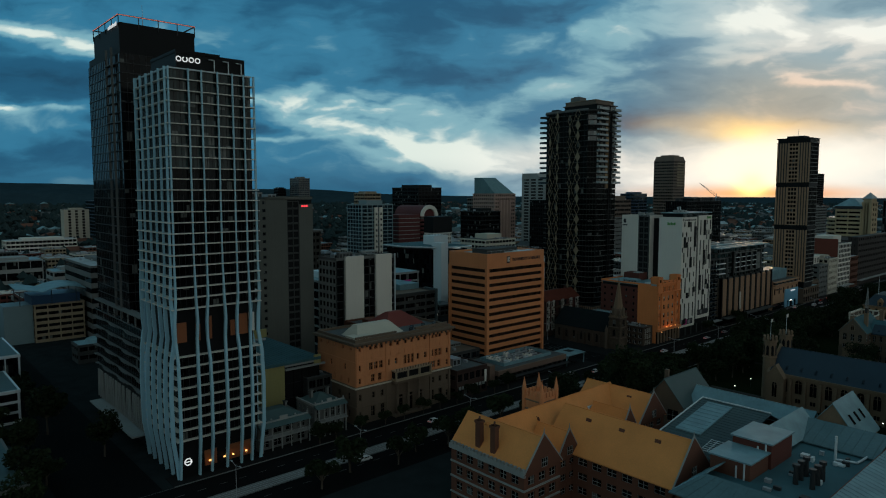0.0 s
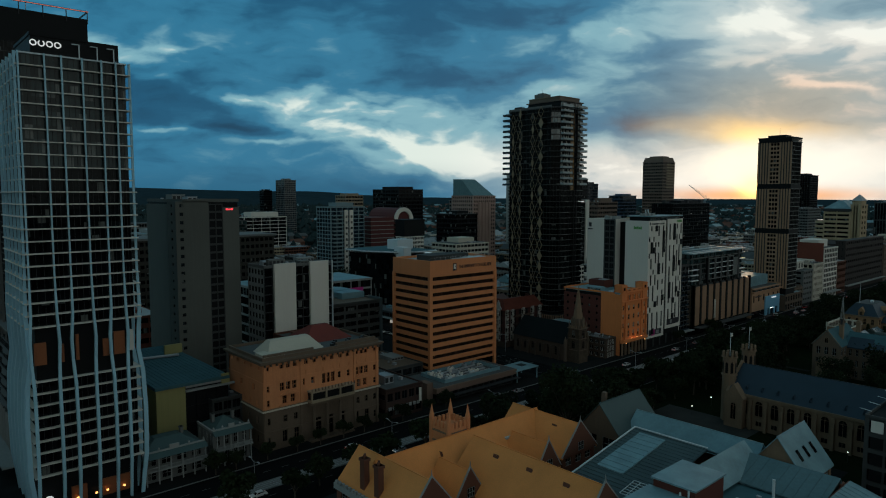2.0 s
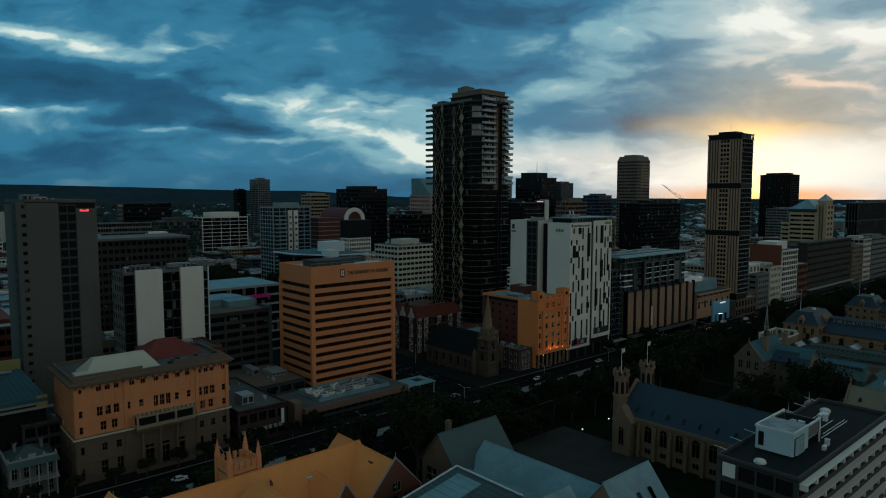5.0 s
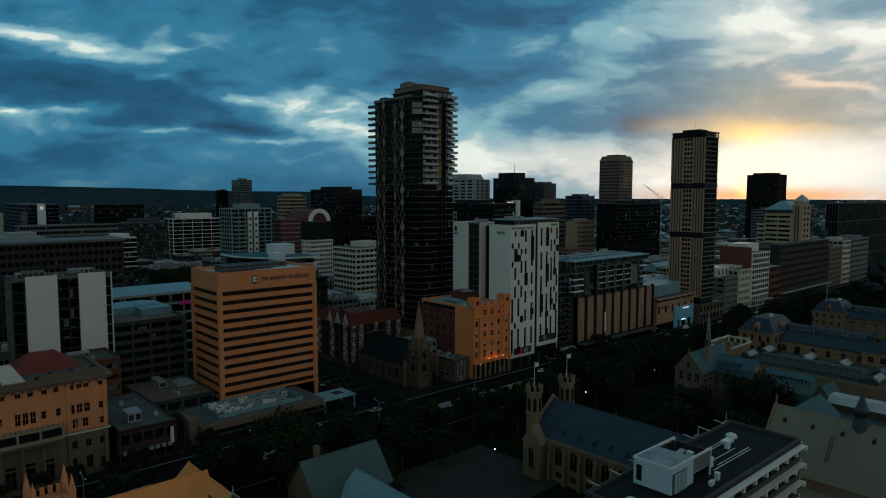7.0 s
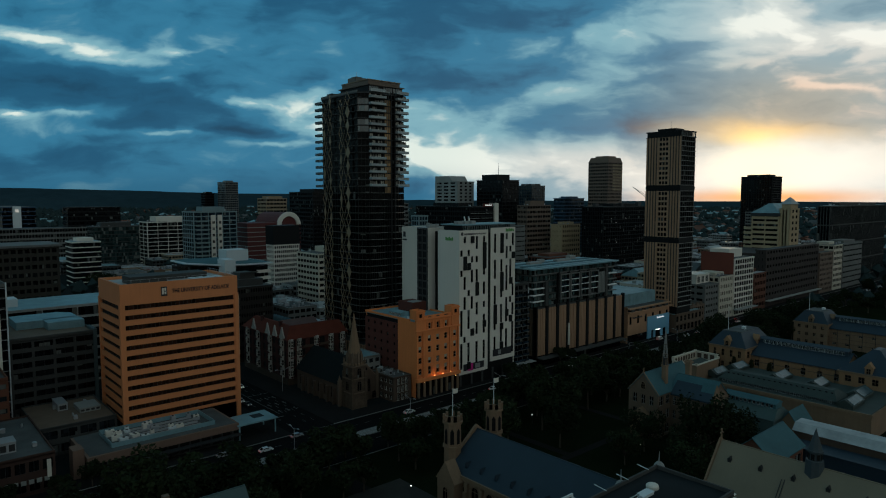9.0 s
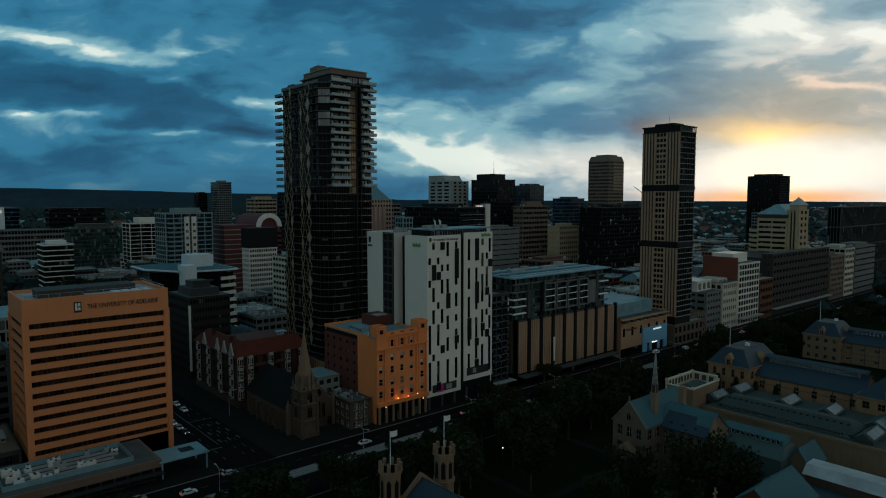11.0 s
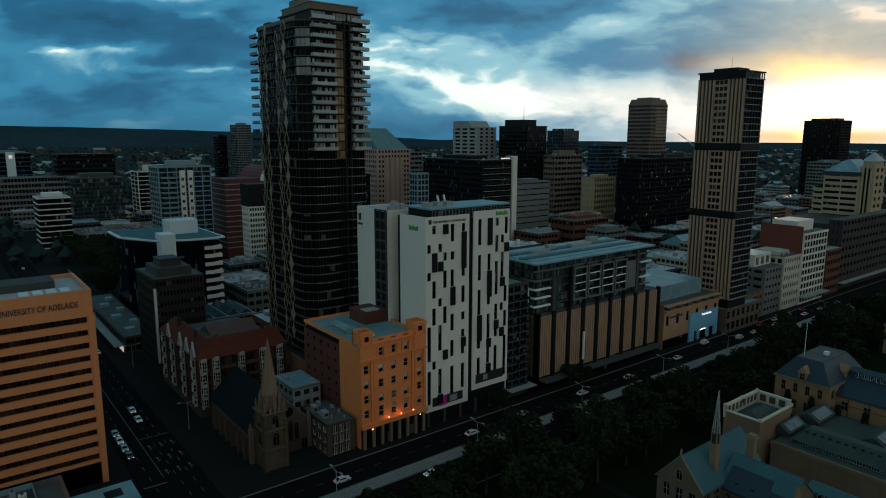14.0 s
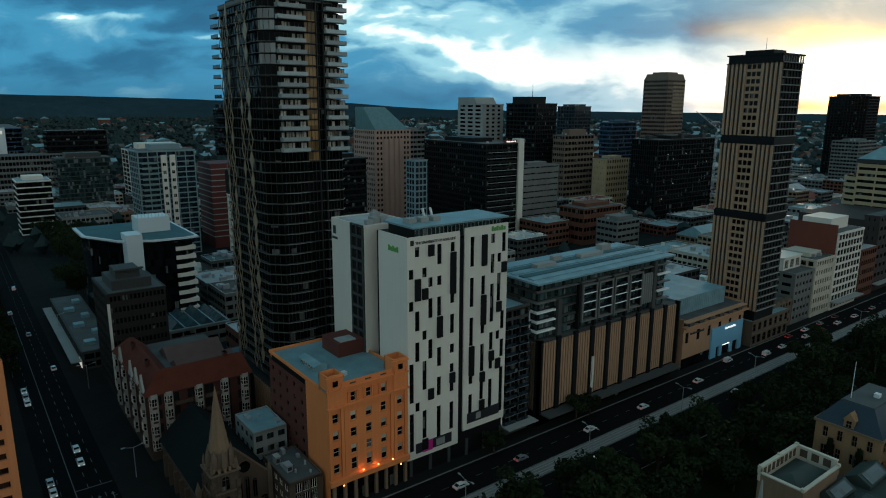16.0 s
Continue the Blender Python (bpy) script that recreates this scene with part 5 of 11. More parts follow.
def gabled_mansions(x, y, w, d, h):
    root = thing("apartment_house", x, y, "red brick mansion flats with white bays and red tiled roof", "building")
    core(root, w, d, h)
    facade(root, Face("N", w, d), 3.2, h, 4, 6, "mansion_brick", "glass_black", pier=2.2, band=1.4, ends=1.2, depth=0.5)
    facade(root, Face("E", w, d), 3.2, h, 4, 9, "mansion_brick", "glass_black", pier=2.2, band=1.4, ends=1.2, depth=0.5, u0=0.5)
    facade(root, Face("S", w, d), 3.2, h, 4, 5, "mansion_brick", "glass_black", pier=2.2, band=1.4)
    facade(root, Face("W", w, d), 3.2, h, 4, 7, "mansion_brick", "glass_black", pier=2.2, band=1.4, u0=0.5)
    part("base_wall", Shape().box(0.05, 0.05, 0, w - 0.05, d - 0.05, 3.2), "dark_stone", root)

    def bay(at, turn):
        s = Shape().prism([(0, 0), (0.55, -0.95), (1.95, -0.95), (2.5, 0)], 3.2, h + 0.2)
        ob = part("bay_window", s, "white_trim", root, "white painted bay window stack", at, turn)
        front = window_mesh(0.63, 2.3, "glass_black", "white_panel", 0, rails=1)
        flank = window_mesh(0.75, 2.3, "glass_black", "white_panel", 0, rails=1)
        for j in range(4):
            z = 4.3 + j * (h - 3.2) / 4
            part("pane", front, None, ob, at=(0.58, -0.97, z))
            part("pane", front, None, ob, at=(1.29, -0.97, z))
            part("pane", flank, None, ob, at=(2.03, -0.86, z) if turn else (0.08, -0.19, z), turn=60 if turn else -60)
            part("spandrel", Shape().box(0.62, -1.0, z - 0.95, 1.88, -0.95, z - 0.35), "mansion_brick", ob)

    for u in (0.4, 4.6, 13.2, 20.8, w - 3.0):
        bay((u, 0, 0), 0)
    for u in (5.5, 17.0, 29.0, 40.0):
        bay((0, u, 0), -90)
    for i, u in enumerate((2.2, 9.0, 16.0, 30.0)):
        s = Shape().solid([(-0.5, u - 0.4, h), (-0.5, u + 4.8, h), (-0.5, u + 3.4, h + 2.2), (-0.5, u + 2.2, h + 5.2), (-0.5, u + 1.0, h + 2.2), (0.1, u - 0.4, h), (0.1, u + 4.8, h), (0.1, u + 3.4, h + 2.2), (0.1, u + 2.2, h + 5.2), (0.1, u + 1.0, h + 2.2)],
                          [(0, 4, 3, 2, 1), (5, 6, 7, 8, 9), (0, 1, 6, 5), (1, 2, 7, 6), (2, 3, 8, 7), (3, 4, 9, 8), (4, 0, 5, 9)])
        part("gable", s, "white_trim", root, "white curved Dutch gable")
    for j in range(4):
        z = 3.4 + j * (h - 3.2) / 4
        for u in (7.6, 16.2):
            part("balcony", Shape().box(u, -1.1, z - 0.2, u + 4.6, 0, z).box(u, -1.1, z, u + 4.6, -1.0, z + 0.9), "dark_stone", root)
    rw = 8.0
    part("roof", Shape().prism([(-0.7, -0.7), (w + 0.7, -0.7), (w + 0.7, rw), (-0.7, rw)], h, h + 5.0, 0, [(4.0, 5.0), (w - 0.5, 5.0), (w - 0.5, 6.0), (4.0, 6.0)]), "mansion_tile", root, "steep red tiled roof over the front range")
    part("roof", Shape().prism([(-0.7, rw), (10, rw), (10, d + 0.5), (-0.7, d + 0.5)], h, h + 5.0, 0, [(4.2, rw - 2), (5.4, rw - 2), (5.4, d - 4), (4.2, d - 4)]), "mansion_tile", root, "steep red tiled roof over the side range")
    s = Shape().gable(12, rw + 2, w, rw + 14, h, h + 3.0, "x").gable(12, rw + 15, w, rw + 27, h, h + 3.2, "x")
    part("inner_roof", s, mat("faded_red", (0.12, 0.07, 0.065), 0.8, grain=0.2, stain=0.3, spread=4), root, "faded pink metal roofs inside")
    part("roof", Shape().box(0.5, 0.5, h - 0.3, w - 0.5, d - 0.5, h + 0.05), "roof_grey", root)
    for px, py in ((3, 12), (3, 30), (24, 5)):
        part("chimney", Shape().box(px, py, h, px + 1.0, py + 1.6, h + 6.2).box(px - 0.15, py - 0.15, h + 5.8, px + 1.15, py + 1.75, h + 6.2), "mansion_brick", root)
    return root


gabled_mansions(289.6, 236, 30, 44, 20.2)


M["rough_stone"] = mat("rough_stone", (0.085, 0.062, 0.045), 0.95, spec=0.1, grain=0.6, size=0.9, stain=0.5, spread=5, streak=0.3)
M["church_slate"] = mat("church_slate", (0.008, 0.012, 0.013), 0.9, spec=0.1, grain=0.25, size=0.5, stain=0.2, spread=5)


def church(x, y):
    root = thing("church", x, y, "dark stone church with a pale pointed spire", "church")
    # nave along y, tower on the street corner
    part("nave_wall", Shape().box(-4.6, 6, 0, 13, 40, 8.5), "dark_stone", root)
    part("nave_roof", Shape().gable(-5.2, 6.3, 13.6, 40.6, 8.5, 17.4, "y"), "church_slate", root, "steep slate nave roof")
    part("gable_wall", Shape().prism([(-4.8, 5.6), (13.2, 5.6), (13.2, 6.2), (-4.8, 6.2)], 0, 8.5).solid([(-4.8, 5.6, 8.5), (13.2, 5.6, 8.5), (4.2, 5.6, 18.2), (-4.8, 6.2, 8.5), (13.2, 6.2, 8.5), (4.2, 6.2, 18.2)], [(0, 1, 2), (5, 4, 3), (1, 4, 5, 2), (2, 5, 3, 0)]), "dark_stone", root, "tall gabled stone front")
    part("coping", Shape().beam((-5.0, 5.8, 8.6), (4.2, 5.8, 18.5), 0.3).beam((4.2, 5.8, 18.5), (13.4, 5.8, 8.6), 0.3), "grey_stone", root)
    for i in range(6):
        yy = 9 + i * 5
        part("buttress", Shape().box(-5.8, yy, 0, -4.6, yy + 0.9, 6.5), "dark_stone", root)
        part("lancet_window", arch_window(1.5, 4.6), None, root, at=(-4.62, yy + 3.6, 2.2), turn=-90)
    for u in (4.6, 6.5, 8.4):
        part("lancet_window", arch_window(1.25, 6.4 if u == 6.5 else 5.4), None, root, at=(u, 5.55, 3.4))
    part("door_arch", arch_window(2.0, 3.2), None, root, at=(10.4, 5.5, 0.2))
    part("rose_window", Shape().round(0, 0, 0, 0.12, 1.5, n=14).mesh("rose_window", "glass_black"), None, root, at=(6.6, 5.5, 12.6)).rotation_euler = (radians(90), 0, 0)
    for px in (-4.8, 13.0):
        part("pinnacle", Shape().box(px - 0.6, 5.2, 0, px + 0.6, 6.4, 10.0).round(px, 5.8, 10.0, 12.4, 0.8, 0.05, 4, phase=math.pi / 4), "grey_stone", root)
    tw = 6.4
    part("tower", Shape().box(-3.6, -1.4, 0, -3.6 + tw, -1.4 + tw, 17.0), "rough_stone", root, "square stone church tower with corner buttresses")
    for cx in (-3.9, -3.6 + tw - 0.7):
        for cy in (-1.7, -1.4 + tw - 0.7):
            part("buttress", Shape().box(cx, cy, 0, cx + 1.0, cy + 1.0, 14.5), "rough_stone", root)
    for z, o in ((6.0, 0.25), (11.6, 0.3), (16.6, 0.45)):
        part("string_course", Shape().box(-3.6 - o, -1.4 - o, z, -3.6 + tw + o, -1.4 + tw + o, z + 0.4), "grey_stone", root)
    for at, turn in (((-1.4, -1.45, 12.2), 0), ((-3.65, 2.9, 12.2), -90), ((-1.4, -1.45, 7.0), 0), ((-3.65, 2.9, 7.0), -90)):
        part("lancet_window", arch_window(2.0, 3.8), None, root, at=at, turn=turn)
    cx, cy = -3.6 + tw / 2, -1.4 + tw / 2
    part("belfry", Shape().round(cx, cy, 17.0, 21.5, 2.7, 2.5, 8, phase=math.pi / 8), "grey_stone", root)
    for k in range(8):
        a = 2 * math.pi * k / 8
        px, py = cx + 2.75 * math.cos(a), cy + 2.75 * math.sin(a)
        part("lucarne", Shape().box(px - 0.5, py - 0.5, 17.6, px + 0.5, py + 0.5, 20.4).round(px, py, 20.4, 22.6, 0.75, 0.02, 4, phase=math.pi / 4), "grey_stone", root)
    part("spire", Shape().round(cx, cy, 21.5, 37.5, 2.5, 0.05, 8, phase=math.pi / 8), "sandstone", root, "tapering octagonal stone spire")
    for k in range(16):
        a = 2 * math.pi * k / 16
        part("crenel", Shape().box(cx + 3.3 * math.cos(a) - 0.28, cy + 3.3 * math.sin(a) - 0.28, 17.0, cx + 3.3 * math.cos(a) + 0.28, cy + 3.3 * math.sin(a) + 0.28, 17.9), "sandstone", root)
    for qx in (-3.3, -3.6 + tw - 0.3):
        for qy in (-1.1, -1.4 + tw - 0.3):
            part("pinnacle", Shape().round(qx, qy, 17.0, 18.4, 0.4, n=4).round(qx, qy, 18.4, 20.2, 0.45, 0.02, 4), "grey_stone", root)
    return root


church(296, 191)
block("parish_office", "small stone parish office with white upper windows", 310, 186.5, 9, 17, 9.6, "dark_stone", 3, N=dict(cols=3, pier=0.35, band=0.5, ends=1.6, bars=2, pane="glass_black", frame_mat="white_panel"), E=dict(cols=5, pier=1.2, band=1.4, frame_mat="white_panel"), plant=2, parapet=0.5, roof="roof_grey")
block("parish_hall", "small flat-roofed parish hall with pale walls", 309.5, 208, 9.5, 14, 14.2, "pale_concrete", 4, N=dict(cols=3, pier=1.2, band=1.8), E=dict(cols=4, pier=1.2, band=1.8), plant=0, parapet=0.4, roof="roof_blue")


M["blind_cloth"] = mat("blind_cloth", (0.42, 0.40, 0.33), 0.8, grain=0.1, size=0.2, stain=0.1, bump=0.0, vary=0.4)


def orange_hotel(x, y, w, d, h):
    root = thing("heritage_office", x, y, "orange rendered six-storey building with corner turrets", "building")
    core(root, w, d, h - 2.1, inset=0.6)
    n, e = Face("N", w, d), Face("E", w, d)
    rng = random.Random(6)
    mids = (2.2, 7.3, 11.8, 16.3, w - 2.2)
    holes = []
    for j in range(4):
        for i, c in enumerate(mids):
            z = 9.0 + j * 4.6 + (0.4 if i in (0, 4) else 0.0)
            holes.append((c - 0.85, c + 0.85, z, z + (3.3 if j == 0 and 0 < i < 4 else 2.5)))
    holes += [(c - 0.8, c + 0.8, h - 5.0, h - 2.5) for c in mids]
    for a, b, c, e_ in holes:
        at, turn = n.spot(a, b, -0.45, c)
        win = part("window", window_mesh(b - a, e_ - c, "glass_black", "cream_panel", 0, rails=1), None, root, at=at, turn=turn)
        if rng.random() < 0.6:
            part("blind", Shape().box(0.1, -0.1, (e_ - c) * 0.52, b - a - 0.1, -0.03, e_ - c - 0.08), "blind_cloth", win, "pale half-drawn blind")
        part("sill", Shape().box(a - 0.15, -0.22, c - 0.2, b + 0.15, 0.0, c), "orange_render", root)
    part("wall", pierced(n, 0, w, 8.0, h - 0.6, holes, 0.55), "orange_render", root)
    for c in mids[1:4]:
        for q in (-1.5, -1.05, 1.05, 1.5):
            part("pilaster", Shape().box(c + q - 0.17, -0.34, h - 5.3, c + q + 0.17, 0, h - 2.0), "orange_render", root)
    for c in (4.9, w - 4.9):
        part("giant_pilaster", Shape().box(c - 0.45, -0.5, 8, c + 0.45, 0, h - 5.6), "orange_render", root)
    for c in mids[1:4]:
        part("parapet_slot", Shape().box(c - 0.9, -0.06, h - 0.2, c + 0.9, 0.0, h + 0.2), "dark_stone", root)
    part("wall", Shape().box(0, 0.6, 0, 0.6, 12, h - 1.6), "orange_render", root, "blank orange side wall")
    facade(root, e, 0, h - 3.5, 8, 5, "red_brick", "glass_black", pier=3.4, band=2.3, ends=2.0, u0=12, bars=0)
    facade(root, Face("W", w, d), 0, h - 2, 8, 3, "orange_render", pier=6, band=2.4, u0=0.6, u1=d)
    facade(root, Face("S", w, d), 0, h - 2, 8, 6, "red_brick", pier=2, band=2.0, u0=0.6, u1=w - 0.6)
    for i in range(8):
        c = 0.6 + i * (w - 2.0) / 7
        part("column", Shape().box(c, -0.9, 0.15, c + 0.8, -0.1, 6.6), "sandstone", root)
    part("ground_glazing", Shape().box(0.4, 0.2, 0.15, w - 0.4, 0.5, 6.6), "glass_black", root)
    part("entablature", Shape().box(-0.2, -1.2, 6.6, w + 0.2, 0.2, 8.0), "orange_render", root)
    part("cornice", Shape().box(-0.3, -1.0, h - 5.6, w + 0.3, 0.0, h - 5.1).box(-0.2, -0.7, h - 1.0, w + 0.2, 0.0, h - 0.6), "orange_render", root)
    for c in (0.0, w - 4.4):
        s = Shape().box(c, -0.35, h - 6, c + 4.4, 0.1, h + 3.2).box(c, 0.1, h - 0.6, c + 0.4, 4.2, h + 3.2).box(c + 4.0, 0.1, h - 0.6, c + 4.4, 4.2, h + 3.2).box(c, 3.8, h - 0.6, c + 4.4, 4.2, h + 3.2).box(c - 0.3, -0.65, h + 2.4, c + 4.7, 0.15, h + 2.8)
        part("turret", s, "orange_render", root, "square corner turret with an open top")
        part("turret_window", window_mesh(1.6, 1.6, "glass_black", "orange_render", 0), None, root, at=(c + 1.4, -0.4, h + 0.2))
        for q in (0.1, 3.5):
            part("pilaster", Shape().box(c + q, -0.55, 8, c + q + 0.8, 0, h - 5.6), "orange_render", root)
            part("brace", Shape().solid([(c + q, -0.5, h - 0.6), (c + q + 0.6, -0.5, h - 0.6), (c + q + 0.6, -0.5, h + 1.4), (c + q, -0.9, h - 0.6), (c + q + 0.6, -0.9, h - 0.6)], [(0, 1, 2), (3, 4, 1, 0), (3, 2, 4), (0, 2, 3), (1, 4, 2)]), "orange_render", root)
    part("parapet", Shape().box(4.4, 0, h - 0.6, w - 4.4, 0.5, h + 0.7).box(0, 4.2, h - 1.6, 0.5, d, h - 0.8).box(w - 0.5, 4.2, h - 1.6, w, d, h - 0.8).box(0.5, d - 0.5, h - 3, w - 0.5, d, h - 0.8), "orange_render", root)
    part("roof", Shape().box(0.4, 0.4, h - 2.0, w - 0.4, d - 0.4, h - 1.5), "roof_blue", root, "pale blue-grey flat metal roof")
    part("stair_house", Shape().box(14, 20, h - 1.5, 22.4, 30, h + 2.6), "red_brick", root)
    part("stair_house_roof", Shape().box(15, 20.6, h + 2.6, 20, 24.5, h + 2.9), "roof_pale", root)
    part("roof_lantern", Shape().box(4.2, 15, h - 1.5, 7.8, 24, h - 0.1).gable(3.7, 14.6, 8.3, 24.4, h - 0.1, h + 0.7, "y"), "roof_blue", root, "low roof lantern with white panes")
    for q in range(4):
        part("pane", window_mesh(1.5, 0.9, "glass_black", "white_panel", 1), None, root, at=(4.16, 17.0 + q * 2.1, h - 1.3), turn=-90)
    s = Shape()
    for i in range(4):
        s.box(3 + i * 2, 8, h - 1.5, 4.2 + i * 2, 9.5, h - 0.6)
    part("roof_vents", s, "white_metal", root)
    for c in (9.4, 13.9, 18.4):
        part("wall_light", Shape().box(c, -0.75, 8.1, c + 0.3, -0.45, 8.35), "warm_lamp", root, "small warm uplight")
    for c in (3.2, 20.6):
        part("wall_light", Shape().box(c, -1.4, 6.1, c + 0.3, -1.2, 6.4), "warm_lamp", root, "small warm wall lamp")
    return root


orange_hotel(320, 184.6, 23.6, 36, 33)
# its uplights wash the facade above the cornice
for i, c in enumerate((329.0, 333.0)):
    l = bpy.data.lights.new("uplight", "POINT")
    l.energy, l.color, l.shadow_soft_size = 16, (1.0, 0.36, 0.08), 0.15
    new("uplight", l).location = (c, 183.7, 8.9)


def slot_facade(root, face, u0, u1, z0, z1, columns, rows, cw=1.45, wall="white_panel"):
    """White panels with columns of dark slots; per storey from the top: # a slot, B a projecting dark box, . wall."""
    fh = (z1 - z0) / rows
    holes = []
    for c, marks in columns:
        a, b = u0 + c * (u1 - u0) - cw / 2, u0 + c * (u1 - u0) + cw / 2
        j = 0
        while j < len(marks):
            k = j
            while k < len(marks) and marks[k] == marks[j]:
                k += 1
            if marks[j] in "#B":
                top, low = z1 - j * fh - 0.12, z1 - k * fh + 0.12
                holes.append((a, b, low, top))
                at, turn = face.spot(a, b, -0.38, low)
                part("window", window_mesh(b - a, top - low, "glass_black", "dark_metal", 0, rails=k - j - 1), None, root, at=at, turn=turn)
                if marks[j] == "B":
                    q = Shape()
                    face.box(q, a - 0.15, b + 0.15, 0.01, 0.6, low - 0.2, top + 0.2)
                    part("box_bay", q, "black_panel", root)
            j = k
    part("wall_panel", pierced(face, u0 - 0.5, u1 + 0.5, z0 - 2.2, z1 + 2.6, holes, 0.45), wall, root, "white wall panel pierced by dark slots")


def slot_block(x, y):
    h = 68.0
    root = thing("student_housing", x, y, "tall white panelled block with irregular dark slot windows", "building")
    part("inner_wall", Shape().box(0.5, 0.5, 0, 34.5, 14, h - 2.4), "black_panel", root)
    f = Face("N", 35, 14)
    slot_facade(root, f, 0.5, 16.8, 7.4, 65.4, (
        (0.048, "..#..#.....####.####"), (0.165, "#..BB.##.##....#...."), (0.31, "..#.B...#..###..###B"), (0.43, "B..#.##..##...B....."),
        (0.61, "##.#.##BB.##.##.####"), (0.885, "#BBBB#.##.#.#B#.###.")), 20)
    slot_facade(root, f, 19.6, 34.5, 10.5, 66.0, (
        (0.15, "###.###.###BBB#.####"[:19]), (0.43, "BBB.##BBB#.###B##B#"), (0.655, "#.##.####.##B#.####"), (0.825, "..#.###B..#..B....."), (0.935, "##.B....##.##.#####")), 19)
    part("wall", Shape().box(0, 0.45, 5, 0.5, 14, h), "white_panel", root, "blank white end wall")
    part("wall", Shape().box(34.5, 0.45, 5, 35, 14, h), "white_panel", root)
    facade(root, Face("S", 35, 14), 5, h - 2.4, 20, 14, "white_panel", "glass_black", pier=1.2, band=1.2, u0=0.5, u1=34.5)
    part("sign_panel", Shape().box(2.5, -0.06, 6.6, 15, 0.0, 9.6), "sign_dark", root)
    part("sign_panel", Shape().box(20.6, -0.06, 10.2, 33, 0.0, 13.4), "sign_dark", root)
    part("sign_panel", Shape().box(5.0, -0.14, 6.4, 8.2, -0.07, 9.6), "sign_pink", root, "magenta sign panel")
    part("sign_panel", Shape().box(9.5, -0.14, 7.0, 12.5, -0.07, 9.0).box(24, -0.14, 10.9, 25.8, -0.07, 12.8), "pale_concrete", root)
    lettering(root, "THE UNIVERSITY OF ADELAIDE", (2.6, -0.08, h - 2.0), 1.0, "sign_dark", width=13.2)
    part("shield", Shape().box(1.0, -0.08, h - 2.2, 2.1, -0.01, h - 0.8), "sign_dark", root)
    bars_sign(root, f, 28.6, h - 1.3, 6, 0.7, 1.4, "sign_green", 0.2)
    bars_sign(root, Face("E", 35, 14), 4.0, h - 4.5, 5, 0.8, 1.5, "sign_green", 0.2)
    # setback top floor and wide flat canopy
    part("top_storey", Shape().box(3, 1.5, h - 2.4, 33, 13.5, h + 2.0), "black_panel", root)
    me = window_mesh(2.6, 3.2, "glass_green", "steel", 1)
    for i in range(11):
        part("window", me, None, root, at=(3.4 + i * 2.7, 1.4, h - 1.6))
    part("roof", Shape().box(2, 0.3, h + 2.0, 35.4, 14.5, h + 2.5), "roof_blue", root, "flat pale blue-grey roof canopy")
    for i in range(3):
        part("roof_unit", Shape().box(4 + i * 4, 5, h + 2.5, 6.5 + i * 4, 8, h + 3.8), "pale_concrete", root)
    for i in range(2):
        c = 12.0 + i * 2.6
        part("flue", Shape().beam((c, 9, h + 2.5), (c - 0.8, 9, h + 5.6), 0.35, n=8), "white_metal", root)
    # recessed link and rear wing
    part("link", Shape().box(2.5, 14, 0, 33, 19, h - 1), "black_panel", root)
    wing = Face("E", 16, 18.5, -2.0, 18.8)
    part("rear_core", Shape().box(-1.6, 19.2, 0, 13.6, 37, h), "black_panel", root)
    for q in ((-2, 26.2, -1.5, 37.3), (-1.5, 18.8, 14, 19.3), (-1.5, 36.8, 14, 37.3), (13.6, 19.3, 14, 36.8)):
        part("rear_wall", Shape().box(q[0], q[1], 0, q[2], q[3], h + 0.6), "white_panel", root, "blank white rear wing wall")
    facade(root, wing, 0, h + 0.6, 20, 2, "dark_concrete", "glass_black", pier=0.4, band=0.7, ends=0.5, depth=0.5, u0=0.5, u1=7.4)
    part("rear_roof", Shape().box(-1.6, 19.2, h, 13.8, 37, h + 0.3), "roof_pale", root)
    rng = random.Random(2)
    for i in range(7):
        px, py = rng.uniform(0, 10), rng.uniform(20, 33)
        part("roof_unit", Shape().box(px, py, h + 0.3, px + rng.uniform(1, 3), py + rng.uniform(1, 3), h + rng.uniform(1.2, 2.4)), "pale_concrete", root)
    part("emblem", Shape().box(-2.08, 34.5, h - 4.0, -2.0, 36.2, h - 1.6).box(-2.08, 33.6, h - 5.6, -2.0, 36.8, h - 4.9), "sign_dark", root)
    # street level
    part("shop_glazing", Shape().box(1.0, 1.2, 0.15, 34, 1.6, 6), "glass_black", root)
    for i in range(6):
        part("column", Shape().box(0.6 + i * 6.6, 0.1, 0.15, 1.5 + i * 6.6, 1.0, 5.4), "dark_concrete", root)
    part("entrance_light", Shape().box(22.4, 0.6, 1.4, 22.7, 0.9, 6.4), "white_lamp", root, "upright white light beside the entrance")
    return root


slot_block(344, 184.6)


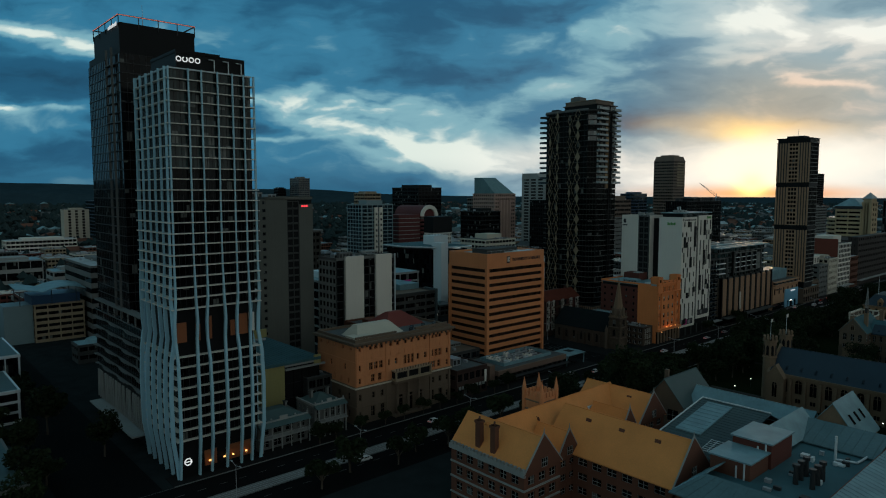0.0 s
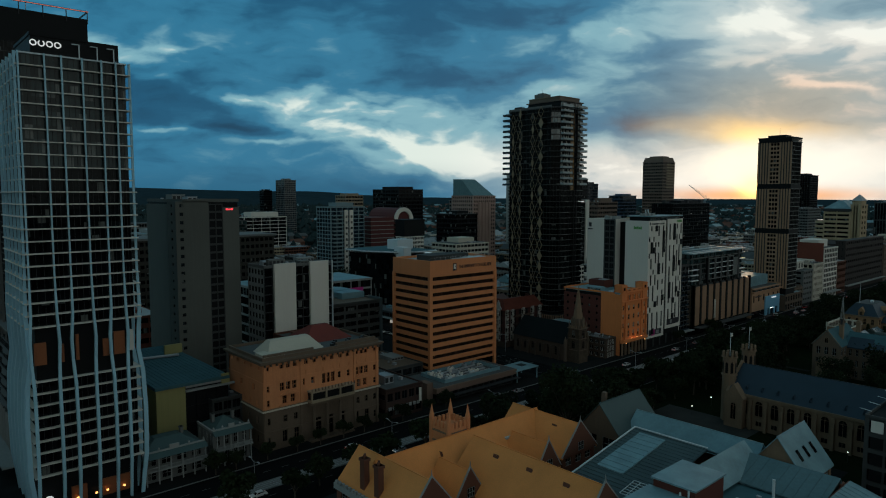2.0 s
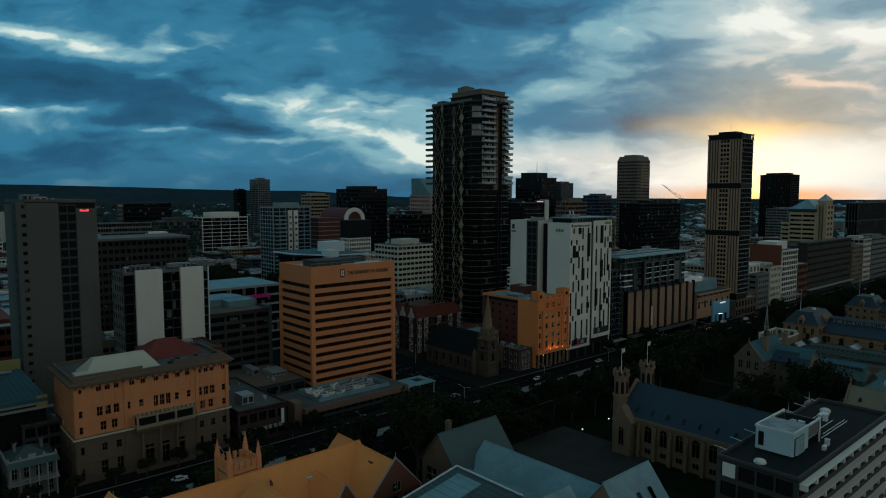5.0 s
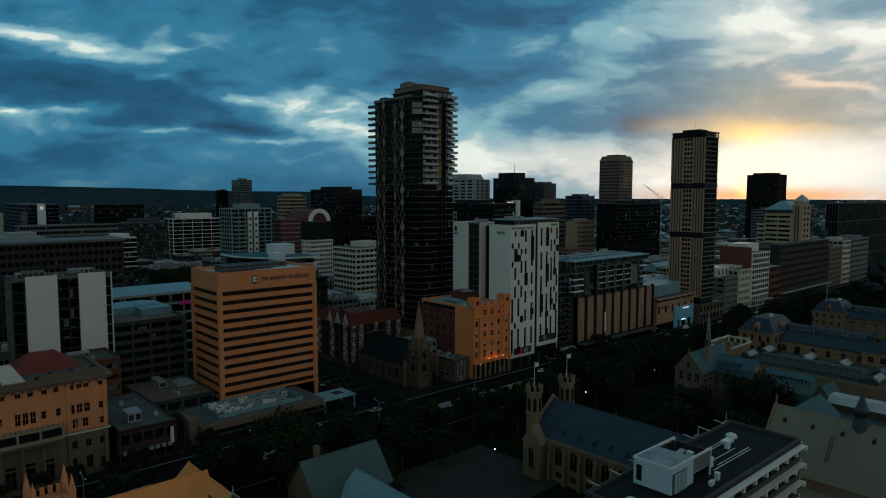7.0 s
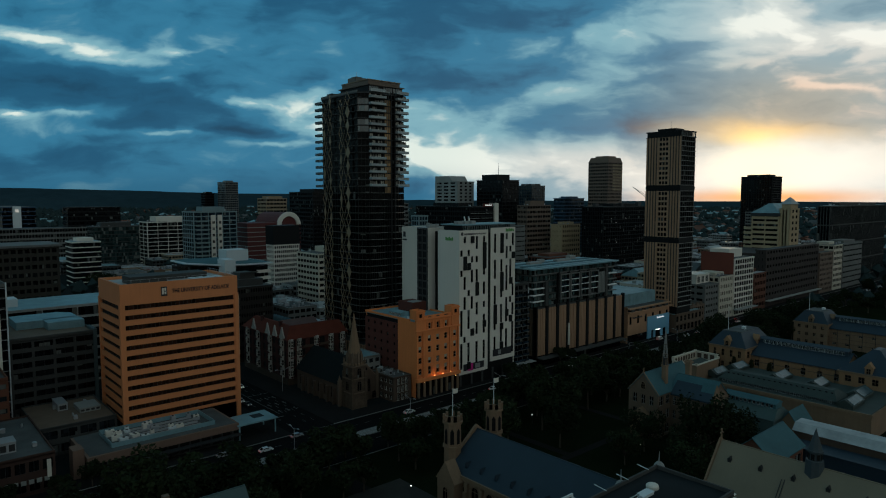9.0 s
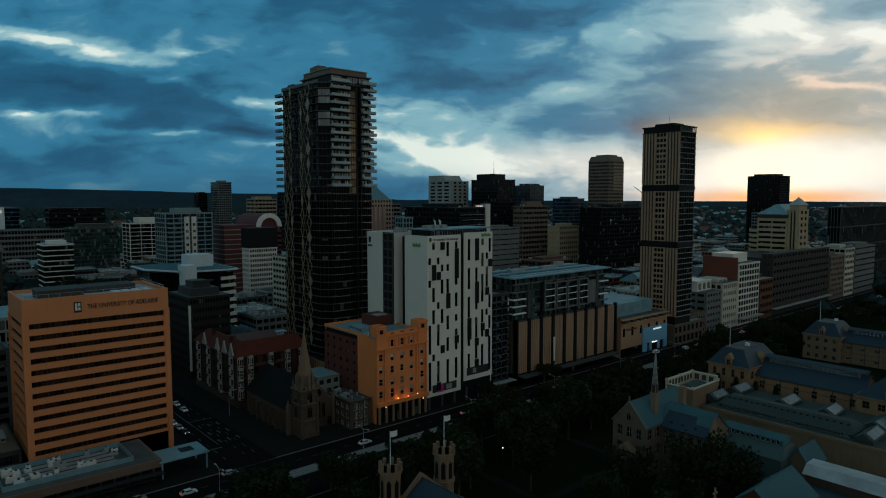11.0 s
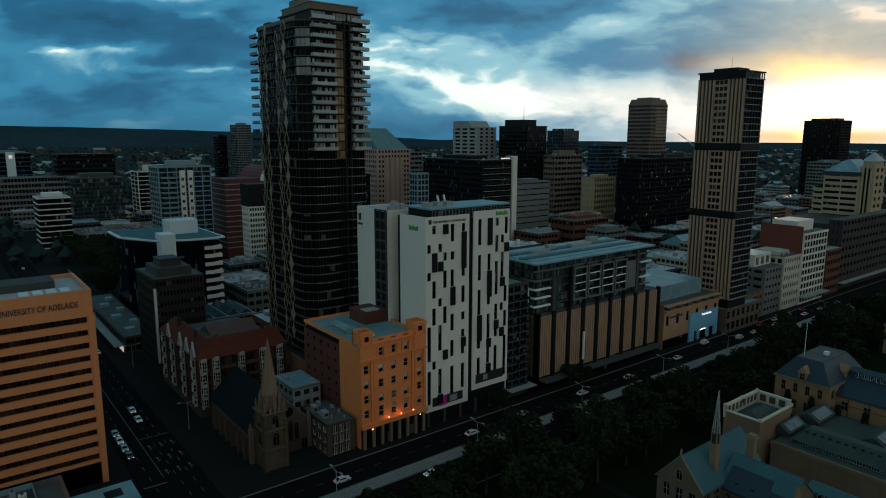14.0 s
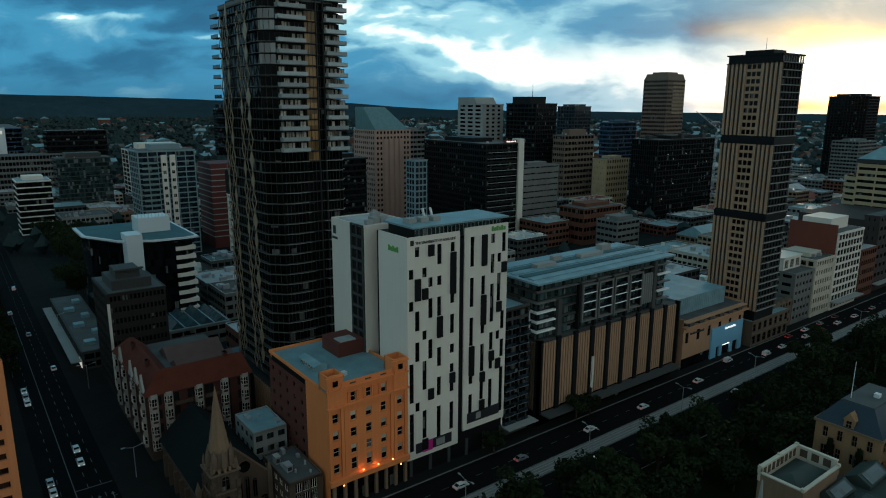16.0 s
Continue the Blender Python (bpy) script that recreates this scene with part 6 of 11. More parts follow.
def balcony_block(x, y, w, d, h):
    root = block("apartment_block", "narrow dark apartment block stacked with small balconies", x, y, w, d, h, "dark_concrete", 13, N=dict(cols=3, pier=0.5, band=0.8, pane="glass_black", base=4), E=dict(cols=4, band=1.2, base=4), plant=1, roof="roof_blue")
    for j in range(12):
        z = 4.4 + j * (h - 4) / 13
        for u in (0.4, 5.6):
            b = part("balcony", Shape().box(u, -1.5, z - 0.2, u + 4.6, 0, z), "concrete", root)
            part("railing", Shape().box(u, -1.5, z, u + 4.6, -1.42, z + 1.0).box(u, -1.42, z, u + 0.08, 0, z + 1.0), "glass_blue", b)
    part("awning", Shape().box(-0.5, -4.5, 4.0, w + 1, 0, 4.3), "pale_concrete", root)
    part("corner_light", Shape().box(w - 0.5, -0.4, h - 7, w - 0.2, -0.1, h - 1.5), "white_metal", root)
    return root


balcony_block(379.8, 186.5, 11, 22, 41)


M["white_edge"] = mat("white_edge", (0.80, 0.82, 0.82), 0.4, grain=0.04, stain=0.08, bump=0.0)


def store_hotel(x, y):
    """Bronze-finned department store with glassy framed hotel floors on top."""
    w, d, hp, h = 73.0, 42.0, 28.4, 49.5
    root = thing("department_store", x, y, "bronze-finned store with glass hotel floors above", "building")
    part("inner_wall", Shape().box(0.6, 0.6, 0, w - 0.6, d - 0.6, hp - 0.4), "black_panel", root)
    for f in (Face("N", w, d), Face("E", w, d), Face("W", w, d), Face("S", w, d)):
        n = int(f.length / 8.0)
        bw = f.length / n
        for i in range(n):
            b = Shape()
            f.box(b, i * bw + 0.9, (i + 1) * bw - 0.9, -0.5, 0.0, 5.6, hp)
            panel = part("fin_panel", b, "dark_metal", root, "tall ribbed bronze panel")
            k = 5
            for q in range(k if f.side in "NE" else 0):
                c = i * bw + 1.6 + q * (bw - 3.2) / (k - 1)
                fs = Shape()
                f.box(fs, c - 0.4, c + 0.4, 0.0, 0.5, 5.6, hp)
                part("fin", fs, "bronze_fin" if f.side == "N" else "bronze_dark", panel)
            s = Shape()
            f.box(s, i * bw - 0.9, i * bw + 0.9, 0.02, 0.9, 4.6, hp + 1.2)
            part("pier", s, "black_panel", root)
    part("shopfront", Shape().box(0.5, 0.3, 0.15, w - 0.5, 0.7, 5.4), "glass_black", root)
    part("street_awning", Shape().box(1, -4.6, 4.4, w - 1, -0.1, 4.9), "dark_concrete", root)
    part("banner", Shape().box(24, -1.6, 8, 24.8, -1.0, 19), "white_panel", root)
    part("podium_roof", Shape().box(0.2, 0.2, hp - 0.4, w - 0.2, d - 0.2, hp), "roof_grey", root)
    # upper floors set in frames
    a0, b0, a1, b1 = 0.5, 2.0, w - 5, 26.0
    part("upper_inner_wall", Shape().box(a0 + 1.2, b0 + 1.2, hp, a1 - 0.5, b1, h - 2.2), "black_panel", root)
    nf = 6
    fh = (h - 2.2 - hp) / nf
    f = Face("N", a1 - a0, b1 - b0, a0, b0)
    e = Face("E", a1 - a0, b1 - b0, a0, b0)
    pw = (a1 - a0) / 16
    gl = window_mesh(pw - 0.2, fh - 0.7, "hotel_glass", "dark_metal", 1)
    ge = window_mesh((b1 - b0) / 6 - 0.2, fh - 0.7, "hotel_glass", "dark_metal", 1)
    for j in range(nf):
        z = hp + j * fh
        for i in range(16):
            part("window", gl, None, root, at=(a0 + i * pw + 0.1, b0 + 1.1, z + 0.5))
        for i in range(6):
            part("window", ge, None, root, at=(a0 + 1.1, b0 + (i + 1) * (b1 - b0) / 6 - 0.1, z + 0.5), turn=-90)
        part("floor_edge", Shape().box(a0, b0 + 0.4, z - 0.25, a1, b0 + 1.3, z + 0.2).box(a0, b0 + 1.3, z - 0.25, a0 + 1.3, b1, z + 0.2), "dark_concrete", root)
    for i in range(4):       # four big framed bays with bright slab edges
        c = a0 + 20 + i * 8.2
        fr = Shape().box(c, b0 - 1.0, hp + 2.6, c + 0.6, b0 + 0.4, h - 5.6).box(c + 6.8, b0 - 1.0, hp + 2.6, c + 7.4, b0 + 0.4, h - 5.6).box(c + 0.6, b0 - 1.0, h - 6.2, c + 6.8, b0 + 0.4, h - 5.6).box(c + 0.6, b0 - 1.0, hp + 2.6, c + 6.8, b0 + 0.4, hp + 3.1)
        bay = part("framed_bay", fr, "concrete", root)
        for j in range(1, 4):
            z = hp + 3.0 + j * 3.05
            edge = part("balcony_edge", Shape().box(c + 0.6, b0 - 0.95, z, c + 6.8, b0 + 0.2, z + 0.34), "white_edge", bay)
            part("railing", Shape().box(c + 0.7, b0 - 0.85, z + 0.34, c + 6.7, b0 - 0.8, z + 1.2), "glass_blue", edge)
    for j in range(1, 5):    # white balconies round the corners
        z = hp + j * fh
        part("balcony", Shape().box(a0 - 0.9, b0 - 0.9, z - 0.1, a0 + 7.5, b0 + 0.3, z + 0.4).box(a0 - 0.9, b0 + 0.3, z - 0.1, a0 + 0.2, b0 + 7, z + 0.4), "white_edge" if j in (1, 2, 3) else "concrete", root)
        part("balcony", Shape().box(a1 - 6.5, b0 - 0.9, z - 0.1, a1 + 0.9, b0 + 0.3, z + 0.4), "white_edge" if j in (2, 4) else "concrete", root)
    for i in range(5):
        c = a0 + 18.9 + i * 8.2
        part("bay_pier", Shape().box(c - 0.5, b0 - 0.7, hp + 0.5, c + 0.5, b0 + 0.5, h - 4.6), "black_panel", root)
    for i in range(5):       # pale upright fins beside the framed bays
        c = a1 - 15.0 + i * 1.25
        part("mullion", Shape().box(c, b0 - 0.8, hp + 3.0, c + 0.28, b0 + 0.2, h - 7.0), "pale_concrete", root)
    part("corner_shaft", Shape().box(a0 + 8.6, b0 - 0.9, hp - 6, a0 + 10.4, b0 + 0.4, h - 8.5), "dark_concrete", root)
    part("corner_shaft", Shape().box(a1 - 9.2, b0 - 1.0, hp, a1 - 7.6, b0 + 0.4, h - 3), "dark_concrete", root)
    for z, o in ((h - 5.0, 0.6),):
        part("balcony", Shape().box(a0 - o, b0 - o, z, a1 + o, b0 + 0.6, z + 0.3), "concrete", root)
    part("roof", Shape().box(a0 - 1.8, b0 - 1.8, h - 2.2, a1 + 1.8, b1 + 1, h - 1.6), "roof_blue", root, "flat blue-grey overhanging roof")
    for i in range(5):
        part("roof_ridge", Shape().box(a0, b0 + 2 + i * 4.2, h - 1.6, a1, b0 + 4.6 + i * 4.2, h - 1.3), "roof_teal" if i % 2 else "roof_blue", root)
    for px, py, a, b, c in ((12, 14, 9, 3, -0.2), (24, 18, 4, 2, 0.3), (36, 16, 12, 3, -0.3), (52, 20, 5, 3, 0.6)):
        part("plant_room", Shape().box(px, py, h - 1.6, px + a, py + b, h + c), "pale_concrete", root)
    part("rear_block", Shape().box(4, 26.5, hp, w - 8, d - 2, h - 8), "dark_concrete", root)
    return root


store_hotel(393.6, 184.6)


def corner_store(x, y):
    w, d, h = 44.0, 34.0, 21.6
    root = thing("shop_building", x, y, "tan low store with a pale blue entrance front", "building")
    core(root, w, d, h - 2.5)
    facade(root, Face("N", w, d), 4.4, h - 4.6, 1, 6, "tan_store", "glass_black", pier=5.6, band=8.2, ends=1.6, sill=0.75, bars=0)
    for side in "EWS":
        s = Shape()
        f = Face(side, w, d)
        f.box(s, 0.36 if side != "S" else 0, f.length - 0.36, -0.36, 0, 0, h - 1)
        part("wall", s, "tan_store", root)
    part("shopfront", Shape().box(0.4, 0.1, 0.15, w - 0.4, 0.35, 4.4), "glass_black", root)
    part("cornice", Shape().box(-0.8, -1.6, h - 4.6, w + 0.8, 0.4, h - 3.8), "tan_store", root)
    for i in range(6):
        c = 2 + i * 7
        part("bracket", Shape().box(c, -1.2, h - 3.8, c + 3.2, 1.2, h - 2.4), "dark_concrete", root)
    part("rail", Shape().box(0, -1.2, h - 2.4, w, 1.4, h - 1.9), "tan_store", root)
    part("roof", Shape().box(0.2, 1.2, h - 2.4, w - 0.2, d, h - 1.8), "roof_grey", root)
    part("roof_storey", Shape().box(3, 6, h - 1.8, w - 6, d - 2, h + 5.0), "roof_blue", root, "pale blue-grey metal rooftop storey")
    s = Shape()
    for i in range(24):
        s.box(3.4 + i * 1.4, 5.9, h - 1.6, 3.5 + i * 1.4, 6.0, h + 4.8)
    part("seam", s, "roof_blue", root)
    b = Shape().box(19.5, -0.7, 4.6, 43.0, -0.02, 13.0).box(19.5, -0.7, 0.15, 23.5, -0.02, 4.6).box(26, -0.7, 0.15, 28, -0.02, 4.6).box(34, -0.7, 0.15, 36, -0.02, 4.6).box(40, -0.7, 0.15, 43, -0.02, 4.6)
    part("entrance_front", b, "sky_blue", root, "pale blue painted entrance front")
    part("entrance_glow", Shape().box(28.4, -0.3, 4.1, 33.8, -0.1, 4.5), "white_lamp", root)
    bars_sign(root, Face("N", w, d), 29, 11.2, 8, 0.8, 0.8, "sign_white", 0.2, out=0.75)
    bars_sign(root, Face("N", w, d), 4.5, 13.6, 9, 0.9, 0.9, "sign_dark", 0.2)
    return root


corner_store(472.6, 184.6)


def bronze_tower(x, y):
    w, d, h = 17.0, 23.0, 122.0
    root = thing("apartment_tower", x, y, "tall bronze-finned tower divided by two dark bands", "tower")
    part("inner_wall", Shape().box(0.5, 0.5, 11.5, w - 0.5, d - 0.5, h - 3.6), "black_panel", root)
    for z0, z1, nf in ((16, 54.5, 13), (58, 86, 9), (89.5, h - 3.4, 10)):
        e, n, w_ = Face("E", w, d), Face("N", w, d), Face("W", w, d)
        for f in (e, w_):
            for a, b in ((0.0, 8.2), (14.6, d)):
                s = Shape()
                f.box(s, a, b, -0.5, -0.15, z0, z1)
                panel = part("fin_panel", s, "dark_metal", root)
                k = 5
                for q in range(k if f is e else 0):
                    c = a + 0.5 + q * (b - a - 1.0) / (k - 1)
                    fs = Shape()
                    f.box(fs, c - 0.48, c + 0.48, -0.15, 0.3, z0, z1)
                    part("fin", fs, "bronze_fin", panel)
            if f is e:
                facade(root, f, z0, z1, nf, 3, "bronze_fin", "glass_black", pier=0.35, band=1.1, ends=0.3, depth=0.5, u0=8.2, u1=14.6, bars=0)
        part("far_wall", Shape().box(0.5, d - 0.5, z0, w - 0.5, d, z1).box(w - 0.5, 8.2, z0, w, 14.6, z1), "bronze_dark", root)
        for f in (n,):
            facade(root, f, z0, z1, nf * 1, 6, "dark_concrete", "glass_black", pier=0.12, band=0.45, ends=0.5, depth=0.5, u0=0.5, u1=w - 0.5)
            for j in range(nf + 1):
                z = z0 + j * (z1 - z0) / nf
                s = Shape()
                f.box(s, 0.4, w - 0.2, 0, 0.5, z - 0.12, z + 0.12)
                part("floor_edge", s, "pale_concrete", root)
    for z0, z1 in ((54.5, 58), (86, 89.5)):
        part("plant_band", Shape().box(0.1, 0.1, z0, w - 0.1, d - 0.1, z1), "black_panel", root, "dark recessed band")
        part("louvre", Shape().box(-0.2, -0.2, z0 + 0.9, w + 0.2, -0.0, z0 + 2.6).box(-0.2, 0, z0 + 0.9, -0.0, d, z0 + 2.6), "black_panel", root)
    for i in range(9):
        part("crown_post", Shape().box(0.4 + i * (w - 1) / 8, -0.2, h - 3.4, 0.8 + i * (w - 1) / 8, 0.3, h), "concrete", root)
    part("crown", Shape().box(-0.4, -0.4, h - 0.6, w + 0.4, d + 0.4, h).box(-0.3, -0.3, h - 3.7, w + 0.3, d + 0.3, h - 3.3).box(1.4, 1.6, h - 3.4, w - 1.4, d - 1, h - 0.6).box(4, 6, h, w - 3, d - 5, h + 1.8).box(-0.2, 0.6, h - 3.3, 0.0, d - 0.4, h - 0.6), "black_panel", root)
    part("mast", Shape().round(9, 12, h + 1.8, h + 7, 0.1, 0.05, 6), "steel", root)
    # the old stone bank that carries it
    part("base_wall", Shape().box(-0.6, 0.4, 0, w + 13.6, d + 2, 11.2), "grey_stone", root, "old stone bank at the tower's foot")
    f = Face("N", w + 14.2, 10, -0.8, 0.0)
    facade(root, f, 0.1, 5.4, 1, 7, "grey_stone", "glass_black", pier=1.5, band=1.6, depth=0.4, rails=1)
    facade(root, f, 5.4, 11.4, 1, 7, "grey_stone", "glass_black", pier=2.1, band=2.6, depth=0.4, rails=1)
    for z, o in ((5.2, 0.35), (11.2, 0.7)):
        part("cornice", Shape().box(-0.8 - o, -o, z, w + 13.4 + o, 0.3, z + 0.5), "grey_stone", root)
    part("base_roof", Shape().box(-0.4, 0.6, 11.2, w + 13.4, d + 1.8, 11.5), "roof_blue", root)
    part("roof_dome", Shape().dome(w + 4.5, 7, 11.5, 3.0, 2.6), "white_metal", root, "small pale roof dome")
    return root


bronze_tower(520, 181.5)


def realm(x, y):
    """The tall dark tower with a lattice of bronze diamonds and stacked balconies."""
    w, d, h = 25.0, 39.0, 131.5
    root = thing("apartment_tower", x, y, "tall black tower with bronze diamond lattice and balconies", "tower")
    plan = [(0.0, 4.0), (4.0, 0.0), (w - 3, 0.0), (w, 3.0), (w, d - 3), (w - 3, d), (3, d), (0, d - 3)]
    inner = [(0.8 + p[0] * (w - 1.6) / w, 0.8 + p[1] * (d - 1.6) / d) for p in plan]
    part("inner_wall", Shape().prism(inner, 14, h - 1), "black_panel", root)
    nf, high = 37, 14
    fh = (h - 15) / nf
    wh = fh - 0.4
    bay_a, bay_b = window_mesh(8.4, wh, "tower_glass", "dark_metal", 6), window_mesh(5.6, wh, "tower_glass", "dark_metal", 4)
    blind_a, blind_b = window_mesh(1.1, wh - 0.5, "blind_glass", "dark_metal", 0), window_mesh(1.9, wh - 0.5, "blind_glass", "dark_metal", 1)
    # upper strip panes carry a gold reflection in their colour, the lower ones none
    strip, strip_low = window_mesh(3.6, wh, "glass_gold_glint", "dark_metal", 2), window_mesh(3.6, wh, "tower_glass", "dark_metal", 2)
    shaft = window_mesh(2.1, wh, "tower_glass", "dark_metal", 1)
    side = window_mesh(d - 8.0, wh, "tower_glass", "dark_metal", 13)
    corner = window_mesh(5.2, wh, "hotel_glass", "dark_metal", 2)
    rng = random.Random(8)
    for j in range(nf):
        z = 15 + j * fh
        wob = math.sin(j * 0.8)
        edge = [(p[0] + (0.4 if p[0] > w / 2 else -0.4) * (0.7 + 0.3 * wob), p[1] + (0.4 if p[1] > d / 2 else -0.4) * (0.7 - 0.3 * wob)) for p in plan]
        part("floor_edge", Shape().prism(edge, z - 0.06, z + 0.06), "dark_concrete", root)
        part("window", bay_a, None, root, at=(4.2, 0.6, z + 0.12))
        part("window", strip if nf - high - 1 <= j < nf - 1 else strip_low, None, root, at=(12.9, 0.25, z + 0.12))
        part("window", shaft, None, root, at=(16.8, 0.75, z + 0.12))
        part("window", bay_b, None, root, at=(19.0, 0.6, z + 0.12))
        part("window", side, None, root, at=(0.55, d - 3.4, z + 0.12), turn=-90)
        part("window", corner if j > nf - 8 and j % 3 else window_mesh(5.2, wh, "tower_glass", "dark_metal", 2), None, root, at=(0.35, 4.15, z + 0.12), turn=-45)
        if j >= nf - high:      # glass-fronted balconies on the street front and the far corner
            for u, ww, n in ((4.0, 8.6, 5), (w - 5.8, 6.8, 4)):
                o = -1.9 - 0.25 * math.sin(j * 0.9)
                b = part("balcony", Shape().box(u, o, z - 0.14, u + ww, 0.3, z + 0.06), "concrete", root)
                part("railing", Shape().box(u, o, z + 0.06, u + ww, o + 0.06, z + 1.12).box(u, o + 0.06, z + 0.06, u + 0.06, 0.2, z + 1.12), "frosted_rail", b, "pale frosted glass railing")
                for i in range(n):
                    if rng.random() < 0.62:
                        part("window", blind_a if rng.random() < 0.5 else blind_b, None, root, at=(u + 0.5 + i * (ww - 2.4) / max(n - 1, 1), 0.52, z + 0.3))
            b = part("balcony", Shape().box(-1.6, d - 6.5, z - 0.18, 0.6, d + 0.4, z + 0.02), "dark_concrete", root)
            part("railing", Shape().box(-1.6, d - 6.5, z + 0.02, -1.54, d + 0.4, z + 1.05), "glass_blue", b)
        else:                   # thin pale slab lips that step in and out from floor to floor
            k = 0.9 * math.sin(j * 1.3)
            part("slab_lip", Shape().beam((4.4, -0.35, z + 0.12), (7.6 + k, -0.85, z), 0.10).beam((7.6 + k, -0.85, z), (13.0 + k, -0.62, z + 0.02), 0.10), "pale_concrete", root)
            part("slab_lip", Shape().beam((w - 7.0 - k, -0.55, z), (w - 1.2, -0.9, z), 0.10).beam((w - 1.2, -0.9, z), (w + 0.7, 1.6, z + 0.1), 0.10), "pale_concrete", root)
        part("side_lip", Shape().beam((4.2, -0.4, z + 0.1), (-0.55, 4.0, z + 0.14), 0.07).beam((-0.55, 4.0, z + 0.14), (-0.75, 13.5 + wob, z - 0.05), 0.07).beam((-0.75, 13.5 + wob, z - 0.05), (-0.6, 21.0, z + 0.14), 0.07).beam((-0.6, 21.0, z + 0.14), (-0.75, 30.0 - wob, z - 0.05), 0.07), "concrete", root)
    part("corner_shaft", Shape().box(16.5, -0.35, 16, 16.75, 0.6, h).box(18.75, -0.35, 16, 18.98, 0.6, h), "dark_metal", root)
    # diamond lattice on the long side: filled and open lozenges on crossing bars
    for lane, mid in enumerate((31.5, 26.0, 16.5, 10.5)):
        for k in range(18):
            zz = 15.2 + (k * 2 + (lane % 2)) * fh
            top, half = zz + fh * 2, (1.9 if lane == 3 else 1.5) - 0.5 * ((k + lane) % 3 == 0)
            hi = (zz + top) / 2
            s = Shape()
            if (k + lane) % 3 < (2 if lane == 3 else 1):
                s.solid([(-1.15, mid, zz), (-1.15, mid + half, hi), (-1.15, mid, top), (-1.15, mid - half, hi), (-0.95, mid, zz), (-0.95, mid + half, hi), (-0.95, mid, top), (-0.95, mid - half, hi)],
                        [(0, 1, 2, 3), (7, 6, 5, 4), (0, 4, 5, 1), (1, 5, 6, 2), (2, 6, 7, 3), (3, 7, 4, 0)])
            else:
                ring = [(-1.1, mid, zz), (-1.1, mid + half, hi), (-1.1, mid, top), (-1.1, mid - half, hi)]
                for p, q in zip(ring, ring[1:] + ring[:1]):
                    s.beam(p, q, 0.17)
            part("lattice_diamond", s, "lattice_bronze", root)
    for a, b in ((10.5, 16.5), (26.0, 31.5)):      # long bars that weave between two lanes
        s = Shape()
        for k in range(9):
            z0, z1 = 15.2 + k * 4 * fh, 15.2 + (k * 4 + 2) * fh
            s.beam((-0.95, a + 1.6, z0), (-0.95, b - 1.4, z1), 0.12).beam((-0.95, b - 1.4, z1), (-0.95, a + 1.6, min(z1 + 2 * fh, h)), 0.12)
        part("lattice_bar", s, "lattice_bronze", root)
    part("podium", Shape().box(-3, -4, 0, w + 2, d + 4, 13.5), "dark_metal", root)
    fin_e, fin_n = Shape().box(-0.35, 0, 0, 0, 0.55, 11.8).mesh("fin", "bronze_fin"), Shape().box(0, -0.35, 0, 0.55, 0, 11.8).mesh("fin", "bronze_fin")
    for i in range(30):
        if not 11 < i < 18:
            part("fin", fin_e, None, root, at=(-3.0, -3.8 + i * (d + 7.6) / 30, 2))
    for i in range(18):
        part("fin", fin_n, None, root, at=(-2.8 + i * (w + 4.6) / 18, -4.0, 2))
    part("roof", Shape().prism(plan, h - 1, h - 0.5), "roof_grey", root)
    for q in ((0.1, 4.0, 0.35, d - 3), (3, d - 0.35, w - 3, d - 0.1)):
        part("parapet", Shape().box(q[0], q[1], h - 0.5, q[2], q[3], h + 0.5), "concrete", root)
    # penthouse behind its own terrace, brown roof screen with a thin canopy, and the lift house
    part("penthouse", Shape().box(4.6, 1.2, h - 0.5, w - 0.6, 25, h + 2.9), "black_panel", root)
    for u in (4.8, 13.0, 18.8):
        part("window", window_mesh(5.4, 2.5, "hotel_glass", "dark_metal", 3), None, root, at=(u, 1.1, h))
    for u, ww in ((4.0, 8.6), (w - 5.8, 7.2)):
        part("railing", Shape().box(u, -1.6, h - 0.1, u + ww, -1.54, h + 1.1).box(u, -1.6, h - 0.3, u + ww, 0.4, h - 0.1), "frosted_rail", root, "pale frosted glass railing")
    part("roof_screen", Shape().box(4.0, 0.4, h + 2.9, w + 0.2, 26, h + 3.4).box(5.4, 2.6, h + 3.4, w - 1.0, 25, h + 5.6), "screen_brown", root, "brown panelled roof screen")
    part("screen_cap", Shape().box(5.1, 2.3, h + 5.6, w - 0.7, 25.3, h + 5.9), "lattice_bronze", root)
    part("lift_house", Shape().box(7.2, 15.5, h + 5.9, 13.4, 22.5, h + 8.6).box(8.2, 17, h + 8.6, 12.0, 21, h + 9.2), "concrete", root)
    part("mast", Shape().round(10, 19, h + 9.2, h + 12.0, 0.08, 0.04, 6), "steel", root)
    part("roof_unit", Shape().box(1.6, 28, h - 0.5, 5.2, 33, h + 1.7), "dark_concrete", root)
    part("roof_unit", Shape().box(8, 29, h - 0.5, 18, 35, h + 1.3), "concrete", root)
    return root


M["frosted_rail"] = mat("frosted_rail", (0.31, 0.36, 0.37), 0.25, grain=0.05, stain=0.1, bump=0.0, vary=0.25)
M["blind_glass"] = mat("blind_glass", (0.34, 0.33, 0.28), 0.4, grain=0.1, size=0.2, stain=0.1, bump=0.0, vary=0.6)
M["screen_brown"] = mat("screen_brown", (0.135, 0.10, 0.075), 0.6, grain=0.1, stain=0.2, streak=0.1)
realm(328.5, 234.0)


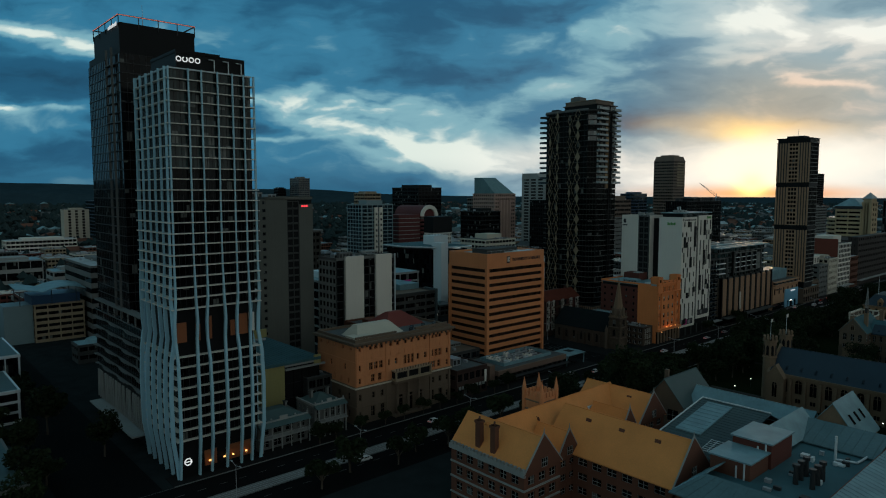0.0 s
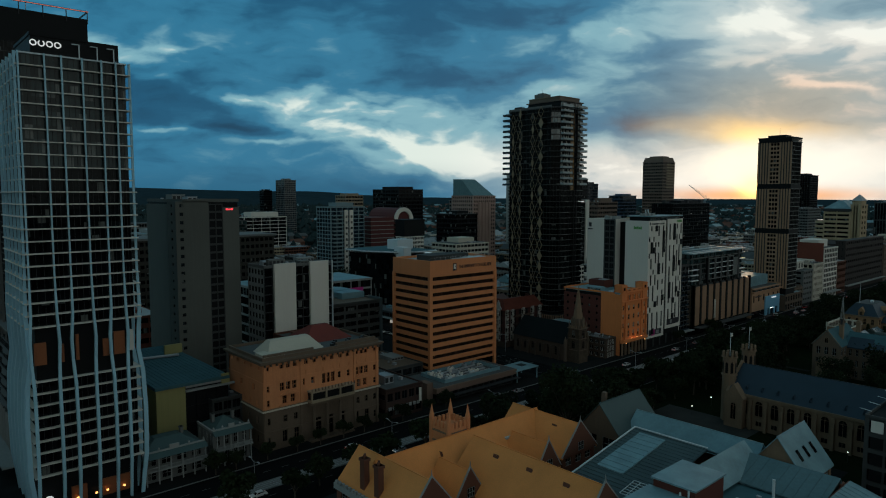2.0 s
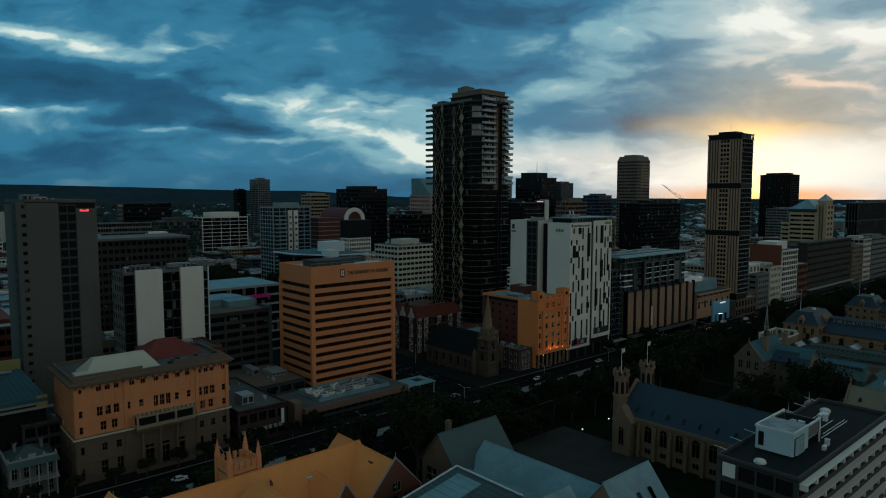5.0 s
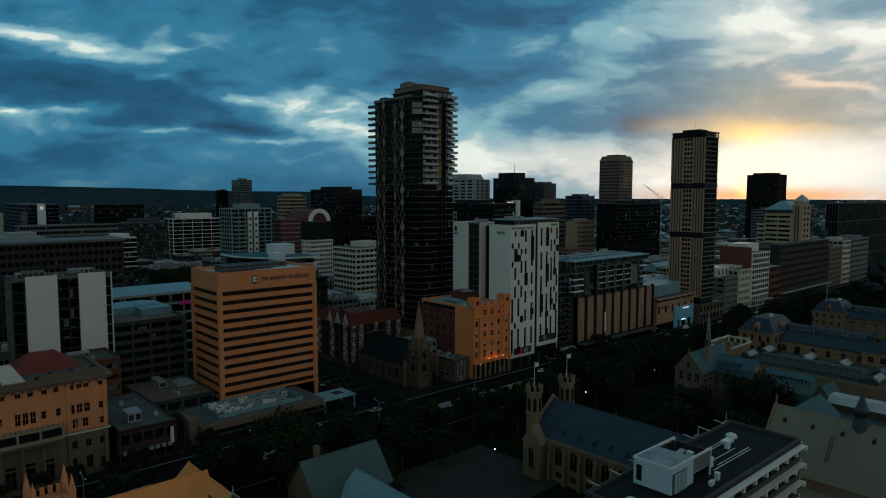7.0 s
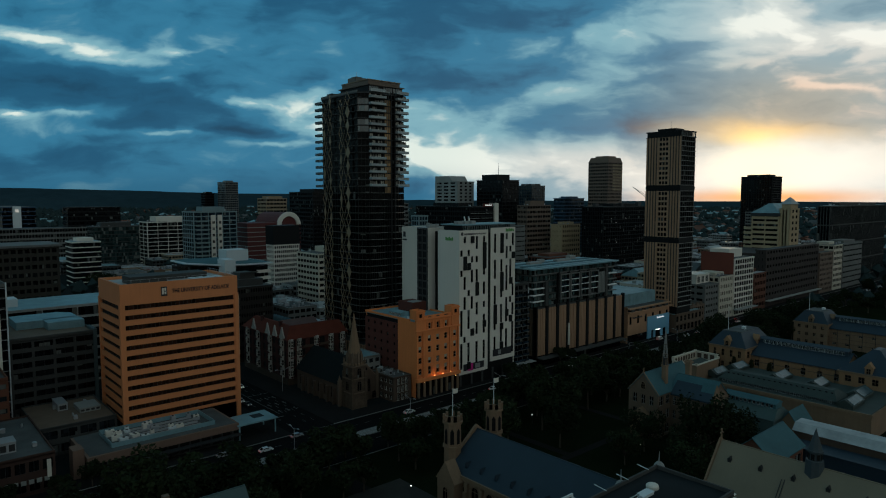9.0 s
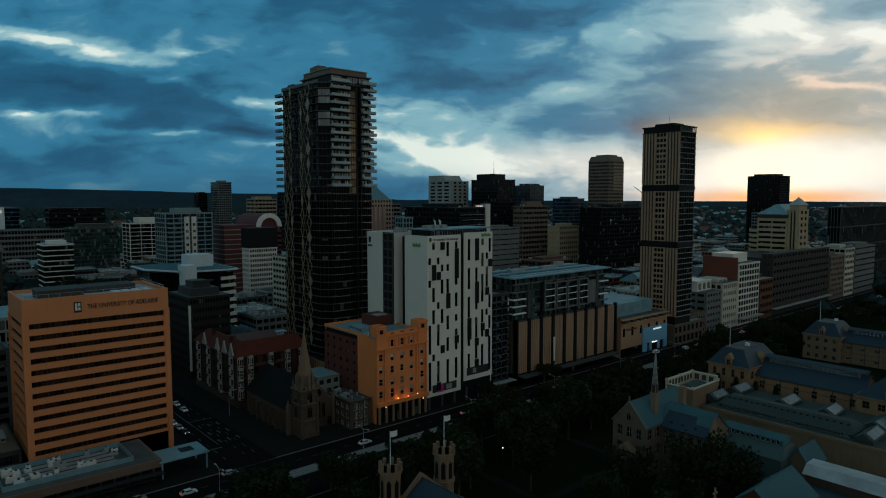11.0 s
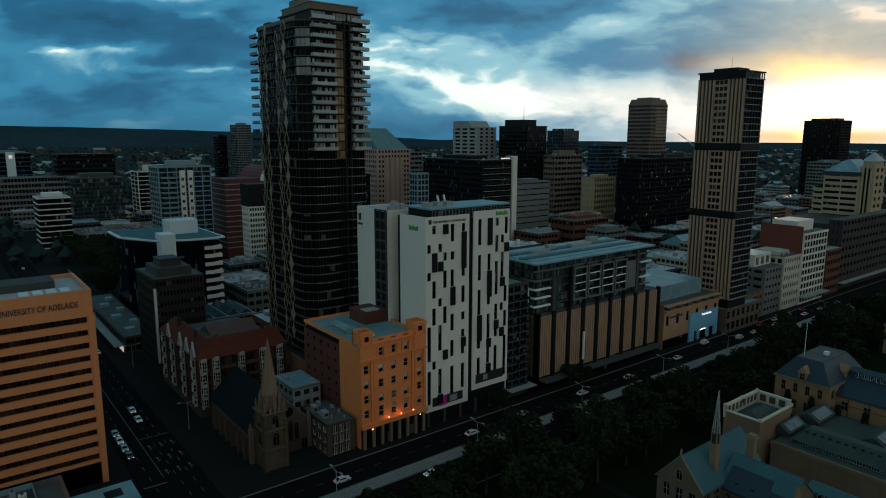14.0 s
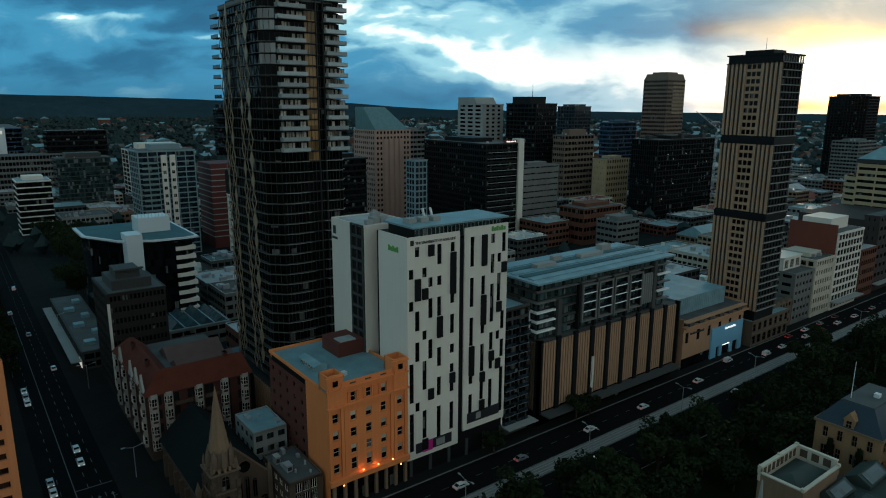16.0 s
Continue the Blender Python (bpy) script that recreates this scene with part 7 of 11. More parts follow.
# ---- north side: university buildings, hall, museum ----
def dormer_vent(parent, x, y, z):
    part("roof_vent", Shape().solid([(x - 0.5, y - 0.7, z - 0.3), (x + 0.5, y - 0.7, z - 0.3), (x, y - 0.7, z + 1.2), (x - 0.5, y + 0.9, z - 0.3), (x + 0.5, y + 0.9, z - 0.3), (x, y + 0.9, z + 1.2)], [(0, 1, 2), (5, 4, 3), (0, 3, 4, 1), (1, 4, 5, 2), (2, 5, 3, 0)]), "brown_brick", parent)


def gable_range(root, x0, y0, x1, y1, eave, ridge, along, wall, roof, floors, cols, over=0.5, ends=True, wins="NE", label="", win_args=None, open_ends=True):
    """A range of rooms with a gable roof: walls with windows, thin roof slopes with overhang, gable walls."""
    w, d = x1 - x0, y1 - y0
    part("inner_wall", Shape().box(x0 + 0.4, y0 + 0.4, 0, x1 - 0.4, y1 - 0.4, eave), "black_panel", root)
    for side in "NESW":
        f = Face(side, w, d, x0, y0)
        c = cols[0] if side in "NS" else cols[1]
        a, b = (0, f.length) if side in "NS" else (0.4, f.length - 0.4)
        if side in wins and c:
            args = dict(pier=1.3, band=1.5, ends=1.2, depth=0.4, frame_mat="pale_concrete", rails=1)
            args.update(win_args or {})
            facade(root, f, 0, eave, floors, c, wall, "glass_black", u0=a, u1=b, **args)
        else:
            s = Shape()
            f.box(s, a, b, -0.4, 0, 0, eave)
            part("wall", s, wall, root)
    t = 0.28
    if along == "x":
        m = (y0 + y1) / 2
        k = (ridge - eave) / (m - y0)
        for sgn, ya in ((1, y0), (-1, y1)):
            e_ = ya - sgn * over
            ze = eave - k * over
            pts = [(x0 - over, e_, ze), (x1 + over, e_, ze), (x1 + over, m, ridge), (x0 - over, m, ridge)]
            part("roof_slope", Shape().solid(pts + [(p[0], p[1], p[2] + t) for p in pts], [(0, 3, 2, 1), (4, 5, 6, 7), (0, 1, 5, 4), (1, 2, 6, 5), (2, 3, 7, 6), (3, 0, 4, 7)] if sgn > 0 else [(0, 1, 2, 3), (7, 6, 5, 4), (4, 5, 1, 0), (5, 6, 2, 1), (6, 7, 3, 2), (7, 4, 0, 3)]), roof, root, label)
        for xa in (x0, x1 - 0.4):
            part("gable_wall", Shape().solid([(xa, y0, eave), (xa, y1, eave), (xa, m, ridge), (xa + 0.4, y0, eave), (xa + 0.4, y1, eave), (xa + 0.4, m, ridge)], [(0, 2, 1), (3, 4, 5), (0, 1, 4, 3), (1, 2, 5, 4), (2, 0, 3, 5)]), wall, root)
        part("ridge_cap", Shape().beam((x0 - over, m, ridge + t), (x1 + over, m, ridge + t), 0.16), roof, root)
    else:
        m = (x0 + x1) / 2
        k = (ridge - eave) / (m - x0)
        for sgn, xa in ((1, x0), (-1, x1)):
            e_ = xa - sgn * over
            ze = eave - k * over
            pts = [(e_, y0 - over, ze), (e_, y1 + over, ze), (m, y1 + over, ridge), (m, y0 - over, ridge)]
            part("roof_slope", Shape().solid(pts + [(p[0], p[1], p[2] + t) for p in pts], [(0, 1, 2, 3), (7, 6, 5, 4), (4, 5, 1, 0), (5, 6, 2, 1), (6, 7, 3, 2), (7, 4, 0, 3)] if sgn > 0 else [(0, 3, 2, 1), (4, 5, 6, 7), (0, 1, 5, 4), (1, 2, 6, 5), (2, 3, 7, 6), (3, 0, 4, 7)]), roof, root, label)
        for ya in (y0, y1 - 0.4):
            part("gable_wall", Shape().solid([(x0, ya, eave), (x1, ya, eave), (m, ya, ridge), (x0, ya + 0.4, eave), (x1, ya + 0.4, eave), (m, ya + 0.4, ridge)], [(0, 1, 2), (5, 4, 3), (0, 3, 4, 1), (1, 4, 5, 2), (2, 5, 3, 0)]), wall, root)
        part("ridge_cap", Shape().beam((m, y0 - over, ridge + t), (m, y1 + over, ridge + t), 0.16), roof, root)


def parapet_gable(root, x0, x1, y, z0, z1, wall="brown_brick", trim="pale_concrete"):
    """Stepped brick gable end facing north with a pale window and coping."""
    m = (x0 + x1) / 2
    part("gable_end", Shape().solid([(x0, y, z0), (x1, y, z0), (m, y, z1), (x0, y + 0.5, z0), (x1, y + 0.5, z0), (m, y + 0.5, z1)], [(0, 1, 2), (5, 4, 3), (0, 3, 4, 1), (1, 4, 5, 2), (2, 5, 3, 0)]), wall, root)
    part("coping", Shape().beam((x0 - 0.2, y + 0.2, z0), (m, y + 0.2, z1 + 0.25), 0.22).beam((x1 + 0.2, y + 0.2, z0), (m, y + 0.2, z1 + 0.25), 0.22), trim, root)
    part("window", window_mesh(2.2, 2.2, "glass_black", trim, 2, rails=1), None, root, at=(m - 1.1, y - 0.05, z0 + 0.5))
    part("finial", Shape().round(m, y + 0.2, z1, z1 + 1.6, 0.2, 0.05, 6), trim, root)


def ochre_college(label):
    root = thing("college_building", 0, 0, label, "building")
    brick = dict(pier=1.5, band=1.9, ends=1.4)
    # main range along the avenue
    gable_range(root, 118, 108, 172, 121.5, 15.5, 22.6, "x", "brown_brick", "ochre_tile", 4, (14, 3), wins="NESW", label="ochre tiled roof slope", win_args=brick)
    # east pavilion with its parapet
    gable_range(root, 112.5, 97.5, 125.5, 122.5, 16.2, 23.4, "y", "brown_brick", "ochre_tile", 4, (3, 6), wins="NE", label="ochre tiled roof slope", win_args=brick)
    # long middle wing towards the north, and the west wing
    gable_range(root, 134.5, 72.5, 151.5, 109, 15.0, 23.6, "y", "brown_brick", "ochre_tile", 4, (4, 8), wins="NEW", label="ochre tiled roof slope", win_args=brick)
    gable_range(root, 164.5, 99.5, 178, 122, 15.5, 22.4, "y", "brown_brick", "ochre_tile", 4, (3, 5), wins="NEW", label="ochre tiled roof slope", win_args=brick)
    # small cross wings between
    for x0, x1, y0, z in ((128.6, 137.0, 100.5, 20.6), (153.6, 162.0, 98.8, 20.8)):
        gable_range(root, x0, y0, x1, 110, 14.5, z, "y", "brown_brick", "ochre_tile", 4, (2, 0), wins="N", label="ochre tiled roof slope", win_args=brick)
        parapet_gable(root, x0 - 0.4, x1 + 0.4, y0 - 0.55, 14.5, z + 0.9)
    parapet_gable(root, 112.0, 126.0, 96.9, 16.2, 24.4)
    parapet_gable(root, 134.0, 152.0, 71.9, 15.0, 24.6)
    parapet_gable(root, 164.0, 178.5, 98.9, 15.5, 23.4)
    # white stone bands and crenellated parapet on the east front
    for z in (4.0, 8.2, 12.2):
        part("string_course", Shape().box(112.25, 97.3, z - 0.2, 112.5, 122.6, z + 0.25).box(112.5, 97.25, z - 0.2, 125.6, 97.5, z + 0.25), "pale_concrete", root)
    part("parapet", Shape().box(111.9, 97.0, 15.6, 112.5, 122.8, 16.9), "pale_concrete", root)
    for i in range(20):
        part("merlon", Shape().box(111.9, 97.2 + i * 1.28, 16.9, 112.5, 97.9 + i * 1.28, 17.6), "pale_concrete", root)
    for yy in (108.0, 113.2):
        part("chimney", Shape().box(113.6, yy, 17, 115.0, yy + 1.6, 24.6).box(113.4, yy - 0.2, 24.0, 115.2, yy + 1.8, 24.6).round(114.0, yy + 0.5, 24.6, 25.4, 0.25, n=6).round(114.6, yy + 1.1, 24.6, 25.4, 0.25, n=6), "brown_brick", root)
    for x, y, z in ((120.6, 104, 22.2), (141.0, 100, 22.6), (141.0, 90, 22.6), (141.0, 80, 22.6), (169.5, 106, 21.4), (122, 112.4, 21.3), (135, 112.6, 21.2), (148, 112.6, 21.2)):
        dormer_vent(root, x, y, z - 1.4)
    for x, y, z in ((131, 112, 18.6), (156, 111, 18.5), (158, 112.5, 18.5), (171, 104, 20.0)):
        s = Shape().box(x, y, z, x + 1.4, y + 1.0, z + 1.0).round(x + 2.2, y + 0.6, z - 0.2, z + 1.0, 0.35, n=8)
        part("cooling_unit", s, "white_metal", root)
    parapet_gable(root, 117.0, 122.4, 122.4, 17.0, 22.0)
    return root


ochre_college("red-brown brick college with pale stone bands and ochre tiled roofs")


def gate_tower(x, y):
    root = thing("gateway_tower", x, y, "square golden stone tower with corner pinnacles and battlements", "tower")
    w, h = 6.6, 25.0
    part("wall", Shape().box(0, 0, 0, w, w, h - 1.2), "gold_stone", root)
    for z in (8.0, 15.0, 20.0, 22.6):
        part("string_course", Shape().box(-0.2, -0.2, z, w + 0.2, w + 0.2, z + 0.4), "sandstone", root)
    for i in range(4):
        for side in "NESW":
            s = Shape()
            Face(side, w, w).box(s, 0.8 + i * 1.4, 1.6 + i * 1.4, -0.4, 0.1, h - 1.2, h + 0.4)
            part("merlon", s, "gold_stone", root)
    for side in "NESW":
        f = Face(side, w, w)
        for j, z in enumerate((10, 16.4)):
            at, turn = f.spot(2.0, 4.6, 0.04, z)
            part("window", arch_window(2.6, 3.2, ("glass_black", "sandstone")), None, root, at=at, turn=turn)
    for cx in (0.1, w - 0.1):
        for cy in (0.1, w - 0.1):
            part("pinnacle", Shape().round(cx, cy, 0, h + 0.6, 0.75, 0.65, 8).round(cx, cy, h + 0.6, h + 4.2, 0.7, 0.03, 8), "gold_stone", root)
    return root


gate_tower(140.4, 115.6)


def blue_roof_block():
    root = thing("laboratory_building", 0, 0, "brick laboratory under jumbled blue-grey metal roofs", "building")
    e = 17.5
    part("wall", Shape().box(152, 44, 0, 190, 88, e), "brown_brick", root)
    part("wing_wall", Shape().box(129, 44, 0, 152, 69, e), "brown_brick", root)
    for i in range(7):
        part("window", window_mesh(1.6, 2.4, "glass_black", "pale_concrete", 1, rails=1), None, root, at=(128.9, 47.5 + i * 3.1, 11.5), turn=-90)
    part("deck", Shape().box(134, 44.4, e, 178, 69, e + 0.4), "roof_teal", root, "grey flat roof deck")

    def slope(pts, m="roof_blue", label="ribbed blue-grey metal roof", seams=0):
        ob = part("roof_slope", Shape().solid([*pts] + [(p[0], p[1], p[2] - 0.3) for p in pts], [(0, 1, 2, 3), (7, 6, 5, 4), (4, 5, 1, 0), (5, 6, 2, 1), (6, 7, 3, 2), (7, 4, 0, 3)]), m, root, label)
        a, b, c, d = [Vector(q) for q in pts]
        for i in range(seams):
            k = (i + 0.5) / seams
            part("seam", Shape().beam(a.lerp(d, k) + Vector((0, 0, 0.04)), b.lerp(c, k) + Vector((0, 0, 0.04)), 0.07), m, ob)

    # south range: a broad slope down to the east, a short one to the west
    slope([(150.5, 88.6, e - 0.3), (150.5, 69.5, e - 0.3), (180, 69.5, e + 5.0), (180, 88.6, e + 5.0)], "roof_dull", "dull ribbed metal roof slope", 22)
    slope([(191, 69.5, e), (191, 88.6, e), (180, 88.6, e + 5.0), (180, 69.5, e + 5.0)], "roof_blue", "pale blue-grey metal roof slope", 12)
    part("verge", Shape().beam((150.5, 88.6, e - 0.1), (180, 88.6, e + 5.2), 0.2).beam((180, 88.6, e + 5.2), (180, 69.5, e + 5.2), 0.2), "white_metal", root)
    part("gable_wall", Shape().solid([(152, 88, e), (190, 88, e), (180, 88, e + 4.8), (152, 87.6, e), (190, 87.6, e), (180, 87.6, e + 4.8)], [(0, 2, 1), (3, 4, 5), (0, 1, 4, 3), (1, 2, 5, 4), (2, 0, 3, 5)]), "brown_brick", root)
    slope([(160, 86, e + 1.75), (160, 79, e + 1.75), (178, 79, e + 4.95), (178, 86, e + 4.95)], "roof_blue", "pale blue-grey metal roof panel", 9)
    # tiled strips round the deck
    slope([(177, 44, e + 1.0), (188, 44, e + 4.0), (188, 64, e + 4.0), (177, 64, e + 1.0)], "roof_tile_blue", "blue-grey tiled roof strip", 9)
    slope([(191, 44, e - 0.4), (191, 64, e - 0.4), (188, 64, e + 4.0), (188, 44, e + 4.0)], "roof_tile_blue", "blue-grey tiled roof strip")
    slope([(128, 43.5, e - 0.4), (134.5, 48, e + 3.4), (134.5, 65, e + 3.4), (128, 70, e - 0.4)][::-1], "roof_tile_blue", "blue-grey tiled roof strip", 10)
    slope([(128, 70, e - 0.4), (134.5, 65, e + 3.4), (150, 65, e + 3.4), (150, 70, e - 0.4)][::-1], "roof_blue", "pale blue-grey metal roof slope", 6)
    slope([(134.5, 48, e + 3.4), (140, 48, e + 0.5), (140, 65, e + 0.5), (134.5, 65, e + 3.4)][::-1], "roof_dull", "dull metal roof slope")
    part("gable_wall", Shape().box(188.1, 43.9, e - 0.4, 190.5, 44.3, e + 2.5), "brown_brick", root)
    # brick plant houses and blue boxes on the deck
    for a, b, c, d, z, m in ((154, 59, 166, 68, e + 6.2, "red_brick"), (144, 59.5, 153.6, 68.6, e + 4.2, "brown_brick")):
        part("plant_house", Shape().box(a, b, e + 0.4, c, d, z), m, root)
        part("plant_roof", Shape().box(a - 0.4, b - 0.4, z, c + 0.4, d + 0.4, z + 0.35), "roof_blue", root, "pale blue-grey metal roof")
        part("downpipe", Shape().round(a - 0.2, b + 1.2, e + 0.4, z, 0.2, n=6).round(a - 0.2, b + 3.0, e + 0.4, z - 1, 0.2, n=6), "white_metal", root)
    part("gable_roof", Shape().gable(166.5, 60.5, 189, 69.5, e + 1.2, e + 6.2, "x"), "roof_blue", root, "pale blue-grey metal gable")
    s = Shape()
    for i in range(7):
        s.beam((153.5 + i * 0.95, 70.6, e + 0.5 + i * 0.17), (153.5 + i * 0.95, 75.6, e + 0.5 + i * 0.17), 0.09)
    for q in (70.6, 72.3, 74.0, 75.6):
        s.beam((153.5, q, e + 0.5), (159.2, q, e + 1.55), 0.09)
    part("skylight_frame", s, "white_metal", root, "white framed skylight grille")
    for i in range(6):
        px, py = 150.5 + (i % 3) * 3.0, 49 + (i // 3) * 3.4
        part("flue", Shape().round(px, py, e + 0.4, e + 4.2, 0.6, 0.5, 8).round(px, py, e + 4.2, e + 4.9, 0.8, 0.8, 8), "dark_metal", root, "dark metal flue with cap")
    part("pipe", Shape().round(171.0, 51, e + 0.4, e + 6.4, 0.3, n=8).beam((171, 51, e + 0.7), (172.5, 46.8, e + 0.7), 0.28, n=8).beam((172.5, 46.8, e + 0.7), (177.5, 46.2, e + 0.9), 0.28, n=8), "white_metal", root, "white bent ventilation pipe")
    rng = random.Random(9)
    for i in range(20):
        px, py = rng.uniform(142, 174), rng.uniform(46, 57)
        part("roof_unit", Shape().box(px, py, e + 0.4, px + rng.uniform(0.6, 1.8), py + rng.uniform(0.6, 1.8), e + rng.uniform(0.8, 1.6)), rng.choice(["steel", "white_metal", "dark_metal"]), root)
    # the next roof to the north
    part("lean_wall", Shape().box(144.3, 24.3, 0, 191.7, 43.2, 14.5), "brown_brick", root)
    slope([(143.6, 24, 14.6), (192, 24, 14.6), (192, 43.4, 20.0), (143.6, 43.4, 20.0)], "roof_blue", "pale blue-grey metal roof slope", 0)
    part("ridge_wall", Shape().box(144, 43.2, 14, 192, 43.7, 19.9), "brown_brick", root)
    for i in range(26):
        k = 145 + i * 1.85
        part("seam", Shape().beam((k, 24, 14.7), (k, 43.3, 20.1), 0.07), "roof_blue", root)
    return root


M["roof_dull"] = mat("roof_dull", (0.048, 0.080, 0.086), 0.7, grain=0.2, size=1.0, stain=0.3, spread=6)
M["roof_tile_blue"] = mat("roof_tile_blue", (0.085, 0.155, 0.172), 0.65, grain=0.35, size=0.7, stain=0.2, spread=6)
blue_roof_block()


def long_hall():
    root = thing("lecture_hall", 0, 0, "long stone hall under a blue-grey metal gable roof", "building")
    gable_range(root, 194.5, 66, 208.5, 101, 12.5, 19.0, "y", "grey_stone", "roof_blue", 1, (2, 9), wins="EN", label="blue-grey metal roof slope", win_args=dict(pier=2.0, band=5.5, sill=0.5))
    gable_range(root, 190.5, 100, 210.5, 113, 14.5, 22.0, "x", "grey_stone", "roof_green", 2, (5, 2), wins="EN", label="grey-green metal roof slope", win_args=dict(pier=2.0, band=3.5))
    part("chimney", Shape().box(195, 108, 20, 196.2, 109.2, 24.0), "grey_stone", root)
    return root


long_hall()


def attic_house():
    root = thing("annexe_house", 0, 0, "rendered house with a steep blue-grey roof and skylights", "building")
    gable_range(root, 190.5, 51.5, 206.0, 64.5, 17.5, 25.8, "x", "sandstone", "roof_blue", 4, (4, 3), wins="NE", label="steep pale blue-grey roof slope", win_args=dict(pier=1.6, band=2.0))
    for i in range(3):
        x = 193.5 + i * 4
        k = (25.8 - 17.5) / 6.5
        part("skylight", Shape().solid([(x, 53.6, 17.5 + k * 2.1 + 0.35), (x + 1.2, 53.6, 17.5 + k * 2.1 + 0.35), (x + 1.2, 55.2, 17.5 + k * 3.7 + 0.35), (x, 55.2, 17.5 + k * 3.7 + 0.35), (x, 53.6, 17.5 + k * 2.1 + 0.5), (x + 1.2, 53.6, 17.5 + k * 2.1 + 0.5), (x + 1.2, 55.2, 17.5 + k * 3.7 + 0.5), (x, 55.2, 17.5 + k * 3.7 + 0.5)],
                                        [(0, 3, 2, 1), (4, 5, 6, 7), (0, 1, 5, 4), (1, 2, 6, 5), (2, 3, 7, 6), (3, 0, 4, 7)]), "glass_black", root)
    return root


attic_house()


def great_hall():
    """Gothic hall with twin octagonal towers towards the avenue and slate roof."""
    root = thing("great_hall", 0, 0, "gothic sandstone hall with slate roof and twin flagged towers", "building")
    x0, x1, y0, y1, e, r = 264.5, 287.0, 54.0, 103.5, 11.6, 19.6
    gable_range(root, x0, y0, x1, y1, e, r, "y", "sandstone", "roof_slate", 1, (0, 0), wins="", label="dark slate roof slope", over=0.3)
    for i in range(9):
        yy = y1 - 4.4 - i * 5.2
        part("arched_window", arch_window(2.6, 5.4, ("glass_black", "sandstone")), None, root, at=(x0 - 0.05, yy, 5.0), turn=-90)
        part("window", window_mesh(2.0, 1.6, "glass_black", "sandstone", 1), None, root, at=(x0 - 0.05, yy - 0.3, 1.6), turn=-90)
        part("buttress", Shape().box(x0 - 1.4, yy + 0.9, 0, x0, yy + 1.9, 8.6).box(x0 - 0.8, yy + 0.9, 8.6, x0, yy + 1.9, 10.6), "sandstone", root)
        part("lucarne", Shape().gable(x0 + 1.7, yy - 1.6, x0 + 3.6, yy - 0.8, e + 1.6, e + 3.0, "x").box(x0 + 1.75, yy - 1.55, e + 0.9, x0 + 3.4, yy - 0.85, e + 1.6), "roof_slate", root)
        part("buttress", Shape().box(x1, yy + 0.9, 0, x1 + 1.4, yy + 1.9, 8.6), "sandstone", root)
    part("parapet", Shape().box(x0 - 0.5, y0, e - 0.6, x0 - 0.1, y1, e + 0.4).box(x1 + 0.1, y0, e - 0.6, x1 + 0.5, y1, e + 0.4), "sandstone", root)
    m = (x0 + x1) / 2
    part("south_gable", Shape().solid([(x0 - 0.4, y1, e), (x1 + 0.4, y1, e), (m, y1, r + 1.4), (x0 - 0.4, y1 + 0.8, e), (x1 + 0.4, y1 + 0.8, e), (m, y1 + 0.8, r + 1.4)], [(0, 1, 2), (5, 4, 3), (0, 3, 4, 1), (1, 4, 5, 2), (2, 5, 3, 0)]), "sandstone", root)
    part("north_gable", Shape().solid([(x0 - 0.4, y0 - 0.8, e), (x1 + 0.4, y0 - 0.8, e), (m, y0 - 0.8, r + 1.2), (x0 - 0.4, y0, e), (x1 + 0.4, y0, e), (m, y0, r + 1.2)], [(0, 1, 2), (5, 4, 3), (0, 3, 4, 1), (1, 4, 5, 2), (2, 5, 3, 0)]), "sandstone", root)
    part("east_porch", Shape().box(x0 - 3.2, y1 - 6.5, 0, x0, y1 - 0.2, 10.5).gable(x0 - 3.4, y1 - 6.9, x0, y1 + 0.2, 10.5, 15.6, "x"), "sandstone", root)
    part("arched_window", arch_window(2.0, 6.0, ("glass_black", "sandstone")), None, root, at=(x0 - 3.25, y1 - 2.4, 3.0), turn=-90)
    for cx in (x0 + 3.6, x1 - 3.4):
        cy = y1 + 1.5
        t = part("tower", Shape().round(cx, cy, 0, 23.6, 2.5, 2.35, 8, phase=math.pi / 8), "sandstone", root, "octagonal stone tower")
        for k in range(8):
            a = 2 * math.pi * k / 8
            px, py = cx + 2.25 * math.cos(a), cy + 2.25 * math.sin(a)
            lou = Shape().poly([(-0.5, -0.03, 0), (0.5, -0.03, 0), (0.5, -0.03, 3.4), (0, -0.03, 4.2), (-0.5, -0.03, 3.4)])
            part("louvre", lou, "black_panel", t, at=(px, py, 17.6), turn=math.degrees(a) + 90)
            part("merlon", Shape().round(px, py, 23.6, 25.2, 0.5, n=4), "sandstone", t)
        part("string_course", Shape().round(cx, cy, 16.6, 17.0, 2.75, n=8, phase=math.pi / 8), "sandstone", t)
        part("string_course", Shape().round(cx, cy, 23.0, 23.6, 2.8, n=8, phase=math.pi / 8), "sandstone", t)
        part("flagpole", Shape().round(cx, cy, 23.6, 32.0, 0.12, 0.07, 6), "white_metal", root)
        part("flag", Shape().solid([(cx + 0.1, cy, 30.6), (cx + 1.2, cy + 0.3, 30.3), (cx + 2.0, cy + 0.1, 30.5), (cx + 2.0, cy + 0.1, 31.8), (cx + 1.2, cy + 0.3, 31.6), (cx + 0.1, cy, 31.9)], [(0, 1, 4, 5), (1, 2, 3, 4)]), "white_panel", root)
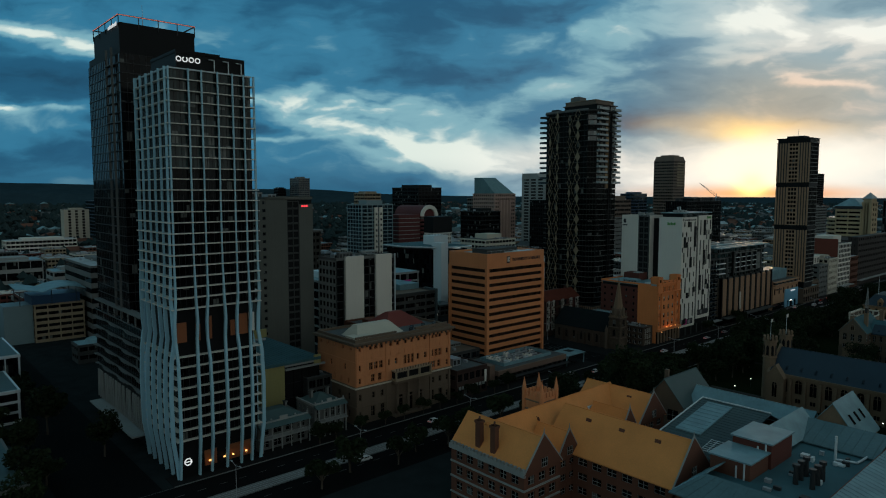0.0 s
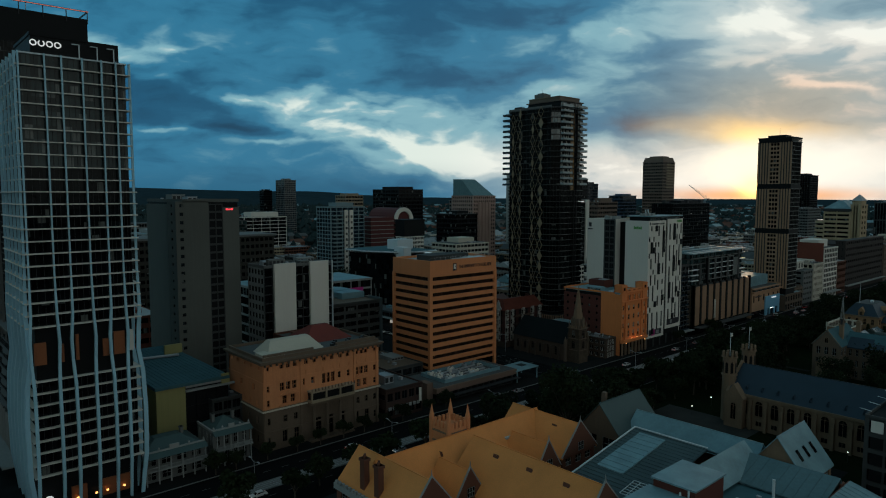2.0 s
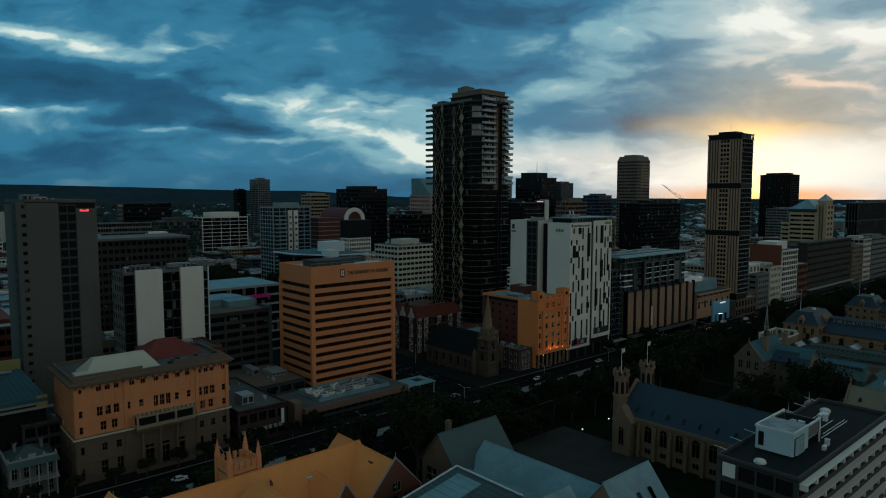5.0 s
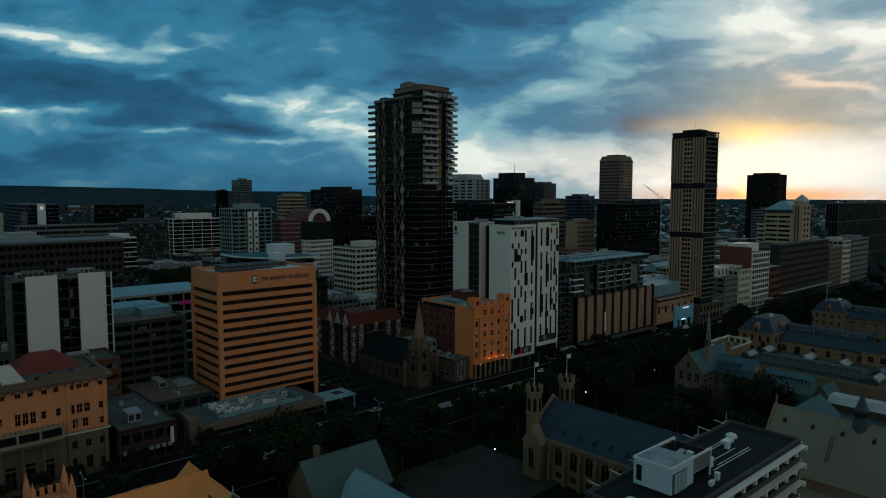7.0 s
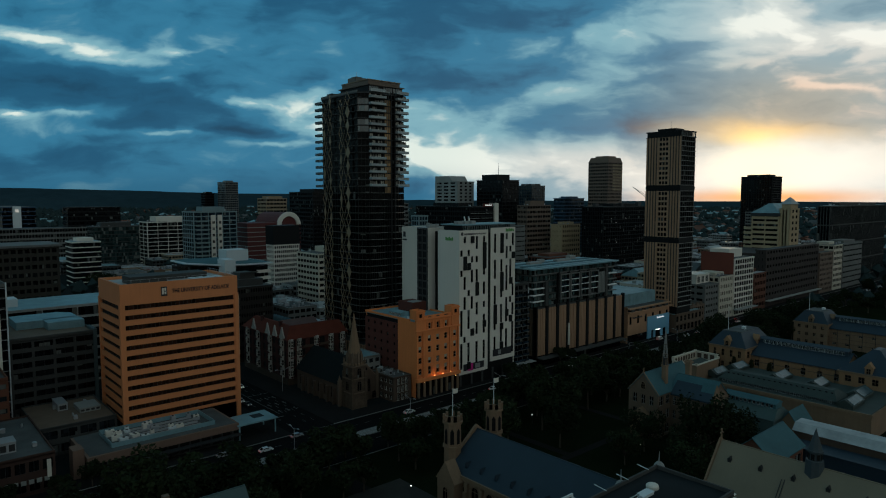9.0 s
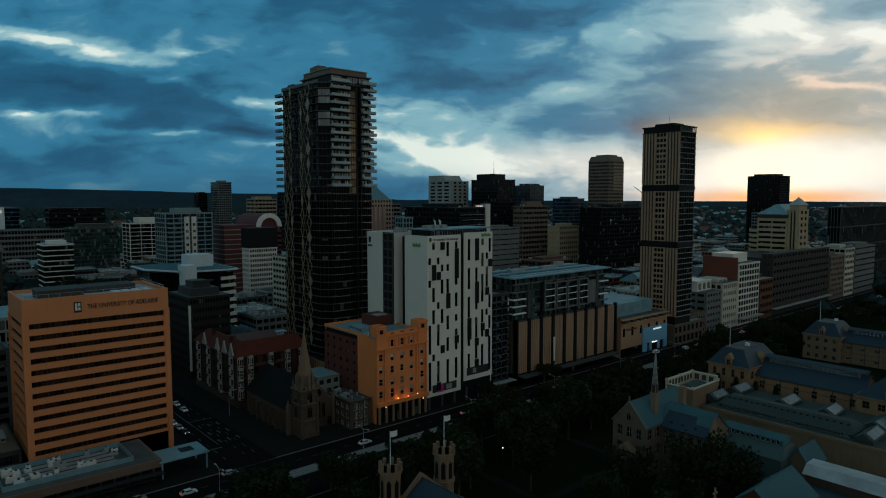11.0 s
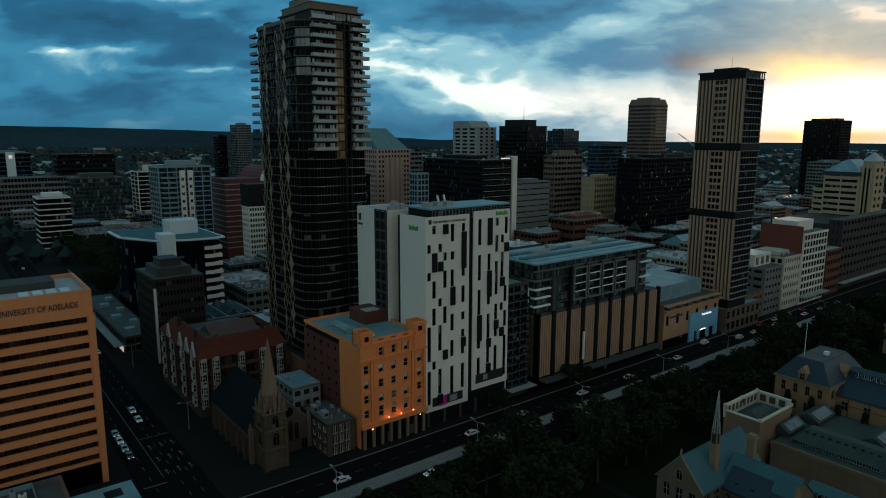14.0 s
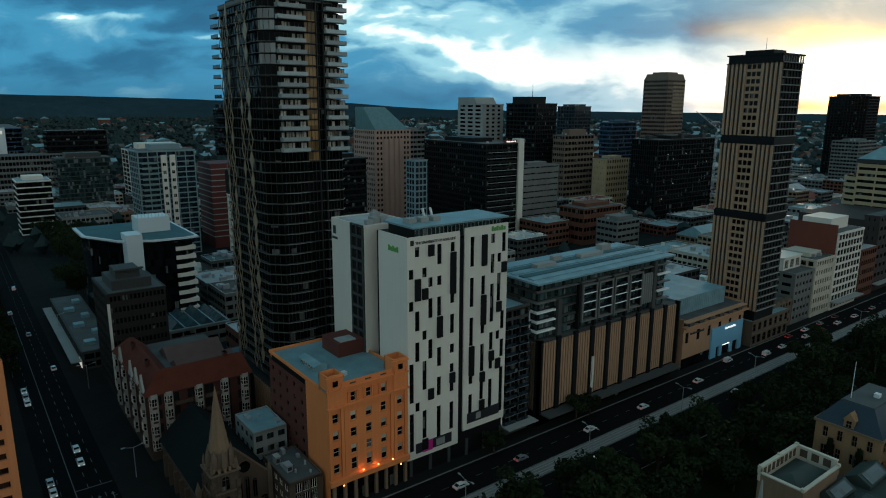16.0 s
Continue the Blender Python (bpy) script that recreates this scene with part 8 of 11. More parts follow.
    for cx in (x0 + 3.8, x1 - 4.0):
        part("turret", Shape().round(cx, y0 - 0.4, 0, 18.5, 1.5, 1.4, 8).round(cx, y0 - 0.4, 18.5, 21.5, 1.6, 1.6, 8).dome(cx, y0 - 0.4, 21.5, 1.55, 2.6, 8, 4).round(cx, y0 - 0.4, 24.0, 26.4, 0.18, 0.05, 6), "pale_concrete", root, "pale stone turret with a small dome")
    return root


great_hall()


M["screen_pale"] = mat("screen_pale", (0.42, 0.56, 0.60), 0.5, grain=0.06, stain=0.12, bump=0.04)
M["stained_roof"] = mat("stained_roof", (0.20, 0.27, 0.29), 0.7, grain=0.35, size=2.0, stain=0.8, spread=3.0)
M["black_roof"] = mat("black_roof", (0.016, 0.02, 0.022), 0.9, spec=0.1, grain=0.2, size=1.2, stain=0.35, spread=5)


def louvred_block():
    """Modern flat-roofed building with white sun-shades and a pale rooftop box."""
    x0, y0, w, d, h = 214.5, 31.5, 56.5, 15.8, 28.0
    root = thing("library_block", x0, y0, "dark flat-roofed block with rows of white sun-shades", "building")
    core(root, w, d, h - 0.5)
    for side in "NESW":
        f = Face(side, w, d)
        nf = 7
        fh = h / nf
        cols = 12 if side in "NS" else 4
        a, b = (0, f.length) if side in "NS" else (0.36, f.length - 0.36)
        facade(root, f, 0, h, nf, cols, "dark_concrete", "glass_black", pier=0.5, band=1.1, depth=0.36, u0=a, u1=b, bars=2)
        if side in "ES":
            continue
        for j in range(1, nf + 1):
            z = j * fh - 0.6
            s = Shape()
            f.box(s, 0.2, f.length - 0.2, 0.05, 1.5, z, z + 0.12)
            shade = part("sunshade", s, "white_panel", root)
            for i in range(12 if side == "N" else 0):
                c = 0.4 + i * (f.length - 1.0) / 11
                s = Shape()
                f.box(s, c, c + 0.7, 0.05, 1.4, z - 1.1, z)
                part("louvre", s, "white_panel", shade)
    for j in range(7):
        for i in range(4):
            z = j * 4 + 0.8
            y = 0.9 + i * (d - 1.4) / 4
            part("louvre_panel", Shape().box(-0.5, y, z, -0.38, y + 2.6, z + 2.8), "white_panel" if (i + 2 * j) % 5 == 0 else "black_panel", root)
    part("roof", Shape().box(0.2, 0.2, h - 0.5, w - 0.2, d - 0.2, h), "black_roof", root, "black membrane flat roof")
    part("parapet", Shape().box(0, 0, h - 0.2, w, 0.4, h + 0.7).box(0, 0.4, h - 0.2, 0.4, d, h + 0.7).box(w - 0.4, 0.4, h - 0.2, w, d, h + 0.7).box(0.4, d - 0.4, h - 0.2, w - 0.4, d, h + 0.7), "dark_concrete", root)
    # pale plant house: roofed on one half, an open machine yard on the other
    bx0, bx1, by0, by1, bz, mid = 10.2, 25.0, 4.9, 12.4, h + 5.4, 18.3
    part("plant_house", Shape().box(bx0, by0, h + 0.4, mid, by1, bz - 0.3), "screen_pale", root, "pale blue-white rooftop plant house")
    part("plant_house_roof", Shape().box(bx0 + 0.1, by0 + 0.1, bz - 0.3, mid - 0.1, by1 - 0.1, bz - 0.1), "stained_roof", root, "pale roof with dark stains")
    part("roof_edge", Shape().box(bx0 - 0.15, by0 - 0.15, bz - 0.35, bx0 + 0.1, by1 + 0.15, bz + 0.1).box(bx0 + 0.1, by0 - 0.15, bz - 0.35, bx1, by0 + 0.1, bz + 0.1).box(bx0 + 0.1, by1 - 0.1, bz - 0.35, bx1, by1 + 0.15, bz + 0.1), "white_metal", root)
    part("opening", Shape().box(bx0 - 0.06, by1 - 1.7, h + 1.2, bx0, by1 - 0.6, h + 4.2), "black_panel", root)
    for i in range(5):
        part("fin", Shape().box(bx0 + 1.2 + i * 0.9, by0 - 0.45, h + 0.5, bx0 + 1.45 + i * 0.9, by0, bz - 1.4), "screen_pale", root)
    part("recess", Shape().box(bx0 + 0.6, by0 - 0.05, h + 0.5, bx0 + 5.6, by0, bz - 1.3), "dark_concrete", root)
    part("plant_screen", Shape().box(mid + 0.2, by0 + 0.1, h + 2.4, bx1 - 0.3, by0 + 0.3, bz - 0.4), "concrete", root, "grey plant screen panel")
    part("screen_post", Shape().box(bx1 - 0.3, by0 - 0.1, h, bx1, by0 + 0.2, bz - 0.35), "white_metal", root)
    part("screen_post", Shape().box(bx1 - 0.3, by1 - 0.2, h, bx1, by1 + 0.1, bz - 0.35), "white_metal", root)
    part("yard_wall", Shape().box(bx1 - 0.2, by0 + 0.2, h, bx1, by1 - 0.2, bz - 0.6).box(mid, by1 - 0.2, h, bx1 - 0.3, by1, bz - 0.6), "dark_metal", root)
    rng = random.Random(6)
    for i in range(6):
        px, py = rng.uniform(mid + 0.6, bx1 - 2.2), rng.uniform(by0 + 0.8, by1 - 2.2)
        part("machine", Shape().box(px, py, h + 2.0, px + rng.uniform(0.8, 1.5), py + rng.uniform(0.8, 1.4), h + rng.uniform(3.4, 4.6)), rng.choice(["steel", "white_metal", "dark_metal"]), root)
    part("yard_floor", Shape().box(mid, by0 + 0.3, h + 1.8, bx1 - 0.3, by1 - 0.2, h + 2.0), "roof_blue", root)
    for px, py, a, b, c in ((26.5, 6.0, 0.9, 0.8, 1.9), (28.2, 6.3, 0.9, 0.8, 1.9), (27.0, 8.6, 1.2, 0.7, 0.7), (33.0, 9.5, 0.9, 0.7, 0.6), (40.0, 8.4, 1.0, 0.9, 1.5), (42.4, 9.6, 3.0, 1.6, 0.5), (20.0, 2.2, 1.4, 0.6, 0.8), (23.5, 2.6, 0.8, 0.8, 1.3)):
        part("roof_unit", Shape().box(px, py, h, px + a, py + b, h + c).box(px - 0.06, py - 0.06, h + c, px + a + 0.06, py + b + 0.06, h + c + 0.1), "white_metal", root)
    part("water_tank", Shape().dome(47.5, 11.2, h + 0.5, 1.2, 0.5, 10, 3).round(47.5, 11.2, h, h + 0.5, 1.2, 1.2, 10), "white_panel", root, "white round roof tank")
    part("water_tank", Shape().dome(3.6, 8.6, h + 0.3, 1.2, 0.6, 10, 3).round(3.6, 8.6, h, h + 0.3, 1.2, 1.2, 10), "white_panel", root, "white round roof cowl")
    for yy, a, b in ((5.0, 26.5, 43.0), (5.7, 29.5, 43.5), (7.4, 30.0, 41.0), (10.4, 30.0, 46.0), (11.1, 27.0, 46.0)):
        part("roof_pipe", Shape().beam((a, yy, h + 0.4), (b, yy, h + 0.4), 0.08, n=6), "white_metal", root)
    for i in range(8):
        part("davit", Shape().beam((w * (i + 0.5) / 8, d - 0.5, h + 0.7), (w * (i + 0.5) / 8, d + 2.2, h + 1.0), 0.08), "white_metal", root)
    return root


louvred_block()


M["fleche_lead"] = mat("fleche_lead", (0.045, 0.062, 0.070), 0.75, grain=0.3, size=0.6, stain=0.35, streak=0.3)


def elder_hall():
    root = thing("concert_hall", 0, 0, "cream-roofed gothic concert hall with a slim lead fleche", "building")
    gable_range(root, 291.5, -22.0, 314.5, 49.0, 12.2, 25.0, "y", "sandstone", "cream_roof", 1, (3, 9), wins="E", label="cream metal roof slope", win_args=dict(pier=4.2, band=6.0, sill=0.5), over=0.4)
    for i in range(6):
        y = 45.4 - i * 6.85
        for sgn in (-1, 1):
            x = 303 + sgn * 2.7
            part("lucarne", Shape().gable(x - 0.6, y - 0.1, x + 0.6, y + 0.9, 22.3, 23.0, "x").box(x - 0.5, y, 21.3, x + 0.5, y + 0.8, 22.3), "dark_metal", root)
    for x in (291.8, 314.2):
        part("gable_pinnacle", Shape().round(x, 49.2, 0, 15, 0.9, 0.8, 6).round(x, 49.2, 15, 18.5, 0.9, 0.04, 6), "sandstone", root)
    part("gable_cross", Shape().box(302.85, 49.1, 25.2, 303.15, 49.4, 28.0).box(302.3, 49.1, 26.8, 303.7, 49.4, 27.1), "sandstone", root)
    part("coping", Shape().beam((291.0, 49.4, 11.8), (303, 49.4, 25.7), 0.35).beam((315.0, 49.4, 11.8), (303, 49.4, 25.7), 0.35), "sandstone", root)
    fx, fy = 303.0, 29.0
    part("fleche", Shape().round(fx, fy, 22.0, 26.6, 2.2, 1.8, 8).round(fx, fy, 26.6, 28.4, 1.4, 1.3, 8).round(fx, fy, 28.4, 28.8, 1.7, 1.7, 8).round(fx, fy, 28.8, 33.4, 1.45, 0.04, 8), "fleche_lead", root, "slate-grey octagonal fleche with a tapering spire")
    for k in range(8):
        a = math.pi * k / 4
        part("louvre", Shape().box(-0.35, -0.03, 0, 0.35, 0.03, 1.3), "black_panel", root, at=(fx + 1.34 * math.cos(a), fy + 1.34 * math.sin(a), 26.8), turn=math.degrees(a) + 90)
    part("ladder", Shape().beam((294.6, 33.6, 16.1), (299.6, 33.6, 21.6), 0.10).beam((294.6, 34.2, 16.1), (299.6, 34.2, 21.6), 0.10), "dark_metal", root)
    for x in (287.6, 314.4):
        part("aisle", Shape().box(x, -18, 0, x + 4, 45, 7.5), "sandstone", root)
        part("aisle_roof", Shape().prism([(x - 0.3, -18.3), (x + 4.2, -18.3), (x + 4.2, 45.3), (x - 0.3, 45.3)], 7.5, 9.2, 0, [(x + (3.8 if x < 300 else -0.2), -18.3), (x + (4.2 if x < 300 else 0.2), -18.3), (x + (4.2 if x < 300 else 0.2), 45.3), (x + (3.8 if x < 300 else -0.2), 45.3)]), "cream_roof", root)
    return root


elder_hall()


def mitchell_building():
    root = thing("gothic_building", 0, 0, "sandstone gothic building with blue-grey roofs and a spire", "building")
    lead = dict(pier=1.6, band=1.9, ends=1.2)
    gable_range(root, 353.0, 95.2, 378.5, 106.4, 15.2, 21.6, "x", "grey_stone", "roof_teal", 3, (6, 3), wins="NE", label="blue-grey metal roof slope", win_args=lead, over=0.3)
    gable_range(root, 361.5, 81.0, 374.5, 96.0, 14.2, 19.8, "y", "grey_stone", "roof_teal", 3, (3, 5), wins="NE", label="blue-grey metal roof slope", win_args=lead, over=0.3)
    part("slate_skirt", Shape().solid([(360.9, 81.2, 13.9), (360.9, 95.0, 13.9), (365.4, 95.0, 17.8), (365.4, 81.2, 17.8), (360.9, 81.2, 14.4), (360.9, 95.0, 14.4), (365.4, 95.0, 18.3), (365.4, 81.2, 18.3)], [(0, 1, 2, 3), (7, 6, 5, 4), (4, 5, 1, 0), (5, 6, 2, 1), (6, 7, 3, 2), (7, 4, 0, 3)]), "roof_slate", root, "darker slate lower roof")
    for y in (84.5, 88.5, 92.0):
        part("skylight", Shape().box(362.3, y, 15.4, 363.3, y + 0.7, 15.9), "glass_blue", root)
    part("dormer_roof", Shape().gable(362.9, 80.9, 367.7, 85.4, 15.7, 19.5, "y"), "roof_teal", root)
    part("dormer_gable", Shape().gable(363.0, 80.5, 367.6, 80.9, 15.6, 19.4, "y").box(363.4, 80.7, 13.8, 367.2, 84.0, 15.6), "sandstone", root, "small stone gable with a pointed window")
    part("gable_cross", Shape().box(352.9, 100.65, 22.0, 353.2, 100.95, 23.6), "sandstone", root)
    for y0, y1 in ((94.8, 100.8), (106.8, 100.8)):
        part("coping", Shape().beam((353.0, y0, 15.0), (353.0, y1, 22.0), 0.28), "sandstone", root)
    part("arched_window", arch_window(1.6, 2.6, ("glass_black", "sandstone")), None, root, at=(352.95, 101.6, 16.2), turn=-90)
    sx, sy = 361.4, 97.6
    shaft = part("stack", Shape().box(sx - 0.8, sy - 0.8, 12, sx + 0.8, sy + 0.8, 23.4).prism([(sx - 1.0, sy - 1.0), (sx + 1.0, sy - 1.0), (sx + 1.0, sy + 1.0), (sx - 1.0, sy + 1.0)], 23.4, 23.9), "sandstone", root, "pale stone shaft below the spire")
    part("spire_foot", Shape().round(sx, sy, 23.9, 26.4, 0.95, 0.8, 8), "dark_metal", root, "dark lead foot of the spire")
    for k in range(8):
        a = math.pi * k / 4
        c, q = math.cos(a), math.sin(a)
        part("spire_rib", Shape().beam((sx + 0.85 * c, sy + 0.85 * q, 26.4), (sx + 0.03 * c, sy + 0.03 * q, 36.4), 0.10), "pale_concrete", root, "pale rib of an open spire")
    for z, r in ((27.6, 0.80), (29.2, 0.66), (31.0, 0.50), (33.0, 0.32)):
        part("spire_ring", Shape().round(sx, sy, z, z + 0.22, r, r * 0.96, 8), "grey_stone", root)
    for k in range(4):
        c, q = math.cos(math.pi / 4 + k * math.pi / 2), math.sin(math.pi / 4 + k * math.pi / 2)
        part("pinnacle", Shape().round(sx + 0.9 * c, sy + 0.9 * q, 23.9, 28.0, 0.2, 0.02, 5), "sandstone", shaft)
    part("chimney", Shape().box(369.2, 92.6, 12, 370.9, 94.3, 25.0).box(368.9, 92.3, 24.0, 371.2, 94.6, 24.5), "sandstone", root, "tall pale stone chimney")
    part("entrance", Shape().box(350.6, 97.5, 0, 353, 104, 7.0).gable(350.2, 97.1, 353, 104.4, 7.0, 10.2, "x"), "sandstone", root)
    return root


mitchell_building()


def museum_range(label, stone, pavs, wing):
    """Long museum wing with a glazed ridge lantern between steep-roofed pavilions."""
    root = thing("museum_building", 0, 0, label, "building", "museum wings")
    x0, y0, x1, y1, eave, ridge = wing
    gable_range(root, x0, y0, x1, y1, eave, ridge, "y", stone, "roof_slate", 2, (4, max(4, int((y1 - y0) / 6.0))), wins="NE", label="dark slate roof slope", win_args=dict(pier=4.4, band=4.0))
    m = (x0 + x1) / 2
    part("ridge_lantern", Shape().box(m - 2.2, y0 + 1, ridge - 1.6, m + 2.2, y1 - 1, ridge + 1.0), "roof_slate", root)
    me = window_mesh(1.3, 1.5, "glass_green", "white_metal", 1)
    for i in range(int((y1 - y0 - 4) / 1.7)):
        part("pane", me, None, root, at=(m - 2.23, y0 + 3.6 + i * 1.7, ridge - 0.75), turn=-90)
    part("lantern_cap", Shape().gable(m - 2.6, y0 + 0.6, m + 2.6, y1 - 0.6, ridge + 1.0, ridge + 1.9, "y"), "roof_slate", root)
    for i in range(int((y1 - y0) / 6)):
        part("downpipe", Shape().round(x0 - 0.15, y0 + 3 + i * 6, 0.2, eave, 0.12, n=6), "dark_metal", root)
    for z in (eave * 0.28, eave * 0.5, eave * 0.78, eave - 0.8):
        part("string_course", Shape().box(x0 - 0.16, y0, z, x0, y1, z + 0.28), "grey_stone", root)
    for a, b, c, e, h, top, flat in pavs:
        part("pavilion_inner_wall", Shape().box(a + 0.4, b + 0.4, 0, c - 0.4, e - 0.4, h), "black_panel", root)
        for side in "NESW":
            f = Face(side, c - a, e - b, a, b)
            u0, u1 = (0, f.length) if side in "NS" else (0.4, f.length - 0.4)
            facade(root, f, 0, h, 3, 5 if side in "NS" else 4, stone, "glass_black", pier=2.4, band=2.4, ends=1.6, u0=u0, u1=u1, depth=0.4, rails=1, frame_mat="sandstone")
        part("cornice", Shape().box(a - 0.5, b - 0.5, h - 0.3, c + 0.5, e + 0.5, h + 0.4), "sandstone", root)
        part("mansard_roof", Shape().hip(a - 0.2, b - 0.2, c + 0.2, e + 0.2, h + 0.4, top, 4.2 if flat else 9.0), "roof_slate", root, "steep slate mansard roof")
        if flat:
            part("mansard_top", Shape().box(a + 4.2, b + 4.2, top, c - 4.2, e - 4.2, top + 0.3), "roof_grey", root)
            part("flagpole", Shape().round(a + 6.5, e - 5.5, top + 0.3, top + 11, 0.12, 0.07, 6), "white_metal", root)
            part("roof_box", Shape().box(a + 12, b + 6, top + 0.3, a + 13.6, b + 7.4, top + 1.4), "white_metal", root)
        for px, py, turn in ((a + 0.3, (b + e) / 2, -90), ((a + c) / 2, b + 0.3, 0)):
            d = part("dormer", Shape().box(-1.3, -0.3, 0, 1.3, 1.8, 2.6).gable(-1.6, -0.5, 1.6, 2.2, 2.6, 4.8, "y"), stone, root, at=(px, py, h + 0.2), turn=turn)
            part("pane", window_mesh(1.4, 1.9, "glass_black", "sandstone", 1, rails=1), None, d, at=(-0.7, -0.34, 0.5))
    return root


museum_range("gold stone museum wing with slate mansard pavilion and ridge lantern", "museum_stone", ((438, 103.6, 464, 120, 16.2, 22.4, True), (438, 47, 462, 67, 14.4, 23.0, False)), (443.5, 67, 462.5, 103.6, 13.4, 18.6))
museum_range("paler stone museum wing with slate roofs across the court", "sandstone", ((546, 107, 567, 124.5, 12.4, 18.6, True),), (549, 46, 564, 107, 10.6, 15.2))


def gallery_roofs():
    root = thing("gallery_building", 0, 0, "low art gallery with balustrade and glazed grey-green roof lights", "building")
    part("wall", Shape().box(403.5, 46, 0, 437, 104, 9.2), "sandstone", root)
    part("cornice", Shape().box(403.0, 45.6, 8.4, 403.5, 104.2, 9.6), "sandstone", root)
    part("roof", Shape().box(403.8, 46.4, 9.2, 436.6, 103.6, 9.5), "olive_roof", root)
    part("roof_monitor", Shape().box(407, 58, 9.5, 419, 100, 10.6).prism([(406.6, 57.6), (419.4, 57.6), (419.4, 100.4), (406.6, 100.4)], 10.6, 13.2, 0, [(411.5, 60), (414.5, 60), (414.5, 98), (411.5, 98)]), "olive_roof", root, "grey-green metal roof monitor")
    me = window_mesh(1.9, 0.9, "glass_green", "steel", 2)
    for i in range(20):
        part("pane", me, None, root, at=(406.95, 60.6 + i * 2.0, 9.6), turn=-90)
        part("roof_slot", Shape().box(409.9, 59.9 + i * 1.97, 12.25, 410.6, 60.6 + i * 1.97, 12.75), "black_panel", root)
    for x, y, ww, dd in ((420.5, 82, 12, 6), (418.5, 53, 12, 6), (404.8, 52, 12, 5), (423, 100, 11, 6), (409, 102, 10, 5), (421, 68, 11, 6)):
        b = part("skylight", Shape().box(x, y, 9.5, x + ww, y + dd, 10.6).gable(x - 0.3, y - 0.3, x + ww + 0.3, y + dd + 0.3, 10.6, 12.6, "x"), "olive_roof", root, "grey-green roof light")
        part("glazing", Shape().solid([(x + 1, y, 11.0), (x + ww - 1, y, 11.0), (x + ww - 1, y + dd / 2 - 0.4, 12.55), (x + 1, y + dd / 2 - 0.4, 12.55), (x + 1, y, 10.8), (x + ww - 1, y, 10.8), (x + ww - 1, y + dd / 2 - 0.4, 12.35), (x + 1, y + dd / 2 - 0.4, 12.35)], [(0, 1, 2, 3), (7, 6, 5, 4), (4, 5, 1, 0), (5, 6, 2, 1), (6, 7, 3, 2), (7, 4, 0, 3)]), "sky_glass", b, "pale blue roof glazing")
    part("front_block", Shape().box(399.3, 105.6, 0, 417.6, 116, 13.4), "sandstone", root)
    part("front_roof", Shape().hip(400.1, 106.1, 417.0, 115.3, 13.4, 15.6, 4.4), "olive_roof", root, "sunk olive-grey hipped roof")
    for a, b, c, e in ((399.1, 105.4, 417.8, 106.0), (399.1, 115.4, 417.8, 116.1), (399.1, 106.0, 399.8, 115.4), (417.1, 106.0, 417.8, 115.4)):
        near_side = e < 107 or c < 400
        part("parapet", Shape().box(a, b, 13.4, c, e, 15.4 if near_side else 16.8), "sandstone" if near_side else "cream_panel", root)
        part("coping", Shape().box(a - 0.15, b - 0.15, 15.4 if near_side else 16.8, c + 0.15, e + 0.15, 15.7 if near_side else 17.1), "cream_panel", root)
    for i in range(8):
        part("parapet_panel", Shape().box(400.4 + i * 2.1, 115.32, 14.4, 401.7 + i * 2.1, 115.4, 16.4), "dark_stone", root)
    for i in range(3):
        part("parapet_panel", Shape().box(417.02, 107.2 + i * 2.8, 14.4, 417.1, 109.0 + i * 2.8, 16.4), "dark_stone", root)
    for cx, cy in ((399.4, 105.7), (417.5, 105.7), (399.4, 115.8), (417.5, 115.8), (408.5, 115.8)):
        part("pedestal", Shape().box(cx - 0.4, cy - 0.4, 15.3, cx + 0.4, cy + 0.4, 17.4 if cy > 110 else 16.2), "cream_panel", root)
    return root


M["olive_roof"] = mat("olive_roof", (0.032, 0.048, 0.044), 0.8, grain=0.2, size=0.8, stain=0.3, spread=5)
M["sky_glass"] = glass("sky_glass", (0.045, 0.085, 0.10), 0.2, 0.2, 0.0)
M["gravel"] = mat("gravel", (0.05, 0.042, 0.032), 0.95, spec=0.05, grain=0.3, size=0.5, stain=0.3, spread=6)
gallery_roofs()
whole("court", Shape().box(386, 20, -0.2, 403.4, 104, 0.09), "gravel", "brown gravel court between the galleries", "court", "structure")


